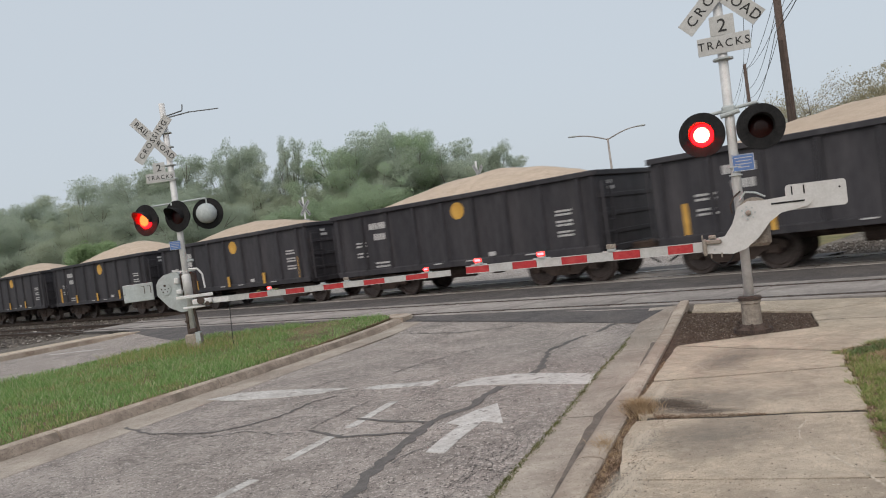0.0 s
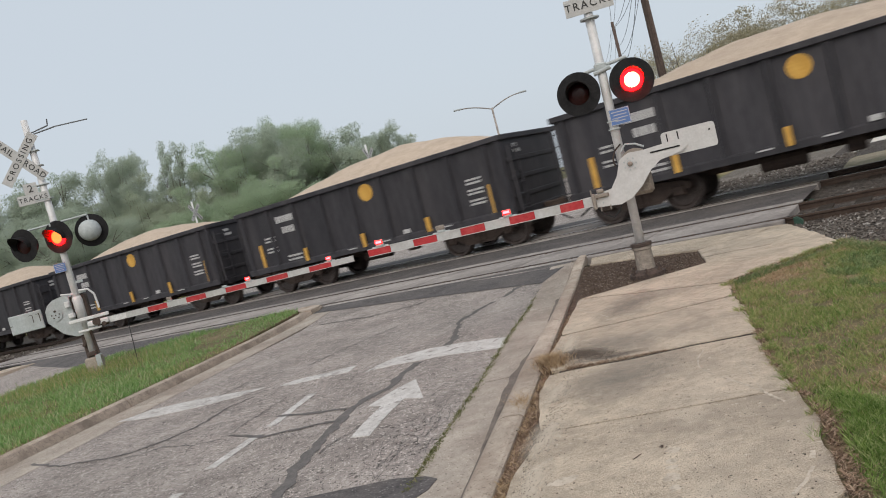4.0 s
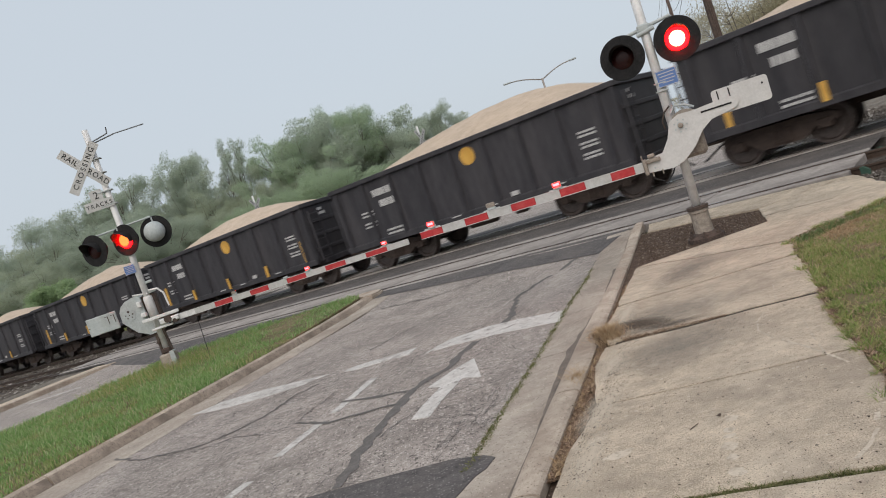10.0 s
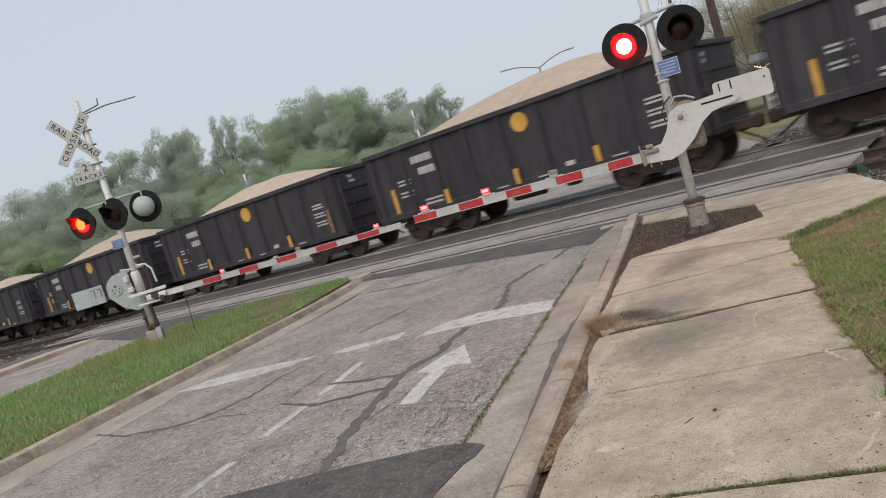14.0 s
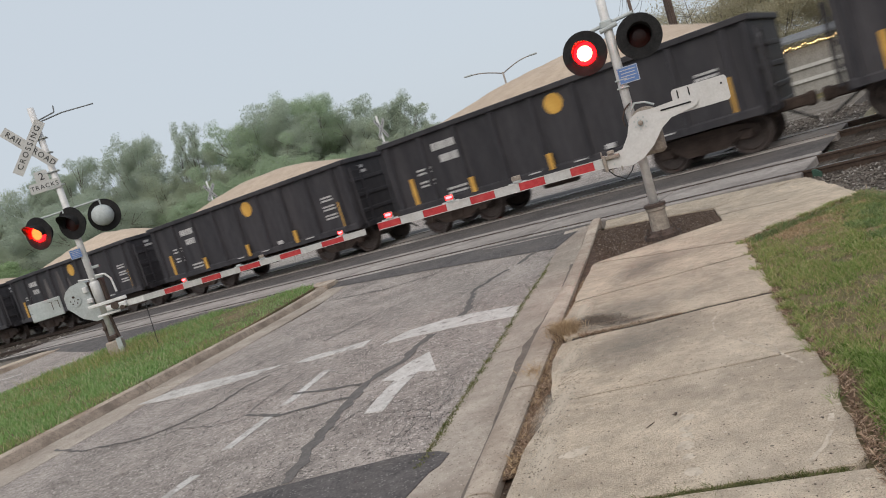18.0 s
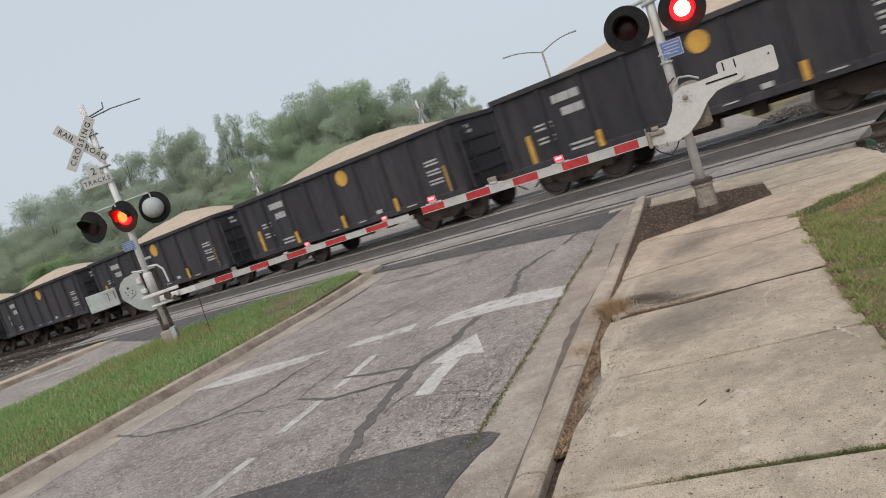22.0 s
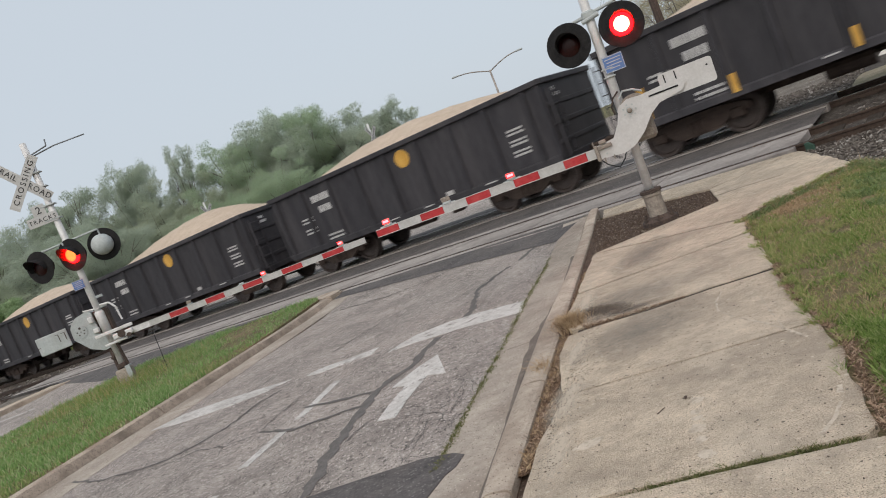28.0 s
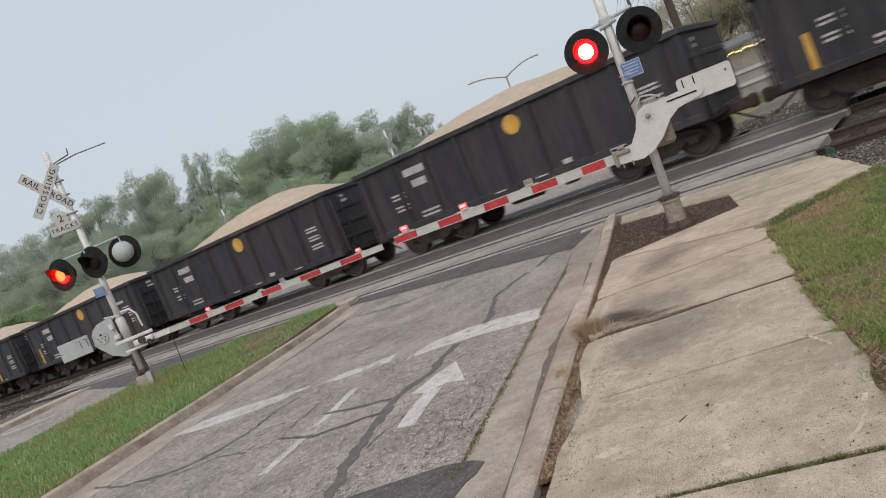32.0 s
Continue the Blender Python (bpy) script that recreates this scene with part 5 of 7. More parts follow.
    solo("gutter_weeds", blades(3600, gutter_weed, 0.055, 0.004, 11, M_MOSS, 1.6), None, "small green weeds in the joint of the gutter", "weeds", kind="stuff")

    def soil_stones(rs):
        x, y = 0, 0
        for _ in range(20):
            x, y = rs.uniform(2.3, 4.7), rs.uniform(8.7, 12.0)
            if inside(x, y, [(2.47, 8.9), (3.42, 11.9), (4.6, 10.1), (4.12, 8.93)]):
                break
        return x, y, 0.114
    solo("soil_clods", rocks(4000, soil_stones, 0.010, 12, M_MULCH), None, "brown clods and chips on the bare earth by the mast", "soil", kind="stuff")

    def far_bank(rs):
        s = rs.uniform(26, 70)
        if s < 26.0:
            return None
        return (*tr(s, rs.uniform(25.5, 34))[:2], -0.08, 1.0)
    solo("trackside_grass", blades(16000, far_bank, 0.35, 0.02, 13, M_BLADE), None, "rough grass beyond the tracks", "grass", kind="stuff")


# ---- the train ----
def rib_mesh():
    bm = bmesh.new()
    profile(bm, [(-0.07, 0), (-0.045, -0.07), (0.045, -0.07), (0.07, 0)], 1.02, 2.74, "Z")
    return mesh_of(bm, M_CARBODY)


def wheel_mesh():
    bm = bmesh.new()
    lathe(bm, [(0.0, -0.06), (0.11, -0.06), (0.13, -0.02), (0.33, -0.035), (0.36, -0.07), (0.42, -0.07), (0.425, 0.05), (0.455, 0.06), (0.455, 0.085), (0.36, 0.085), (0.33, 0.03), (0.1, 0.04), (0, 0.04)], 28, pose(0, 0, 0, -90, 0, 0))
    return mesh_of(bm, M_WHEEL, False)


def bar_lines(bm, x0, x1, zs, h, y, rnd, cut=0.12):
    """Short plain bars in rows, for small lettering."""
    for z in zs:
        x = x0
        while x < x1 - 0.03:
            w = min(rnd.uniform(0.4, 1.4) * cut, x1 - x)
            box(bm, x + w / 2, y, z, w - 0.018, 0.006, h)
            x += w


def heap_mesh(seed, peak, shift):
    """A long heap of crushed stone, steeper to its ends."""
    bm = bmesh.new()
    nx, ny = 44, 14
    grid = []
    for i in range(nx + 1):
        x = -5.05 + 9.25 * i / nx
        row = []
        for j in range(ny + 1):
            y = -1.44 + 2.88 * j / ny
            e = (x + 0.425 - shift) / (4.63 + (shift if x + 0.425 < shift else -shift))
            prof = max(0.0, 1 - abs(e) ** 1.9)
            side = max(0.0, 1 - (abs(y) / 1.5) ** 1.7)
            z = 2.66 + (peak + 0.2) * prof * (0.15 + 0.85 * side) + 0.05 * noise.noise(Vector((x * 1.1 + seed * 7, y * 1.6, seed))) * prof + 0.02 * noise.noise(Vector((x * 5, y * 5, seed)))
            row.append(bm.verts.new((x, y, z)))
        grid.append(row)
    for i in range(nx):
        for j in range(ny):
            bm.faces.new((grid[i][j], grid[i + 1][j], grid[i + 1][j + 1], grid[i][j + 1]))
    return mesh_of(bm, M_LOAD, True)


def build_car(label, yellow, heap, seed):
    """A short black gondola on two trucks, its middle at x = 0, rails at z = RAIL_Z."""
    rnd = random.Random(seed)
    car = thing("gondola_car", label, "freight car", Matrix(), group="cars of the freight train")
    for side in (-1, 1):
        bm = bmesh.new()
        box(bm, -0.425, side * 1.51, 1.88, 9.46, 0.05, 1.8)
        wall = part("side_wall", bm, M_CARBODY, car)
        bm = bmesh.new()
        box(bm, -0.425, side * 1.55, 2.81, 9.58, 0.16, 0.13, bevel=0.015)
        part("top_chord", bm, M_CARBODY, car)
        bm = bmesh.new()
        profile(bm, [(side * 1.48, 0.92), (side * 1.60, 0.92), (side * 1.60, 1.06), (side * 1.56, 1.09), (side * 1.48, 1.09)], -5.15, 4.30, "X")
        part("side_sill", bm, M_CARBODY, car)
        for i in range(10):
            x = -4.95 + 1.1 * i if i < 9 else 4.26
            part("rib", RIB, None, wall, at=pose(x, side * 1.537, 0, 0, 0, 0 if side < 0 else 180))
    for end in (-1, 1):
        ex = -0.425 + end * 4.73
        bm = bmesh.new()
        box(bm, ex, 0, 1.88, 0.05, 3.0, 1.8)
        end_wall = part("end_wall", bm, M_CARBODY, car)
        for z in (1.35, 1.8, 2.25):
            bm = bmesh.new()
            box(bm, ex + end * 0.04, 0, z, 0.035, 2.9, 0.11, bevel=0.012)
            part("end_rib", bm, M_CARBODY, end_wall)
        bm = bmesh.new()
        box(bm, ex + end * 0.03, 0, 2.81, 0.14, 3.1, 0.13, bevel=0.015)
        part("end_chord", bm, M_CARBODY, car)
        bm = bmesh.new()
        box(bm, ex - end * 0.08, 0, 0.95, 0.3, 2.6, 0.16, bevel=0.015)
        part("end_sill", bm, M_CARBODY, car)
        bm = bmesh.new()
        for k in range(6):
            z = 1.1 + 0.28 * k
            tube(bm, (ex + end * 0.17, -1.46, z), (ex + end * 0.17, -1.06, z), 0.012, seg=6)
        for y in (-1.46, -1.06):
            box(bm, ex + end * 0.15, y, 1.8, 0.05, 0.02, 1.6)
        part("end_ladder", bm, M_CARBODY, car, "black steel end ladder")
        bm = bmesh.new()
        box(bm, ex + end * 0.035, -0.85, 2.58, 0.012, 0.22, 0.08)
        part("end_mark", bm, M_STENCIL, car, "plain white bar on the car's end")
        bm = bmesh.new()
        box(bm, ex + end * 0.035, -0.80, 2.44, 0.012, 0.30, 0.08)
        part("end_mark", bm, M_STENCIL, car, "plain white bar on the car's end")
        bm = bmesh.new()
        box(bm, ex + end * 0.2, 0, 0.88, 0.6, 0.22, 0.24, bevel=0.03)
        box(bm, ex + end * 0.57, 0, 0.88, 0.22, 0.3, 0.3, bevel=0.05)
        part("coupler", bm, M_CARIN, car, "rusty knuckle coupler")
        bm = bmesh.new()
        tube(bm, (ex, 0.25, 0.78), (ex + end * 0.6, 0.15, 0.42), 0.025, seg=8)
        part("brake_hose", bm, M_WIRE, car)
    bm = bmesh.new()
    box(bm, -0.425, 0, 1.02, 9.4, 2.95, 0.08)
    box(bm, -0.425, 0, 0.86, 9.3, 0.4, 0.3, bevel=0.02)
    for x in (-1.8, 0, 1.8):
        box(bm, x, 0, 0.93, 0.14, 2.8, 0.14)
    part("underframe", bm, M_CARIN, car, "dark steel underframe")
    bm = bmesh.new()
    tube(bm, (-1.2, -0.7, 0.72), (-0.3, -0.7, 0.72), 0.17, seg=14)
    tube(bm, (-0.2, -0.55, 0.78), (1.4, -0.45, 0.78), 0.03, seg=8)
    box(bm, 0.6, -0.8, 0.74, 0.34, 0.25, 0.3, bevel=0.03)
    part("brake_gear", bm, M_CARIN, car, "brake cylinder and rods under the floor")
    for tx in (-3.72, 2.87):
        bm = bmesh.new()
        box(bm, tx, 0, 0.66, 0.36, 2.0, 0.26, bevel=0.03)
        tube(bm, (tx, 0, 0.75), (tx, 0, 0.95), 0.2, seg=12)
        truck = part("truck", bm, M_CARIN, car, "cast steel truck")
        for side in (-1, 1):
            bm = bmesh.new()
            pr = [(-1.12, 0.62), (-1.12, 0.74), (-0.95, 0.80), (-0.45, 0.86), (0.45, 0.86), (0.95, 0.80), (1.12, 0.74), (1.12, 0.62), (0.72, 0.60), (0.40, 0.40), (-0.40, 0.40), (-0.72, 0.60)]
            profile(bm, [(tx + a, b) for a, b in pr], side * 0.95, side * 1.09)
            box(bm, tx - 0.85, side * 1.06, 0.60, 0.26, 0.16, 0.22, bevel=0.03)
            box(bm, tx + 0.85, side * 1.06, 0.60, 0.26, 0.16, 0.22, bevel=0.03)
            for k in (-0.14, 0.0, 0.14):
                tube(bm, (tx + k, side * 1.11, 0.46), (tx + k, side * 1.11, 0.72), 0.055, seg=8)
            part("side_frame", bm, M_CARIN, truck)
            for ax in (-0.85, 0.85):
                part("wheel", WHEEL, None, truck, at=pose(tx + ax, side * 0.76, RAIL_Z + 0.42, 0, 0, 0 if side < 0 else 180))
        for ax in (-0.85, 0.85):
            bm = bmesh.new()
            tube(bm, (tx + ax, -0.95, RAIL_Z + 0.42), (tx + ax, 0.95, RAIL_Z + 0.42), 0.08, seg=10)
            part("axle", bm, M_WHEEL, truck)
    part("stone_load", heap, None, car, "heaped pale tan crushed limestone")
    # markings on the side that the road sees
    y = -1.541
    bm = bmesh.new()
    lathe(bm, [(0, 0.0), (0.235, 0.0), (0.235, 0.01), (0, 0.01)], 28, pose(0.0, y + 0.004, 2.44, 90, 0, 0))
    part("round_emblem", bm, M_YELLOW, car, "plain faded yellow disc")
    if yellow:
        for x, z0, z1 in ((-4.47, 1.07, 1.78), (3.78, 1.05, 1.80)):
            bm = bmesh.new()
            box(bm, x, y - 0.01, (z0 + z1) / 2, 0.13, 0.02, z1 - z0)
            part("reflective_strip", bm, M_YELLOW, car, "tall yellow reflective strip")
        for x in (-2.64, -0.43, 1.78):
            bm = bmesh.new()
            box(bm, x, y - 0.07, 1.20, 0.13, 0.02, 0.38)
            part("reflective_strip", bm, M_YELLOW, car, "short yellow reflective strip")
    for z in (2.38, 2.05):
        x = -3.56 if z > 2.2 else -3.40
        while x < -2.92:
            part("mark_bar", MARK, None, car, at=pose(x + 0.055, y - 0.004, z, 0, 0, 0))
            x += rnd.choice((0.115, 0.12, 0.13))
    bm = bmesh.new()
    bar_lines(bm, -4.22, -3.74, (1.92, 1.82, 1.60, 1.50), 0.05, y - 0.004, rnd)
    bar_lines(bm, -3.45, -2.80, (1.26, 1.15), 0.055, y - 0.004, rnd)
    bar_lines(bm, 3.12, 3.60, (2.02, 1.93, 1.76, 1.67, 1.50, 1.41), 0.05, y - 0.004, rnd)
    part("data_stencil", bm, M_STENCIL, car, "small rows of white bars", kind="stuff")
    for x, yy, z, w, h in ((1.05, 0.05, 1.16, 0.22, 0.11), (0.3, 0.065, 1.04, 0.3, 0.03), (-0.9, 0.065, 1.04, 0.3, 0.03), (2.3, 0.065, 1.04, 0.34, 0.03)):
        bm = bmesh.new()
        box(bm, x, y - yy, z, w, 0.012, h)
        part("tag_plate", bm, M_STENCIL, car, "small white tag by the sill")
    return car


RIB, WHEEL = rib_mesh(), wheel_mesh()
bm = bmesh.new()
box(bm, 0, 0, 0, 0.095, 0.006, 0.19)
MARK = mesh_of(bm, M_STENCIL)
HEAPS = [heap_mesh(k, p, sh) for k, (p, sh) in enumerate(((0.62, 0.8), (0.55, 0.2), (0.68, 1.2), (0.5, -0.3)))]
CARS = []
PLAIN = (0, 10, 25, 27, 29, 30, 31, 33, 34)       # cars without yellow strips
START = 13.37


def build_train():
    made = {}
    for i in range(-3, 41):
        yellow = i not in PLAIN
        key = (yellow, (i * 7) % 4)
        if key not in made:
            label = ("black steel gondola car with yellow strips, heaped with tan crushed stone" if yellow else "plain black steel gondola car heaped with tan crushed stone")
            made[key] = build_car(label, yellow, HEAPS[key[1]], 40 + key[1])
            car = made[key]
        else:
            car = copy_thing(made[key], Matrix())
        CARS.append((i, car))
        if i == 20:
            # pale runs of dust down three panels
            for x, w, z0, z1 in ((-2.2, 0.20, 1.15, 2.45), (-1.1, 0.22, 1.2, 2.6), (-0.45, 0.14, 1.3, 2.2)):
                bm = bmesh.new()
                prism_pts = [(x - w, z0), (x + w, z0), (x + w * 0.8, z0 + (z1 - z0) * 0.6), (x + w * 0.35, z1), (x - w * 0.45, z1 - 0.03), (x - w * 0.8, z0 + (z1 - z0) * 0.55)]
                profile(bm, prism_pts, -1.5385, -1.53)
                part("dust_streak", bm, M_DUST, car, "pale dusty streak down the black side")


# ---- crossing signals ----
FLIPS = []          # lenses that turn: object, lit in the first phase, its rest pose


def lens_mesh(r, core, share):
    """A disc with a glowing dome on one face and a dark dome on the other."""
    bm = bmesh.new()
    lathe(bm, [(r, 0.0), (r * 0.88, 0.03), (r * share, 0.05), (r * 0.5, 0.06), (r * 0.3, 0.067), (0, 0.07)], 24, pose(0, 0, 0, 90, 0, 0))
    for f in bm.faces:
        c = f.calc_center_median()
        f.material_index = 0 if math.hypot(c.x, c.z) < r * share else 1
    k = len(bm.faces)
    lathe(bm, [(0, -0.044), (r * 0.3, -0.042), (r * 0.55, -0.036), (r * 0.8, -0.022), (r, 0.0)], 24, pose(0, 0, 0, 90, 0, 0))
    bm.faces.ensure_lookup_table()
    for f in list(bm.faces)[k:]:
        f.material_index = 2
    me = bpy.data.meshes.new("lens")
    bmesh.ops.remove_doubles(bm, verts=bm.verts, dist=1e-5)
    bmesh.ops.recalc_face_normals(bm, faces=bm.faces)
    bm.to_mesh(me)
    bm.free()
    for m in (core, M_RED, M_LENS_OFF):
        me.materials.append(m)
    return me


LENS = lens_mesh(0.157, M_HOT, 0.66)
LENS_AMBER = lens_mesh(0.157, M_WARM, 0.72)


def flash_lamp(mast, x, y, z, turn, phase, grey_back=False, big=1.0, amber=False):
    """A flashing lamp with its round black backing; faces local -y."""
    bm = bmesh.new()
    at = pose(0, 0, 0, 90, 0, 0)
    lathe(bm, [(0.160, 0.0), (0.300, 0.0), (0.303, 0.008), (0.300, 0.014), (0.160, 0.012)], 36, at)
    lathe(bm, [(0.150, -0.003), (0.162, -0.006), (0.162, -0.003), (0.150, 0.0)], 36, at)
    lathe(bm, [(0.150, 0.003), (0.162, 0.006), (0.162, 0.003), (0.150, 0.0)], 36, at)
    lathe(bm, [(0.160, 0.006), (0.166, -0.10), (0.166, -0.17), (0.12, -0.20), (0.0, -0.21)], 28, at)
    lamp = part("signal_lamp", bm, M_BLACK, mast, "round black lamp backing", at=pose(x, y, z, 0, 0, turn) @ Matrix.Diagonal((big, big, big, 1)))
    bm = bmesh.new()
    n, rows = 20, []
    for i in range(n + 1):
        a = radians(-20 + 220 * i / n)
        ln = 0.10 + 0.17 * max(0.0, math.sin(a)) 
        rows.append([bm.verts.new((r * math.cos(a), yy, r * math.sin(a))) for r, yy in ((0.162, -0.01), (0.168, -0.01 - ln), (0.162, -0.01 - ln), (0.156, -0.01))])
    for a, b in zip(rows, rows[1:]):
        for j in range(4):
            bm.faces.new((a[j], a[(j + 1) % 4], b[(j + 1) % 4], b[j]))
    part("visor", bm, M_BLACK, lamp, "black hood over the lens")
    if grey_back:
        bm = bmesh.new()
        lathe(bm, [(0.185, -0.015), (0.195, -0.06), (0.19, -0.13), (0.165, -0.20), (0.10, -0.245), (0, -0.26)], 28, at)
        part("lamp_housing", bm, M_GREYBOX, lamp, "grey domed lamp housing", smooth=True)
    lens = part("lens", LENS_AMBER if amber else LENS, None, lamp, "red lens")
    FLIPS.append((lens, phase))
    return lamp


def arm_lamp(parent, x, z, phase, steady=False):
    bm = bmesh.new()
    box(bm, x, 0.0, z + 0.03, 0.11, 0.06, 0.045, bevel=0.01)
    tube(bm, (x - 0.12, 0, z + 0.01), (x + 0.12, 0, z + 0.01), 0.012, seg=6)
    lamp = part("arm_lamp", bm, M_GREYBOX, parent, "small grey lamp bracket")
    if phase is None and not steady:
        return
    bm = bmesh.new()
    box(bm, 0, -0.019, 0, 0.106, 0.008, 0.052, bevel=0.003)
    box(bm, 0, -0.023, 0, 0.086, 0.008, 0.034, bevel=0.003, mat=2)
    box(bm, 0, -0.002, 0, 0.122, 0.036, 0.064, bevel=0.010, mat=1)
    lens = part("lens", bm, [M_DIODE, M_CAST, M_DIODE2], lamp, "small red lens", at=pose(x, -0.02, z + 0.075))
    if not steady:
        FLIPS.append((lens, phase))


def sign_board(parent, name, w, h, x, y, z, roll, text, size, label, material=None, ink=None, spread=1.0):
    """A flat plate in the local x, z plane with its lettering in front."""
    bm = bmesh.new()
    box(bm, 0, 0, 0, w, 0.006, h, bevel=0.002)
    ob = part(name, bm, material or M_WHITE, parent, label, at=pose(x, y, z, 0, roll, 0))
    for t, dx, dz in text:
        part("lettering", words(t, size, ink or M_INK, spread), None, ob, at=pose(dx, -0.0045, dz, 90, 0, 0))
    return ob


def crossbuck(mast, x, y, z, length, ang, wide=0.225):
    k = length * 0.285
    sign_board(mast, "crossbuck_blade", length, wide, x, y, z, ang, [("RAIL", -k, 0), ("ROAD", k, 0)], 0.172, "white blade lettered RAIL ROAD", spread=1.15)
    sign_board(mast, "crossbuck_blade", length, wide, x, y - 0.012, z, -ang, [("CROSSING", 0, 0)], 0.17, "white blade lettered CROSSING", spread=1.36)


def tracks_plate(mast, x, y, z, wide=0.64):
    sign_board(mast, "track_count_plate", wide, 0.215, x, y, z, 0, [("TRACKS", 0, 0)], 0.135, "white plate lettered TRACKS", spread=1.28)
    sign_board(mast, "track_count_plate", 0.28, 0.235, x, y, z + 0.226, 0, [("2", 0, -0.01)], 0.225, "white plate with the figure 2")


def blue_notice(mast, x, y, z, roll=0):
    ob = sign_board(mast, "notice", 0.25, 0.205, x, y, z, roll, [], 0.1, "small blue notice with plain pale lines", M_BLUE)
    bm = bmesh.new()
    for i, w in enumerate((0.20, 0.17, 0.19, 0.13)):
        box(bm, 0, -0.0045, 0.06 - 0.038 * i, w, 0.003, 0.010)
    for x0 in (-0.119, 0.119):
        box(bm, x0, -0.0045, 0, 0.007, 0.003, 0.195)
    for z0 in (-0.096, 0.096):
        box(bm, 0, -0.0045, z0, 0.245, 0.003, 0.007)
    part("pale_print", bm, M_STENCIL, ob, kind="stuff")


def gate_arm(mast, m, ends, height, lamps, way=1):
    """The striped arm, in its own pose under the mast: from its root along x; ends: (where a stripe ends, its sheet)."""
    length = ends[-1][0]
    bm = bmesh.new()
    box(bm, way * length / 2, 0.004, 0, length, 0.018, height * 0.8, bevel=0.003)
    arm = part("gate_arm", bm, M_ALU, mast, "red and white striped gate arm", at=m)
    x0 = 0.0
    for x1, sheet in ends:
        b2 = bmesh.new()
        h = height * (1 - 0.15 * (x1 + 0.1) / length) - 0.004
        box(b2, way * (x0 + x1) / 2, 0, 0, x1 - x0 - 0.002, 0.03, h, bevel=0.004)
        part("stripe", b2, sheet, arm)
        x0 = x1
    bm = bmesh.new()
    tube(bm, (way * 0.1, 0, height / 2 + 0.008), (way * length * 0.97, 0, height / 2 + 0.004), 0.006, seg=6)
    part("lamp_cable", bm, M_WIRE, arm, "black lamp cable")
    for z in (0.5, -0.5):
        bm = bmesh.new()
        h0, h1 = height * z, height * 0.85 * z
        profile(bm, [(0.0, h0 - 0.004), (way * length, h1 - 0.004), (way * length, h1 + 0.004), (0.0, h0 + 0.004)], -0.019, 0.019)
        part("edge_strip", bm, M_PLATE, arm, "pale metal edge of the arm")
    for f, phase, steady in lamps:
        arm_lamp(arm, way * f, height * 0.42, phase, steady)
    return arm


def pole_base(mast, r, z0, z1):
    bm = bmesh.new()
    lathe(bm, [(0.0, z0), (0.19, z0), (0.19, z0 + 0.03), (0.125, z0 + 0.05), (0.115, z0 + 0.12), (0.112, z1 - 0.06), (0.125, z1 - 0.05), (0.125, z1 - 0.02), (0.10, z1), (r, z1 + 0.02), (0, z1 + 0.02)], 16)
    base = part("base", bm, M_CAST, mast, "weathered cast metal mast base")
    bm = bmesh.new()
    lathe(bm, [(0.118, z0), (0.225, z0), (0.225, z0 + 0.055), (0.17, z0 + 0.075), (0.122, z0 + 0.11), (0.118, z0 + 0.11)], 16)
    part("flange", bm, M_CARIN, base, "rusty dark flange")
    bm = bmesh.new()
    lathe(bm, [(0.06, z1 - 0.01), (0.135, z1 - 0.01), (0.135, z1 + 0.028), (0.06, z1 + 0.035)], 16)
    part("clamp_ring", bm, M_CARIN, base, "rusty clamp ring")
    for i in range(6):
        a = radians(30 + 60 * i)
        bm = bmesh.new()
        tube(bm, (0.185 * math.cos(a), 0.185 * math.sin(a), z0), (0.185 * math.cos(a), 0.185 * math.sin(a), z0 + 0.13), 0.016, seg=6)
        tube(bm, (0.185 * math.cos(a), 0.185 * math.sin(a), z0 + 0.06), (0.185 * math.cos(a), 0.185 * math.sin(a), z0 + 0.095), 0.032, seg=6)
        part("bolt", bm, M_CARIN, base)


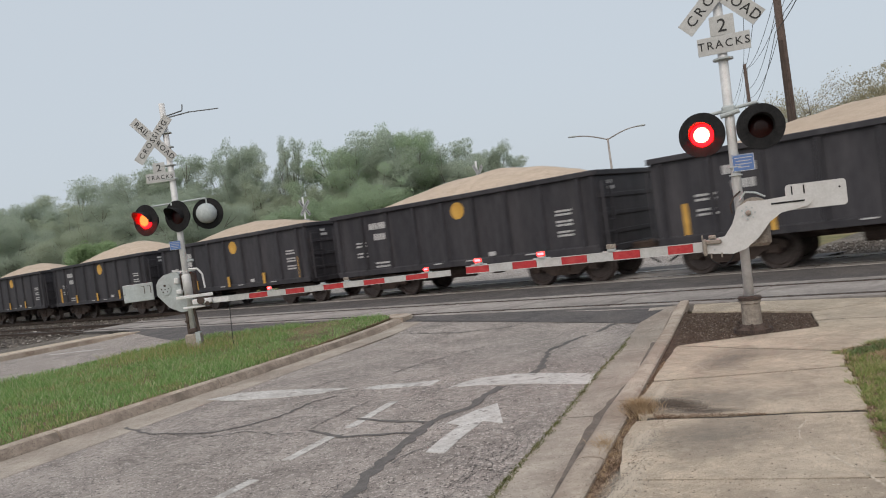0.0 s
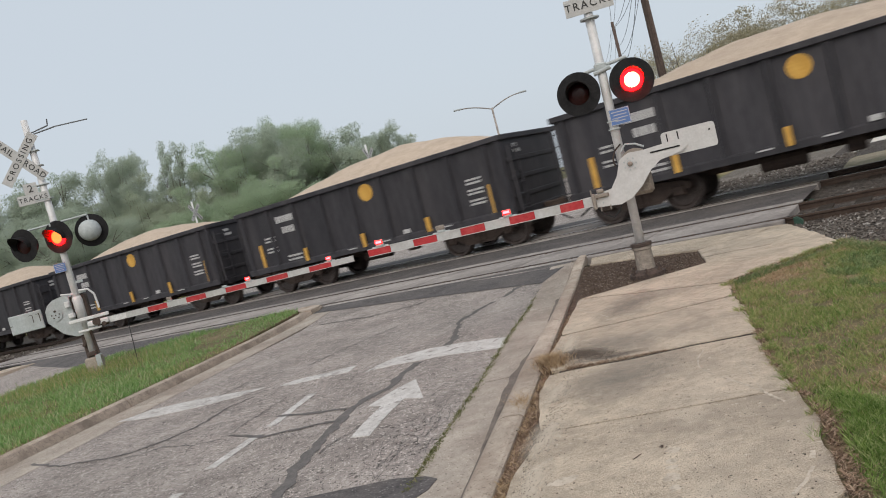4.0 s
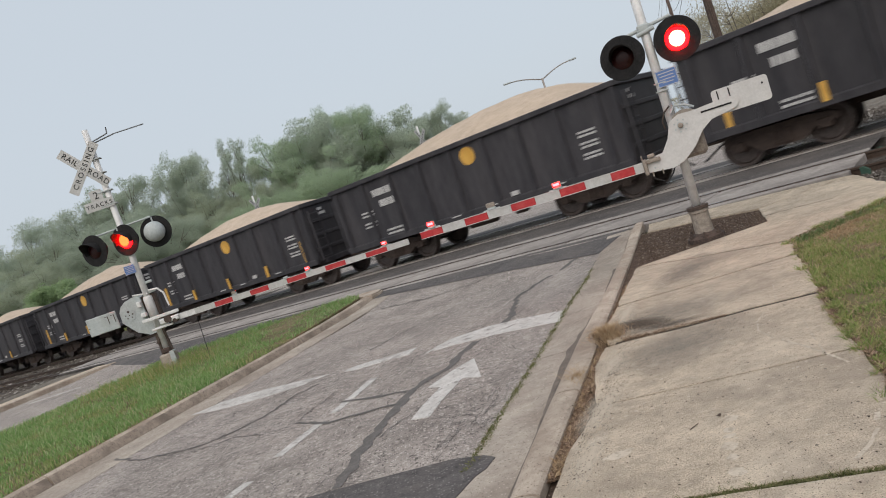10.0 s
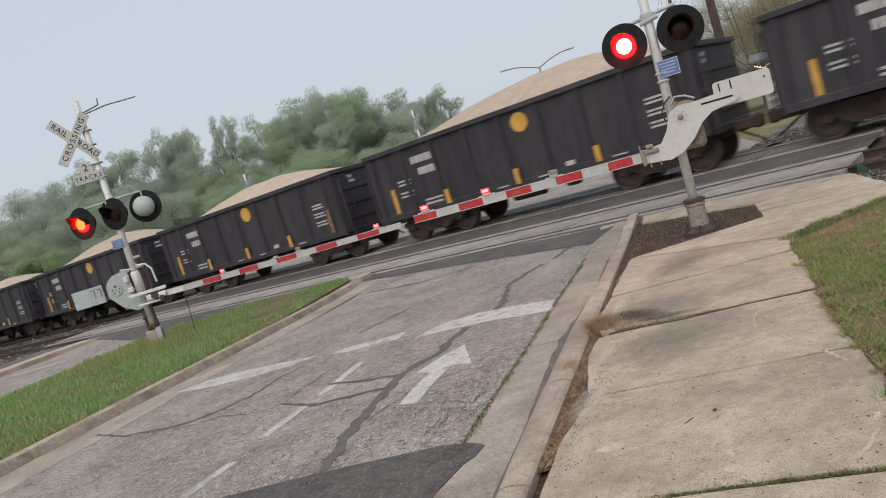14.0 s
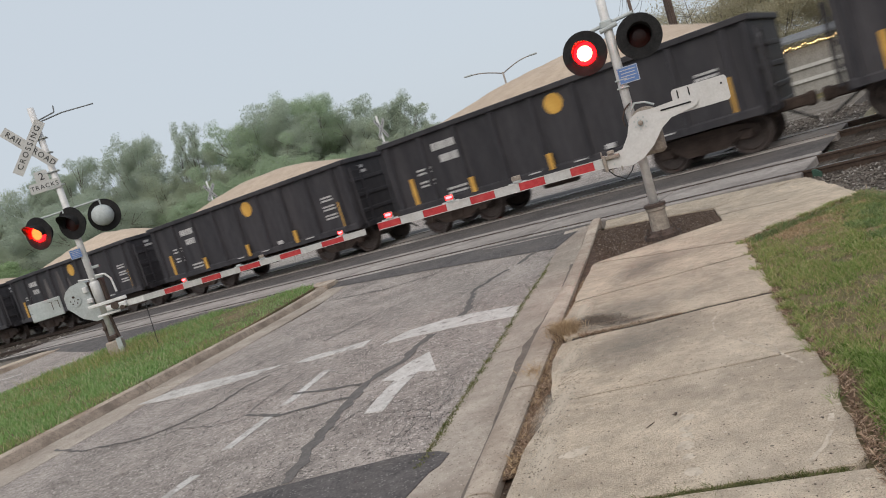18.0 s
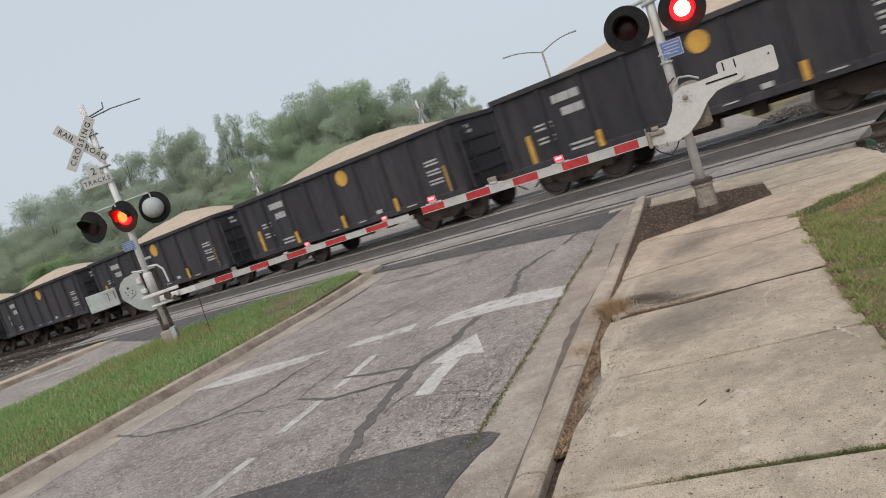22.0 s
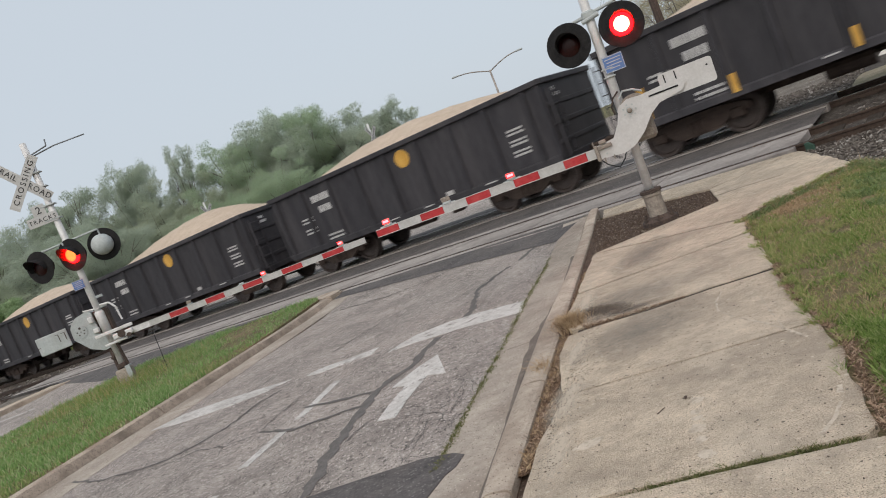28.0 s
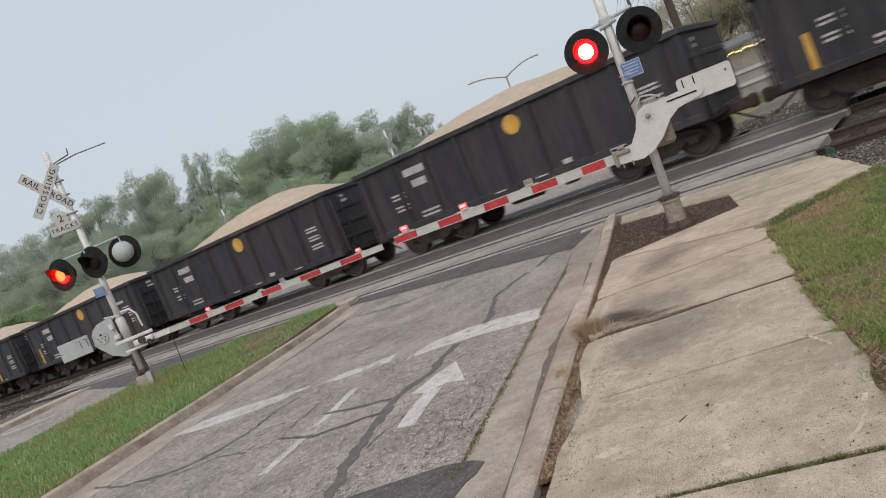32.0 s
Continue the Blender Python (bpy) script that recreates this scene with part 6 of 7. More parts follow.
def build_right_mast():
    rz = -23
    mast = thing("crossing_signal", "grey crossing signal mast with two lamps, crossbuck and short gate arm", "railway signal", pose(3.50, 9.26, 0.09, 0, 1.0, rz), group="crossing signals")
    bm = bmesh.new()
    tube(bm, (0, 0, 0.45), (0, 0, 4.75), 0.058, seg=18)
    part("pole", bm, M_ALU, mast, "galvanised round pole", smooth=True)
    pole_base(mast, 0.06, 0.022, 0.44)
    bm = bmesh.new()
    lathe(bm, [(0.06, 3.36), (0.12, 3.37), (0.12, 3.39), (0.06, 3.40)], 18)
    part("collar", bm, M_GREYBOX, mast)
    crossbuck(mast, 0.03, -0.085, 4.20, 1.20, 45, 0.21)
    tracks_plate(mast, 0.03, -0.075, 3.55, 0.60)
    bm = bmesh.new()
    tube(bm, (-0.33, -0.03, 2.72), (0.33, -0.03, 2.80), 0.022, seg=10)
    tube(bm, (-0.10, -0.06, 2.69), (0.12, -0.06, 2.73), 0.03, seg=10)
    box(bm, 0, 0, 2.76, 0.16, 0.16, 0.10, bevel=0.02)
    for x in (-0.33, 0.33):
        tube(bm, (x, 0.02, 2.52), (x, 0.02, 2.76 + 0.12 * x), 0.02, seg=8)
    part("crossarm", bm, M_GREYBOX, mast, "grey lamp crossarm")
    flash_lamp(mast, -0.335, -0.06, 2.50, -2, 0, big=0.91)
    flash_lamp(mast, 0.335, -0.06, 2.50, 4, 1, big=0.91)
    blue_notice(mast, 0.10, -0.075, 2.10)
    for z in (1.96, 2.06):
        bm = bmesh.new()
        box(bm, 0.0, -0.03, z, 0.15, 0.10, 0.018, bevel=0.004)
        part("sign_bracket", bm, M_GREYBOX, mast, "grey sign strap")
    bm = bmesh.new()
    sweep(bm, [(-0.42, -0.17, 1.03), (-0.36, -0.16, 0.95), (-0.24, -0.12, 0.87), (-0.15, -0.08, 0.95), (-0.07, -0.05, 1.10)], 0.008, 0.008, 6)
    part("lamp_cable", bm, M_WIRE, mast, "slack black cable to the arm")
    bm = bmesh.new()
    sweep(bm, [(-0.09, -0.07, 1.50), (-0.10, -0.09, 1.60), (-0.05, -0.09, 1.70), (0.03, -0.08, 1.76)], 0.010, 0.010, 6)
    part("conduit", bm, M_CARIN, mast, "rusty looped conduit beside the pole")
    bm = bmesh.new()
    sweep(bm, [(0.02, -0.10, 1.66), (0.08, -0.11, 1.74), (0.20, -0.10, 1.72), (0.30, -0.08, 1.66)], 0.013, 0.013, 6)
    part("lifting_eye", bm, M_GREYBOX, mast, "grey looped handle on the mechanism")
    # gate mechanism
    bm = bmesh.new()
    tube(bm, (0.16, -0.10, 1.48), (0.16, 0.22, 1.48), 0.19, seg=28)
    box(bm, 0.14, 0.10, 1.28, 0.36, 0.28, 0.42, bevel=0.04)
    part("gate_mechanism", bm, M_CAST, mast, "round weathered gate mechanism")
    bm = bmesh.new()
    shift = 0.035            # the bracket sits a little to the side of the pole
    plate = [(-0.50, 1.21), (-0.36, 1.225), (-0.23, 1.24), (-0.13, 1.38), (-0.06, 1.57), (0.06, 1.63), (0.24, 1.62), (0.64, 1.648), (0.70, 1.64), (0.745, 1.60), (0.755, 1.565), (0.74, 1.525), (0.70, 1.495), (0.42, 1.45), (0.29, 1.36), (0.15, 1.19), (0.0, 1.07), (-0.15, 1.02), (-0.36, 1.04), (-0.50, 1.05)]
    profile(bm, [(a + shift, b) for a, b in plate], -0.19, -0.165)
    plate_ob = part("gate_bracket", bm, M_PLATE, mast, "curved white metal gate bracket")
    bm = bmesh.new()
    box(bm, 0.50 + shift, -0.192, 1.565, 0.36, 0.006, 0.020)
    part("slot", bm, M_BLACK, plate_ob, "long dark slot")
    bm = bmesh.new()
    lathe(bm, [(0.034, 0.0), (0.034, 0.012), (0.022, 0.026), (0, 0.03)], 14, pose(0.06 + shift, -0.19, 1.49, 90, 0, 0))
    part("pivot_bolt", bm, M_CAST, plate_ob, "domed pivot bolt")
    bm = bmesh.new()
    lathe(bm, [(0.028, 0.0), (0.045, 0.0), (0.045, 0.012), (0.028, 0.012)], 16, pose(0.06 + shift, -0.19, 1.49, 90, 0, 0))
    part("washer", bm, M_GREYBOX, plate_ob, "grey ring round the pivot")
    for x, z in [(0.06 + shift + 0.075 * math.cos(k * 0.9), 1.49 + 0.075 * math.sin(k * 0.9)) for k in range(7)] + [(-0.33, 1.16), (-0.33, 1.09)]:
        bm = bmesh.new()
        tube(bm, (x, -0.20, z), (x, -0.165, z), 0.012, seg=8)
        part("bolt", bm, M_GREYBOX, plate_ob)
    bm = bmesh.new()
    ring = []
    for cx, cz, a0 in ((1.12, 1.725, 0), (0.56, 1.725, 90), (0.56, 1.505, 180), (1.12, 1.505, 270)):
        ring += [(cx + 0.04 * math.cos(radians(a0 + k)), cz + 0.04 * math.sin(radians(a0 + k))) for k in (0, 30, 60, 90)]
    profile(bm, ring, -0.155, -0.105)
    cw = part("counterweight", bm, M_PLATE, mast, "pale flat counterweight plate")
    bm = bmesh.new()
    for x in (0.59, 0.72):
        box(bm, x, -0.159, 1.695, 0.014, 0.008, 0.10)
    tube(bm, (1.09, -0.160, 1.675), (1.09, -0.15, 1.675), 0.012, seg=8)
    part("slot", bm, M_BLACK, cw, "dark slots")
    bm = bmesh.new()
    box(bm, -0.435, -0.20, 1.125, 0.045, 0.10, 0.20, bevel=0.01)
    box(bm, -0.33, -0.20, 1.185, 0.18, 0.06, 0.05, bevel=0.01)
    box(bm, -0.34, -0.21, 1.245, 0.09, 0.04, 0.05, bevel=0.012)
    tube(bm, (-0.455, -0.21, 1.20), (-0.455, -0.21, 1.28), 0.010, seg=8)
    part("arm_clamp", bm, M_CAST, mast, "bolted arm clamp")
    for x in (-0.37, -0.25):
        bm = bmesh.new()
        tube(bm, (x, -0.205, 0.99), (x, -0.205, 1.05), 0.009, seg=8)
        part("clamp_bolt", bm, M_CAST, mast)
    ends = [(0.115, M_ARMWHITE)] + [(0.416 + 0.3395 * k, M_ARMWHITE if k % 2 else M_REDSH) for k in range(9)]
    gate_arm(mast, pose(-0.46, -0.20, 1.135), ends, 0.115, [(1.106, 1, False), (2.036, 0, False), (2.934, 0, True)], -1)
    return mast


def build_left_mast():
    rz = 3
    mast = thing("crossing_signal", "tall grey signal mast with three lamps, crossbuck and long gate arm", "railway signal", pose(-6.2, 17.6, 0.0, 0, 0, rz), group="crossing signals")
    bm = bmesh.new()
    tube(bm, (0, 0, 0.20), (0, 0, 5.74), 0.075, 0.07, seg=18)
    part("pole", bm, M_ALU, mast, "galvanised round pole", smooth=True)
    bm = bmesh.new()
    box(bm, -0.02, 0.02, 0.10, 0.34, 0.34, 0.50, bevel=0.03)
    block = part("base", bm, M_GUTTER, mast, "stained concrete foundation block")
    bm = bmesh.new()
    box(bm, 0.12, -0.162, 0.18, 0.11, 0.02, 0.42, bevel=0.006)
    box(bm, 0.12, -0.08, 0.37, 0.11, 0.18, 0.03, bevel=0.006)
    part("strap", bm, M_GREYBOX, block, "grey steel strap over the block")
    bm = bmesh.new()
    tube(bm, (-0.1, 0.05, 0.33), (-0.1, 0.05, 0.92), 0.06, seg=10)
    box(bm, 0.0, -0.03, 0.42, 0.2, 0.2, 0.12, bevel=0.03)
    tube(bm, (-0.14, 0.0, 0.62), (0.02, 0.0, 0.82), 0.05, seg=10)
    tube(bm, (0.12, -0.02, 0.4), (0.08, -0.02, 0.95), 0.035, seg=8)
    part("conduit", bm, M_CARIN, mast, "dark cable conduits")
    crossbuck(mast, -0.27, -0.10, 4.92, 1.26, 50)
    tracks_plate(mast, -0.24, -0.09, 4.04)
    for z in (5.05, 4.72, 4.30, 3.98):
        bm = bmesh.new()
        box(bm, -0.04, -0.02, z, 0.34, 0.16, 0.03, bevel=0.006)
        part("sign_bracket", bm, M_GREYBOX, mast, "grey sign bracket")
    bm = bmesh.new()
    tube(bm, (-0.66, -0.02, 3.40), (0.70, -0.02, 3.44), 0.022, seg=10)
    box(bm, 0, 0, 3.40, 0.2, 0.2, 0.1, bevel=0.02)
    for x in (-0.66, 0.70):
        tube(bm, (x, 0.02, 3.12), (x, 0.0, 3.43), 0.02, seg=8)
    part("crossarm", bm, M_GREYBOX, mast, "grey lamp crossarm")
    flash_lamp(mast, -0.70, -0.08, 3.10, -26, 0, big=1.2, amber=True)
    flash_lamp(mast, 0.04, -0.13, 3.10, -26, 1, big=1.2, amber=True)
    flash_lamp(mast, 0.70, 0.0, 3.08, 176, 0, True, big=1.2, amber=True)
    blue_notice(mast, -0.12, -0.10, 2.44)
    for z in (1.82, 2.05):
        bm = bmesh.new()
        box(bm, 0.14, 0.0, z, 0.16, 0.05, 0.06, bevel=0.01)
        part("pole_step", bm, M_GREYBOX, mast)
    for bend in (((0.05, 0, 5.44), (0.45, -0.03, 5.52), (0.47, -0.03, 5.66)), ((0.05, 0, 5.40), (0.6, -0.02, 5.47), (1.28, -0.02, 5.47))):
        bm = bmesh.new()
        tube(bm, bend[0], bend[1], 0.016, seg=8)
        tube(bm, bend[1], bend[2], 0.014, seg=8)
        part("antenna_rod", bm, M_ROOF, mast, "thin bent metal rod at the mast top")
    # mechanism box
    bm = bmesh.new()
    pr = [(-0.71, 1.34), (-0.70, 1.58), (-0.63, 1.70), (-0.50, 1.79), (-0.24, 1.84), (-0.16, 1.78), (-0.13, 1.20), (0.16, 1.14), (0.18, 0.98), (0.06, 0.90), (-0.20, 0.88), (-0.46, 1.02)]
    profile(bm, pr, -0.04, 0.28)
    part("gate_mechanism", bm, M_GREYBOX, mast, "pale grey cast gate mechanism box")
    for x, z, r in ((-0.50, 1.545, 0.026), (-0.58, 1.47, 0.015), (-0.42, 1.47, 0.015), (-0.55, 1.40, 0.015), (-0.45, 1.40, 0.015), (-0.50, 1.46, 0.012)):
        bm = bmesh.new()
        tube(bm, (x, -0.075, z), (x, -0.03, z), r, seg=8)
        part("bolt", bm, M_CARIN, mast, "dark cover bolt")
    bm = bmesh.new()
    lathe(bm, [(0, 0.0), (0.13, 0.0), (0.135, 0.008), (0.135, 0.02), (0, 0.02)], 24, pose(-0.50, -0.04, 1.46, 90, 0, 0))
    part("cover_disc", bm, M_GREYBOX, mast, "round bolted cover")
    # solid block in the open side; the cavity's shade is put into its colour
    bm = bmesh.new()
    box(bm, 0.0, 0.12, 1.45, 0.34, 0.22, 0.66, bevel=0.03)
    part("inner_housing", bm, M_CARIN, mast, "dark block standing in for the shaded recess behind the pole")
    bm = bmesh.new()
    lathe(bm, [(0.074, 1.24), (0.105, 1.25), (0.105, 1.70), (0.09, 1.74), (0.074, 1.745)], 18)
    part("sleeve", bm, M_ALU, mast, "pale sleeve clamped round the pole", smooth=True)
    bm = bmesh.new()
    box(bm, -0.20, -0.10, 1.62, 0.10, 0.12, 0.14, bevel=0.02)
    part("junction_box", bm, M_ALU, mast, "small metal box on the mechanism")
    bm = bmesh.new()
    box(bm, -0.17, -0.10, 1.36, 0.13, 0.12, 0.11, bevel=0.02)
    part("junction_box", bm, M_ALU, mast, "small metal box on the mechanism")
    bm = bmesh.new()
    tube(bm, (-0.30, -0.02, 1.86), (0.05, -0.06, 1.80), 0.018, seg=8)
    part("lifting_rod", bm, M_ALU, mast, "short metal rod over the mechanism")
    bm = bmesh.new()
    pts = [(0.10, -0.1, 1.86), (0.30, -0.1, 1.84), (0.40, -0.1, 1.70), (0.42, -0.1, 1.38)]
    for a, b in zip(pts, pts[1:]):
        tube(bm, a, b, 0.022, seg=8)
    part("cable_conduit", bm, M_ALU, mast, "bent metal conduit")
    bm = bmesh.new()
    box(bm, -1.09, -0.12, 1.47, 0.68, 0.05, 0.41, bevel=0.012)
    cw = part("counterweight", bm, M_GREYBOX, mast, "grey flat counterweight plate")
    bm = bmesh.new()
    for x in (-0.93, -0.79):
        box(bm, x - 0.01, -0.149, 1.51, 0.014, 0.008, 0.17)
        box(bm, x - 0.045, -0.149, 1.60, 0.085, 0.008, 0.010)
    box(bm, -1.40, -0.149, 1.46, 0.05, 0.008, 0.012)
    part("slot", bm, M_CARIN, cw, "dark slots")
    bm = bmesh.new()
    box(bm, 0.20, -0.26, 1.22, 0.84, 0.04, 0.075, bevel=0.01)
    box(bm, 0.36, -0.20, 1.08, 0.44, 0.22, 0.12, bevel=0.02)
    box(bm, 0.16, -0.26, 0.97, 0.5, 0.05, 0.05, bevel=0.01)
    part("arm_head", bm, M_ALU, mast, "bolted metal arm head")
    bm = bmesh.new()
    tube(bm, (0.34, -0.33, 1.10), (0.34, -0.10, 1.10), 0.085, seg=14)
    tube(bm, (0.48, -0.32, 1.02), (0.48, -0.10, 1.02), 0.05, seg=12)
    box(bm, 0.40, -0.18, 1.16, 0.26, 0.16, 0.05, bevel=0.01)
    part("gear", bm, M_CARIN, mast, "dark greasy gear of the arm drive")
    d = math.degrees(math.atan2(15.0 - 17.55, -0.08 + 5.62)) - rz
    ends = [(0.50, M_ALU), (1.094, M_ARMWHITE)] + [(1.604 + 0.5 * k, M_ARMWHITE if k % 2 else M_REDSH) for k in range(10)]
    gate_arm(mast, pose(0.56, -0.20, 1.07, 0, 0, d), ends, 0.125, [(1.696, 0, False), (3.094, None, False), (3.695, 1, False), (5.589, 0, True)])
    # slack wire that stands in the grass
    bm = bmesh.new()
    tube(bm, (0.95, -0.4, 0.0), (1.0, -0.45, 0.95), 0.008, seg=6)
    part("wire", bm, M_WIRE, mast)
    mast.matrix_world = pose(-5.58, 15.84, 0.177, 0, 0, rz) @ Matrix.Diagonal((0.9, 0.9, 0.9, 1))
    return mast


def build_far_mast(x, y, z, ang, label):
    mast = thing("crossing_signal", label, "railway signal", pose(x, y, -0.09, 0, 0, ang), group="crossing signals")
    bm = bmesh.new()
    tube(bm, (0, 0, 0), (0, 0, z + 0.75), 0.06, seg=12)
    part("pole", bm, M_ALU, mast, smooth=True)
    crossbuck(mast, 0, -0.09, z, 1.32, 50)
    sign_board(mast, "track_count_plate", 0.6, 0.21, 0, -0.08, z - 0.85, 0, [], 0.1, "small white plate")
    bm = bmesh.new()
    for xx in (-0.38, 0.38):
        lathe(bm, [(0, 0), (0.28, 0), (0.28, 0.02), (0.16, 0.05), (0.1, 0.2), (0, 0.22)], 20, pose(xx, 0.0, z - 1.5, -90, 0, 0))
    tube(bm, (-0.38, 0, z - 1.35), (0.38, 0, z - 1.35), 0.025, seg=8)
    part("lamp_pair", bm, M_BLACK, mast, "two dark lamps seen from behind")


# ---- lamps, poles, wires, buildings ----
def build_street_lamp():
    lamp = thing("street_lamp", "tall grey street lamp with two curved arms", "street lamp", pose(12.6, 55, -0.09, 0, 0, 0))
    bm = bmesh.new()
    tube(bm, (0, 0, 0), (0, 0, 7.3), 0.11, 0.07, seg=12)
    part("pole", bm, M_PANEL, lamp, smooth=True)
    for sx, ex, ez in ((-1, -2.3, 7.72), (1, 2.3, 7.86)):
        bm = bmesh.new()
        sweep(bm, [(ex * f, 0, 7.2 + (ez - 7.2) * math.sin(f * math.pi / 2)) for f in [k / 10 for k in range(11)]], 0.045, 0.04)
        arm = part("arm", bm, M_PANEL, lamp)
        bm = bmesh.new()
        box(bm, ex + sx * 0.22, 0, ez + 0.02, 0.6, 0.24, 0.12, bevel=0.04)
        part("lamp_head", bm, M_GREYBOX, arm, "flat grey lamp head")


def build_poles():
    tops = []
    for x, y, h, r, label in ((14.15, 30.0, 11.5, 0.19, "dark wooden utility pole with conduit"), (25.2, 60.0, 12.1, 0.17, "distant bare wooden utility pole")):
        pole = thing("utility_pole", label, "utility pole", pose(x, y, -0.09), group="utility poles")
        bm = bmesh.new()
        tube(bm, (0, 0, 0), (0, 0, h), r, r * 0.72, seg=14)
        part("shaft", bm, M_POLE, pole, smooth=True)
        if y < 40:
            bm = bmesh.new()
            box(bm, 0, 0, h - 0.6, 2.4, 0.1, 0.12, m=pose(0, 0, 0, 0, 0, -20), bevel=0.01)
            part("crossarm", bm, M_POLE, pole)
        for k in (-1.1, -0.5, 0.5, 1.1) if y < 40 else ():
            bm = bmesh.new()
            lathe(bm, [(0.0, 0.0), (0.04, 0.0), (0.06, 0.05), (0.035, 0.1), (0.05, 0.14), (0, 0.17)], 10)
            a = radians(-20)
            part("insulator", bm, M_GREYBOX, pole, at=pose(k * math.cos(a), k * math.sin(a), h - 0.53))
        if y < 40:
            bm = bmesh.new()
            box(bm, -0.14, -0.17, 5.1, 0.16, 0.1, 5.2, bevel=0.02)
            part("conduit", bm, M_CARIN, pole, "dark conduit strapped to the pole")
        tops.append(Vector((x, y, h - 0.5)))
    a, b = tops
    rnd = random.Random(2)
    d0 = b - a
    for k, dz in ((-1.1, 0), (-0.5, 0), (0.5, 0), (1.1, 0), (0.1, -1.6), (0.2, -2.3), (-0.2, -3.0)):
        cu = bmesh.new()
        off = Vector((k * 0.94, -k * 0.34, dz))
        narrow = Vector((k * -0.8, k * 0.29, 0))          # the wires close up at the bare pole
        for p0, p1 in ((a - d0 * 0.9 + Vector((0, 0, 0.4)), a), (a, b + narrow), (b + narrow, b + d0)):
            n, prev = 14, None
            for i in range(n + 1):
                f = i / n
                p = p0.lerp(p1, f) + off + Vector((0, 0, -3.2 * f * (1 - f)))
                if prev is not None:
                    tube(cu, prev, p, 0.014, seg=5, caps=False)
                prev = p
        solo("overhead_wire", cu, M_WIRE, "thin black overhead wire on the utility poles", "wire", group="overhead wires")


def build_house():
    house = thing("house", "low pale house with a grey gabled roof behind trees", "house", pose(40.0, 47.0, -0.09, 0, 0, -30))
    bm = bmesh.new()
    box(bm, 0, 0, 2.2, 12, 7, 4.4)
    wall = part("wall", bm, M_WALL, house)
    bm = bmesh.new()
    profile(bm, [(-4.0, 4.2), (0, 7.2), (4.0, 4.2), (4.0, 4.4), (0, 7.45), (-4.0, 4.4)], -6.4, 6.4, "X")
    part("roof", bm, M_ROOF, house, "grey shingle roof")
    for x in (-4, -1.2, 1.6, 4.4):
        bm = bmesh.new()
        box(bm, x, -3.52, 2.2, 1.1, 0.06, 1.3)
        part("window", bm, M_BLACK, house)
    # low shop front with a string of bulbs under its eaves, across the far street
    shop = thing("pavilion", "low grey shed with a string of warm bulbs under its eaves", "shed", pose(20.5, 33.5, -0.09, 0, 0, -28))
    bm = bmesh.new()
    box(bm, 0, 1.2, 1.1, 6.0, 2.2, 2.2)
    part("wall", bm, M_WALL, shop)
    bm = bmesh.new()
    profile(bm, [(-0.5, 2.55), (2.6, 2.9), (2.6, 3.0), (-0.5, 2.65)], -3.3, 3.3, "X")
    part("roof", bm, M_ROOF, shop)
    for z in (0.75, 1.35):
        bm = bmesh.new()
        box(bm, 0, 0.05, z, 5.8, 0.06, 0.16)
        part("rail_board", bm, M_WHITE, shop, "pale horizontal board")
    bm = bmesh.new()
    rnd = random.Random(6)
    for i in range(60):
        x = -3.1 + 6.2 * i / 59
        bmesh.ops.create_icosphere(bm, subdivisions=1, radius=0.022, matrix=Matrix.Translation((x, -0.48, 2.36 - 0.09 * abs(math.sin(i * 0.5)) + rnd.uniform(-0.04, 0.04))))
    part("string_lights", bm, M_BULB, shop, "string of small warm bulbs", kind="stuff")


def build_marker():
    m = thing("marker_post", "orange warning marker post on a dark stake in the verge", "marker post", pose(4.57, 5.09, 0.08, 0, 0, -40))
    bm = bmesh.new()
    box(bm, 0.01, 0.03, 0.38, 0.09, 0.03, 0.86, bevel=0.005)
    part("stake", bm, M_CARIN, m)
    bm = bmesh.new()
    box(bm, 0, 0, 0.535, 0.12, 0.02, 0.41, bevel=0.006)
    plate = part("plate", bm, M_ORANGE, m, "orange plate lettered WARNING")
    for i, ch in enumerate("WARNING"):
        part("lettering", words(ch, 0.058, M_INK), None, plate, at=pose(0, -0.013, 0.70 - 0.054 * i, 90, 0, 0))


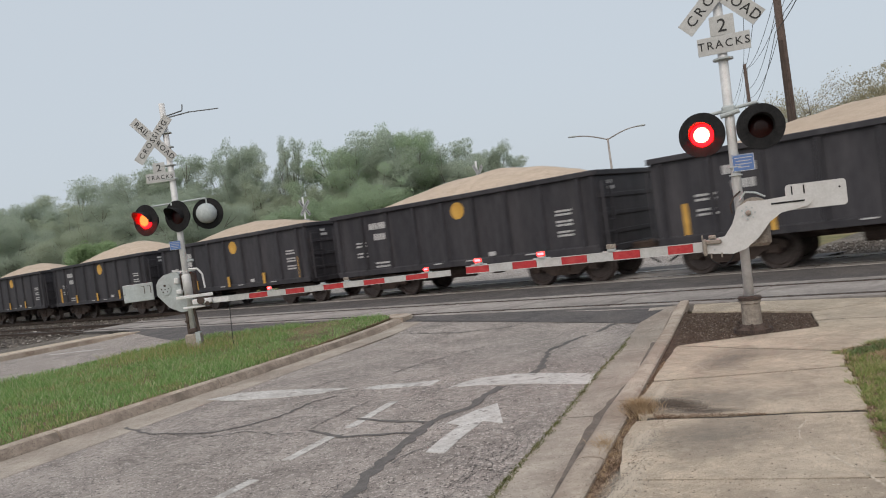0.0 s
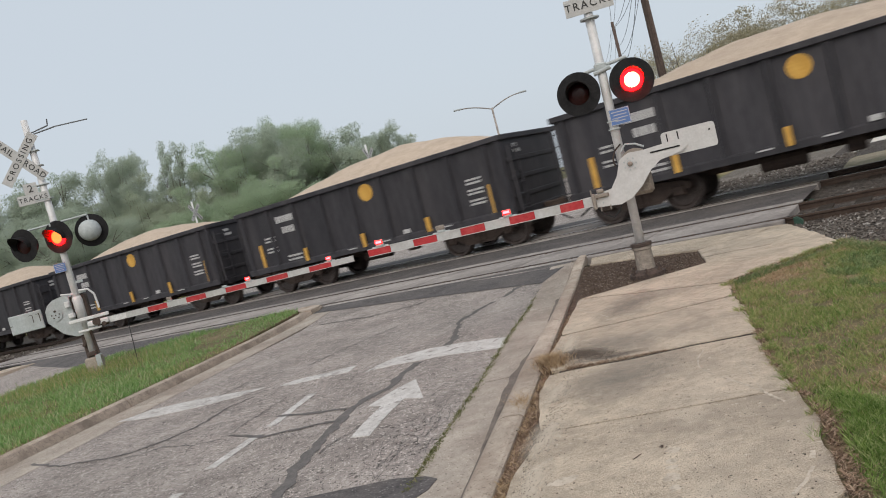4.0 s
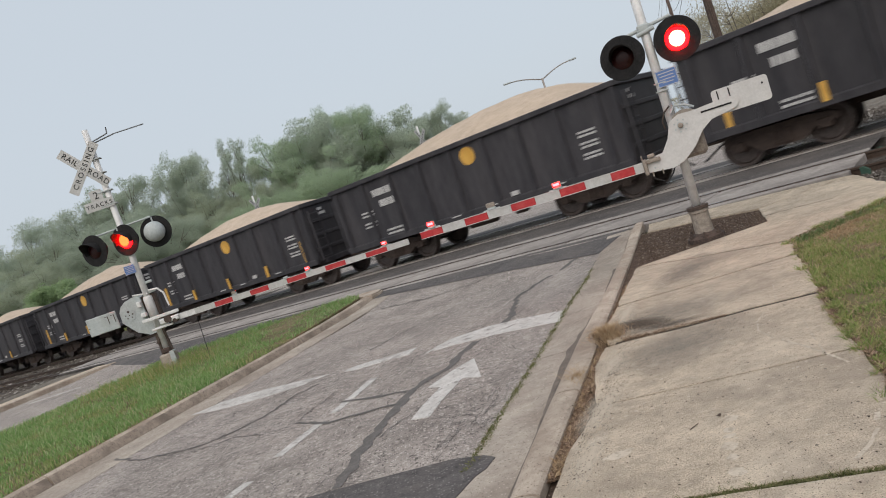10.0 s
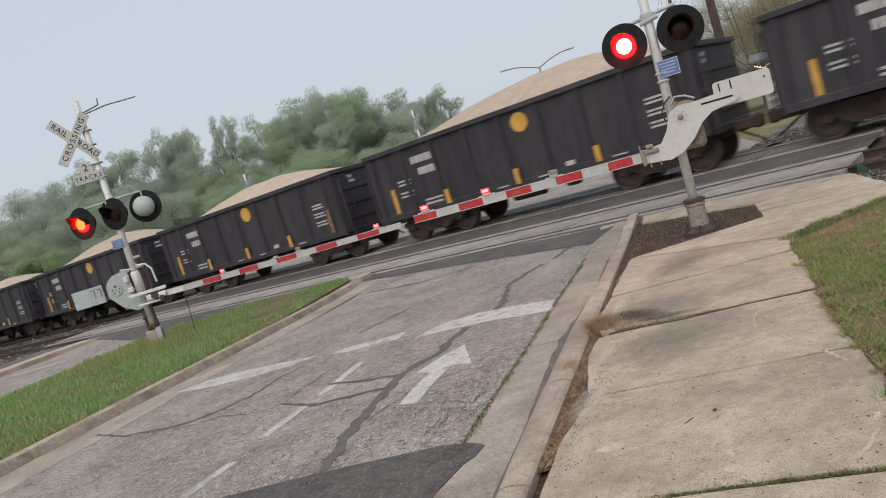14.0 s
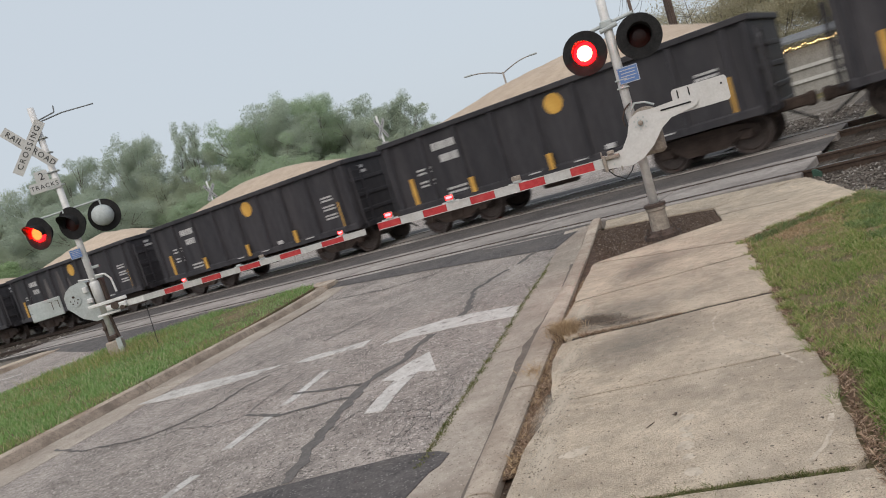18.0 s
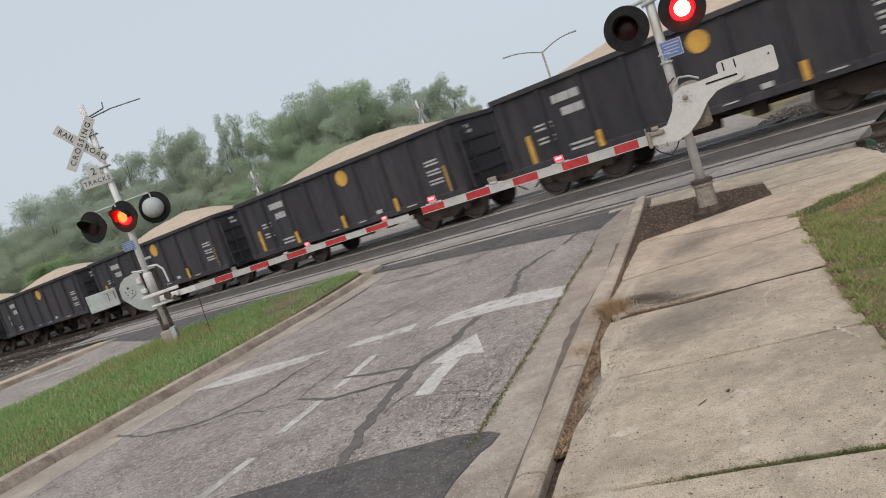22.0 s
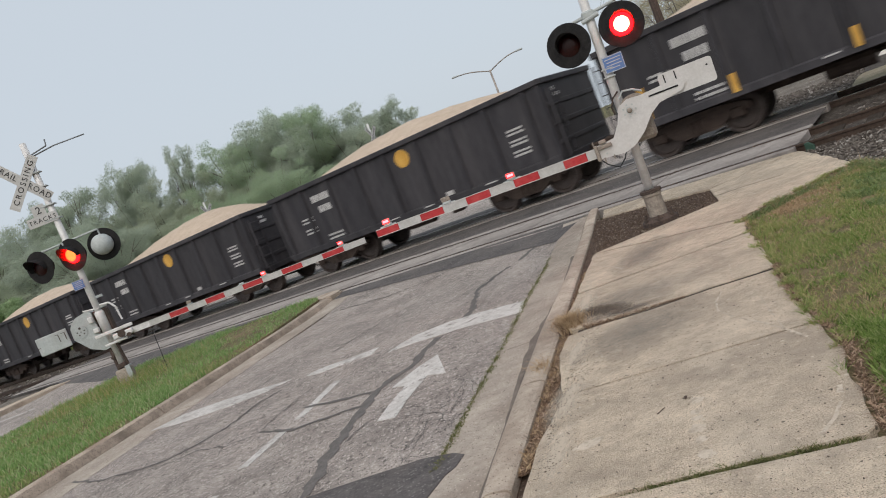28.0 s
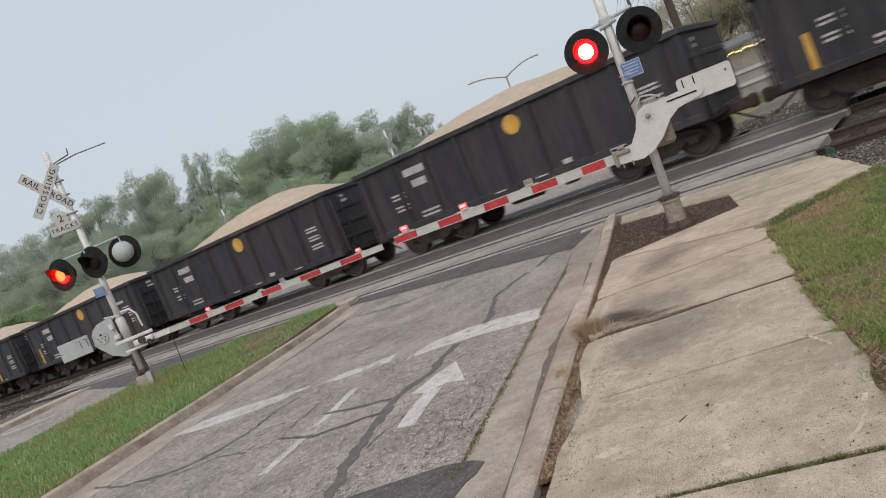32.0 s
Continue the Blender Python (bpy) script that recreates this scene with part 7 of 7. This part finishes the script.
# ---- trees ----
def leaf_cloud(clumps, leaves, size, seed, material):
    """Leaves scattered in many small uneven clumps."""
    rs = np.random.RandomState(seed)
    vs, fs = [], []
    k = 0
    for (cx, cy, cz, r) in clumps:
        n = int(leaves * r * r)
        d = rs.normal(0, 1, (n, 3))
        d /= np.linalg.norm(d, axis=1)[:, None] + 1e-9
        ph = rs.uniform(0, 6.28, 3)
        lump = 0.86 + 0.22 * np.sin(3.1 * d[:, 0] + ph[0]) * np.sin(2.7 * d[:, 1] + ph[1]) + 0.16 * np.sin(5.3 * d[:, 2] + ph[2])
        rad = r * lump * rs.uniform(0.1, 1.0, n) ** 0.42 * (1 + 0.07 * rs.normal(0, 1, n))
        p = d * rad[:, None] * np.array([1, 1, 0.78]) + np.array([cx, cy, cz])
        u = rs.normal(0, 1, (n, 3))
        u /= np.linalg.norm(u, axis=1)[:, None]
        w = np.cross(u, rs.normal(0, 1, (n, 3)))
        w /= np.linalg.norm(w, axis=1)[:, None] + 1e-9
        s = size * rs.uniform(0.5, 1.3, (n, 1))
        q = np.stack([p - u * s, p + w * s * 0.55, p + u * s, p - w * s * 0.55], 1).reshape(-1, 3)
        vs.append(q)
        fs.append(np.arange(k, k + 4 * n).reshape(-1, 4))
        k += 4 * n
    me = bpy.data.meshes.new("leaves")
    me.from_pydata(np.concatenate(vs).tolist(), [], np.concatenate(fs).tolist())
    me.materials.append(material)
    return me


def build_tree(h, w, seed, label, material, leaves=110, size=0.17, low=0.22, bare=False):
    """A trunk that divides into limbs, each with clumps of leaves."""
    rnd = random.Random(seed)
    tree = thing("tree", label, "tree", Matrix(), group="trees beyond the tracks")
    bm = bmesh.new()
    fork = h * 0.3
    prev = Vector((0, 0, 0))
    for i in range(4):
        cur = Vector((rnd.uniform(-0.15, 0.15) * i, rnd.uniform(-0.15, 0.15) * i, fork * (i + 1) / 4))
        tube(bm, prev, cur, 0.035 * h * (1 - 0.1 * i) * 0.6, 0.035 * h * (0.9 - 0.1 * i) * 0.6, seg=9, caps=False)
        prev = cur
    clumps = []
    n = int(10 + h * 0.9)
    for i in range(n):
        a = 2.4 * i + rnd.uniform(-0.4, 0.4)
        f = (i + 0.5) / n
        top = fork * 0.8 + (h - fork * 0.8) * (low + (0.93 - low) * f)
        reach = w * (0.35 + 0.65 * math.sin(math.pi * min(1, 0.18 + 0.8 * f))) * rnd.uniform(0.55, 1.08)
        end = Vector((math.cos(a) * reach, math.sin(a) * reach, top))
        mid = prev.lerp(end, 0.5) + Vector((0, 0, -0.06 * h))
        r = 0.011 * h * rnd.uniform(0.6, 1.0)
        tube(bm, prev, mid, r, r * 0.65, seg=6, caps=False)
        tube(bm, mid, end, r * 0.65, r * 0.2, seg=6, caps=False)
        for _ in range(4):
            o = Vector((rnd.gauss(0, 1), rnd.gauss(0, 1), rnd.gauss(0, 0.7))) * w * 0.20
            c = end + o
            tube(bm, mid.lerp(end, 0.6), c, r * 0.3, r * 0.08, seg=4, caps=False)
            clumps.append((c.x, c.y, c.z, w * rnd.uniform(0.17, 0.32)))
    if not bare:
        # fuller inner and lower crown
        for i in range(16):
            a, f = rnd.uniform(0, 6.28), rnd.uniform(0.12, 0.78)
            q = w * rnd.uniform(0.1, 0.62) * (1.0 - 0.45 * f)
            clumps.append((math.cos(a) * q, math.sin(a) * q, h * (0.10 + f), w * rnd.uniform(0.26, 0.38)))
    part("trunk", bm, M_BARK, tree)
    if bare:
        clumps = [(x, y, z, r) for x, y, z, r in clumps if rnd.random() < 0.5]
    part("crown", leaf_cloud(clumps, leaves, size, seed, material), None, tree, kind="stuff")
    return tree


def build_trees():
    lab = "broad green tree in full leaf beyond the tracks"
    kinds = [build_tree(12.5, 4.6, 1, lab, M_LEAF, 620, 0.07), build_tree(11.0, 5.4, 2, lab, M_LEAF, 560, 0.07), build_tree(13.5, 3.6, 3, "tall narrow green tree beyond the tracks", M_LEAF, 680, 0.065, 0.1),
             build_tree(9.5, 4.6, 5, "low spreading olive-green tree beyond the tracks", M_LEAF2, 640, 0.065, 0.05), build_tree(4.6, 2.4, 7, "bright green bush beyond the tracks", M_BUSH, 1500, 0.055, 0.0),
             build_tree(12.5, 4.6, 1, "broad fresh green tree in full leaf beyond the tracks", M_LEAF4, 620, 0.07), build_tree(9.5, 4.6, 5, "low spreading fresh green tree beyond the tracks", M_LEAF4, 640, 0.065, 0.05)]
    tall = [float(np.percentile([v.co.z for c in t.children if c.name.startswith("crown") for v in c.data.vertices], 99.6)) for t in kinds]
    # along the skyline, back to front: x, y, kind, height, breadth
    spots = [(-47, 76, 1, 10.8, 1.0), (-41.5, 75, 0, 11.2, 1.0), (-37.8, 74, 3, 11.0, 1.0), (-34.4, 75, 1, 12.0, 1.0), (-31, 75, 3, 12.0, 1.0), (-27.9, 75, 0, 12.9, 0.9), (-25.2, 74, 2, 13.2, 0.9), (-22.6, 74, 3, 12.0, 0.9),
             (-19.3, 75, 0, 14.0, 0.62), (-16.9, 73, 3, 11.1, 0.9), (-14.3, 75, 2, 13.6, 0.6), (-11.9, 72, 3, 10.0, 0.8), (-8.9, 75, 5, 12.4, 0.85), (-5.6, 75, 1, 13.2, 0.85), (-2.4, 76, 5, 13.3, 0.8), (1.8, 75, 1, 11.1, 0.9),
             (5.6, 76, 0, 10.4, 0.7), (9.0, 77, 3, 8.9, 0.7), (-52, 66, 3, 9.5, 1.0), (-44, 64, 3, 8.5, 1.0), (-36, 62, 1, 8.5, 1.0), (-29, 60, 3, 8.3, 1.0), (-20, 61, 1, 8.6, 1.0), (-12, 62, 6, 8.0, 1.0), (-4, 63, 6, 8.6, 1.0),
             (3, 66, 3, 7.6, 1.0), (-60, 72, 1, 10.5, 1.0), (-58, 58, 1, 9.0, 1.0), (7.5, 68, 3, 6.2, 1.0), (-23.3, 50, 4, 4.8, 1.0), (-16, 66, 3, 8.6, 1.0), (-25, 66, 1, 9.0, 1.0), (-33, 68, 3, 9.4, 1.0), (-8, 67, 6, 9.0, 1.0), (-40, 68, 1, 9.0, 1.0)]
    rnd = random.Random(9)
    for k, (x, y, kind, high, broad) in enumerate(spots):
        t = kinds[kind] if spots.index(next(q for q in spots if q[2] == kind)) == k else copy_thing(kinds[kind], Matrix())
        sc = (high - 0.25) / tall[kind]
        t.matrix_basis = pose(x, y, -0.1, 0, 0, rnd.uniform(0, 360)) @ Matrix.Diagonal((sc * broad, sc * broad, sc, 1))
    # on the other side of the far street
    right = [build_tree(7.6, 4.2, 11, "sparse olive-brown tree with bare twigs behind the train", M_LEAF3, 420, 0.045, 0.05, True), build_tree(7.4, 4.4, 12, "bushy olive-green tree behind the train", M_LEAF3, 900, 0.05, 0.0)]
    for k, (x, y, kind, sc) in enumerate([(21.0, 41, 0, 0.97), (25.5, 42, 1, 1.02), (30.5, 44, 1, 0.95), (36, 43, 1, 1.05), (43, 40, 1, 1.1), (50, 36, 1, 1.1), (24, 47, 1, 0.9), (58, 33, 1, 1.2)]):
        t = right[kind] if k in (0, 1) else copy_thing(right[kind], Matrix())
        t.matrix_basis = pose(x, y, -0.1, 0, 0, rnd.uniform(0, 360)) @ Matrix.Diagonal((sc, sc, sc, 1))


build_ground()
build_footway()
build_films()
build_tracks()
build_train()
build_right_mast()
build_left_mast()
build_far_mast(-9.2, 51.0, 5.05, 52, "distant white crossbuck mast beyond the tracks")
build_far_mast(2.2, 42.4, 5.05, 50, "distant white crossbuck mast across the road")
build_street_lamp()
build_poles()
build_house()
build_marker()
build_trees()
build_loose()


def motions():
    # metres run by the train
    run = ((0, 0.0), (1.0, 10.79), (2.5, 27.4), (6, 66.45), (9, 100.0), (12, 134.25), (13, 145.53), (19, 213.95), (22, 248.53), (23, 260.07), (28, 318.27), (29, 329.6), (32, 364.92))
    for i, car in CARS:
        walk(car, [(t, pose(*tr(START + i * CAR - d, TRAIN_LAT), 0, 0, TURN)) for t, d in run])
    # each lens turns its dark or its glowing face forward
    period, first = 1.188, 0.25
    for lens, phase in FLIPS:
        rest = lens.matrix_basis.copy()
        ang = 0 if phase == 0 else 180
        rows = [(0.0, rest @ pose(0, 0, 0, 0, 0, ang))]
        k, t = 0, first
        while t < 31.8:
            t0 = round((t - 0.06) * 30) / 30
            whole = round(t)
            if abs(t - whole) < 0.13:
                t0 = whole + 1 / 30 if t >= whole else whole - 4 / 30
            for j in range(4):
                rows.append((t0 + j / 30, rest @ pose(0, 0, 0, 0, 0, ang + 60 * j)))
            ang += 180
            k += 1
            t = first + k * period / 2
        rows.append((32.0, rest @ pose(0, 0, 0, 0, 0, ang)))
        walk(lens, rows)


motions()
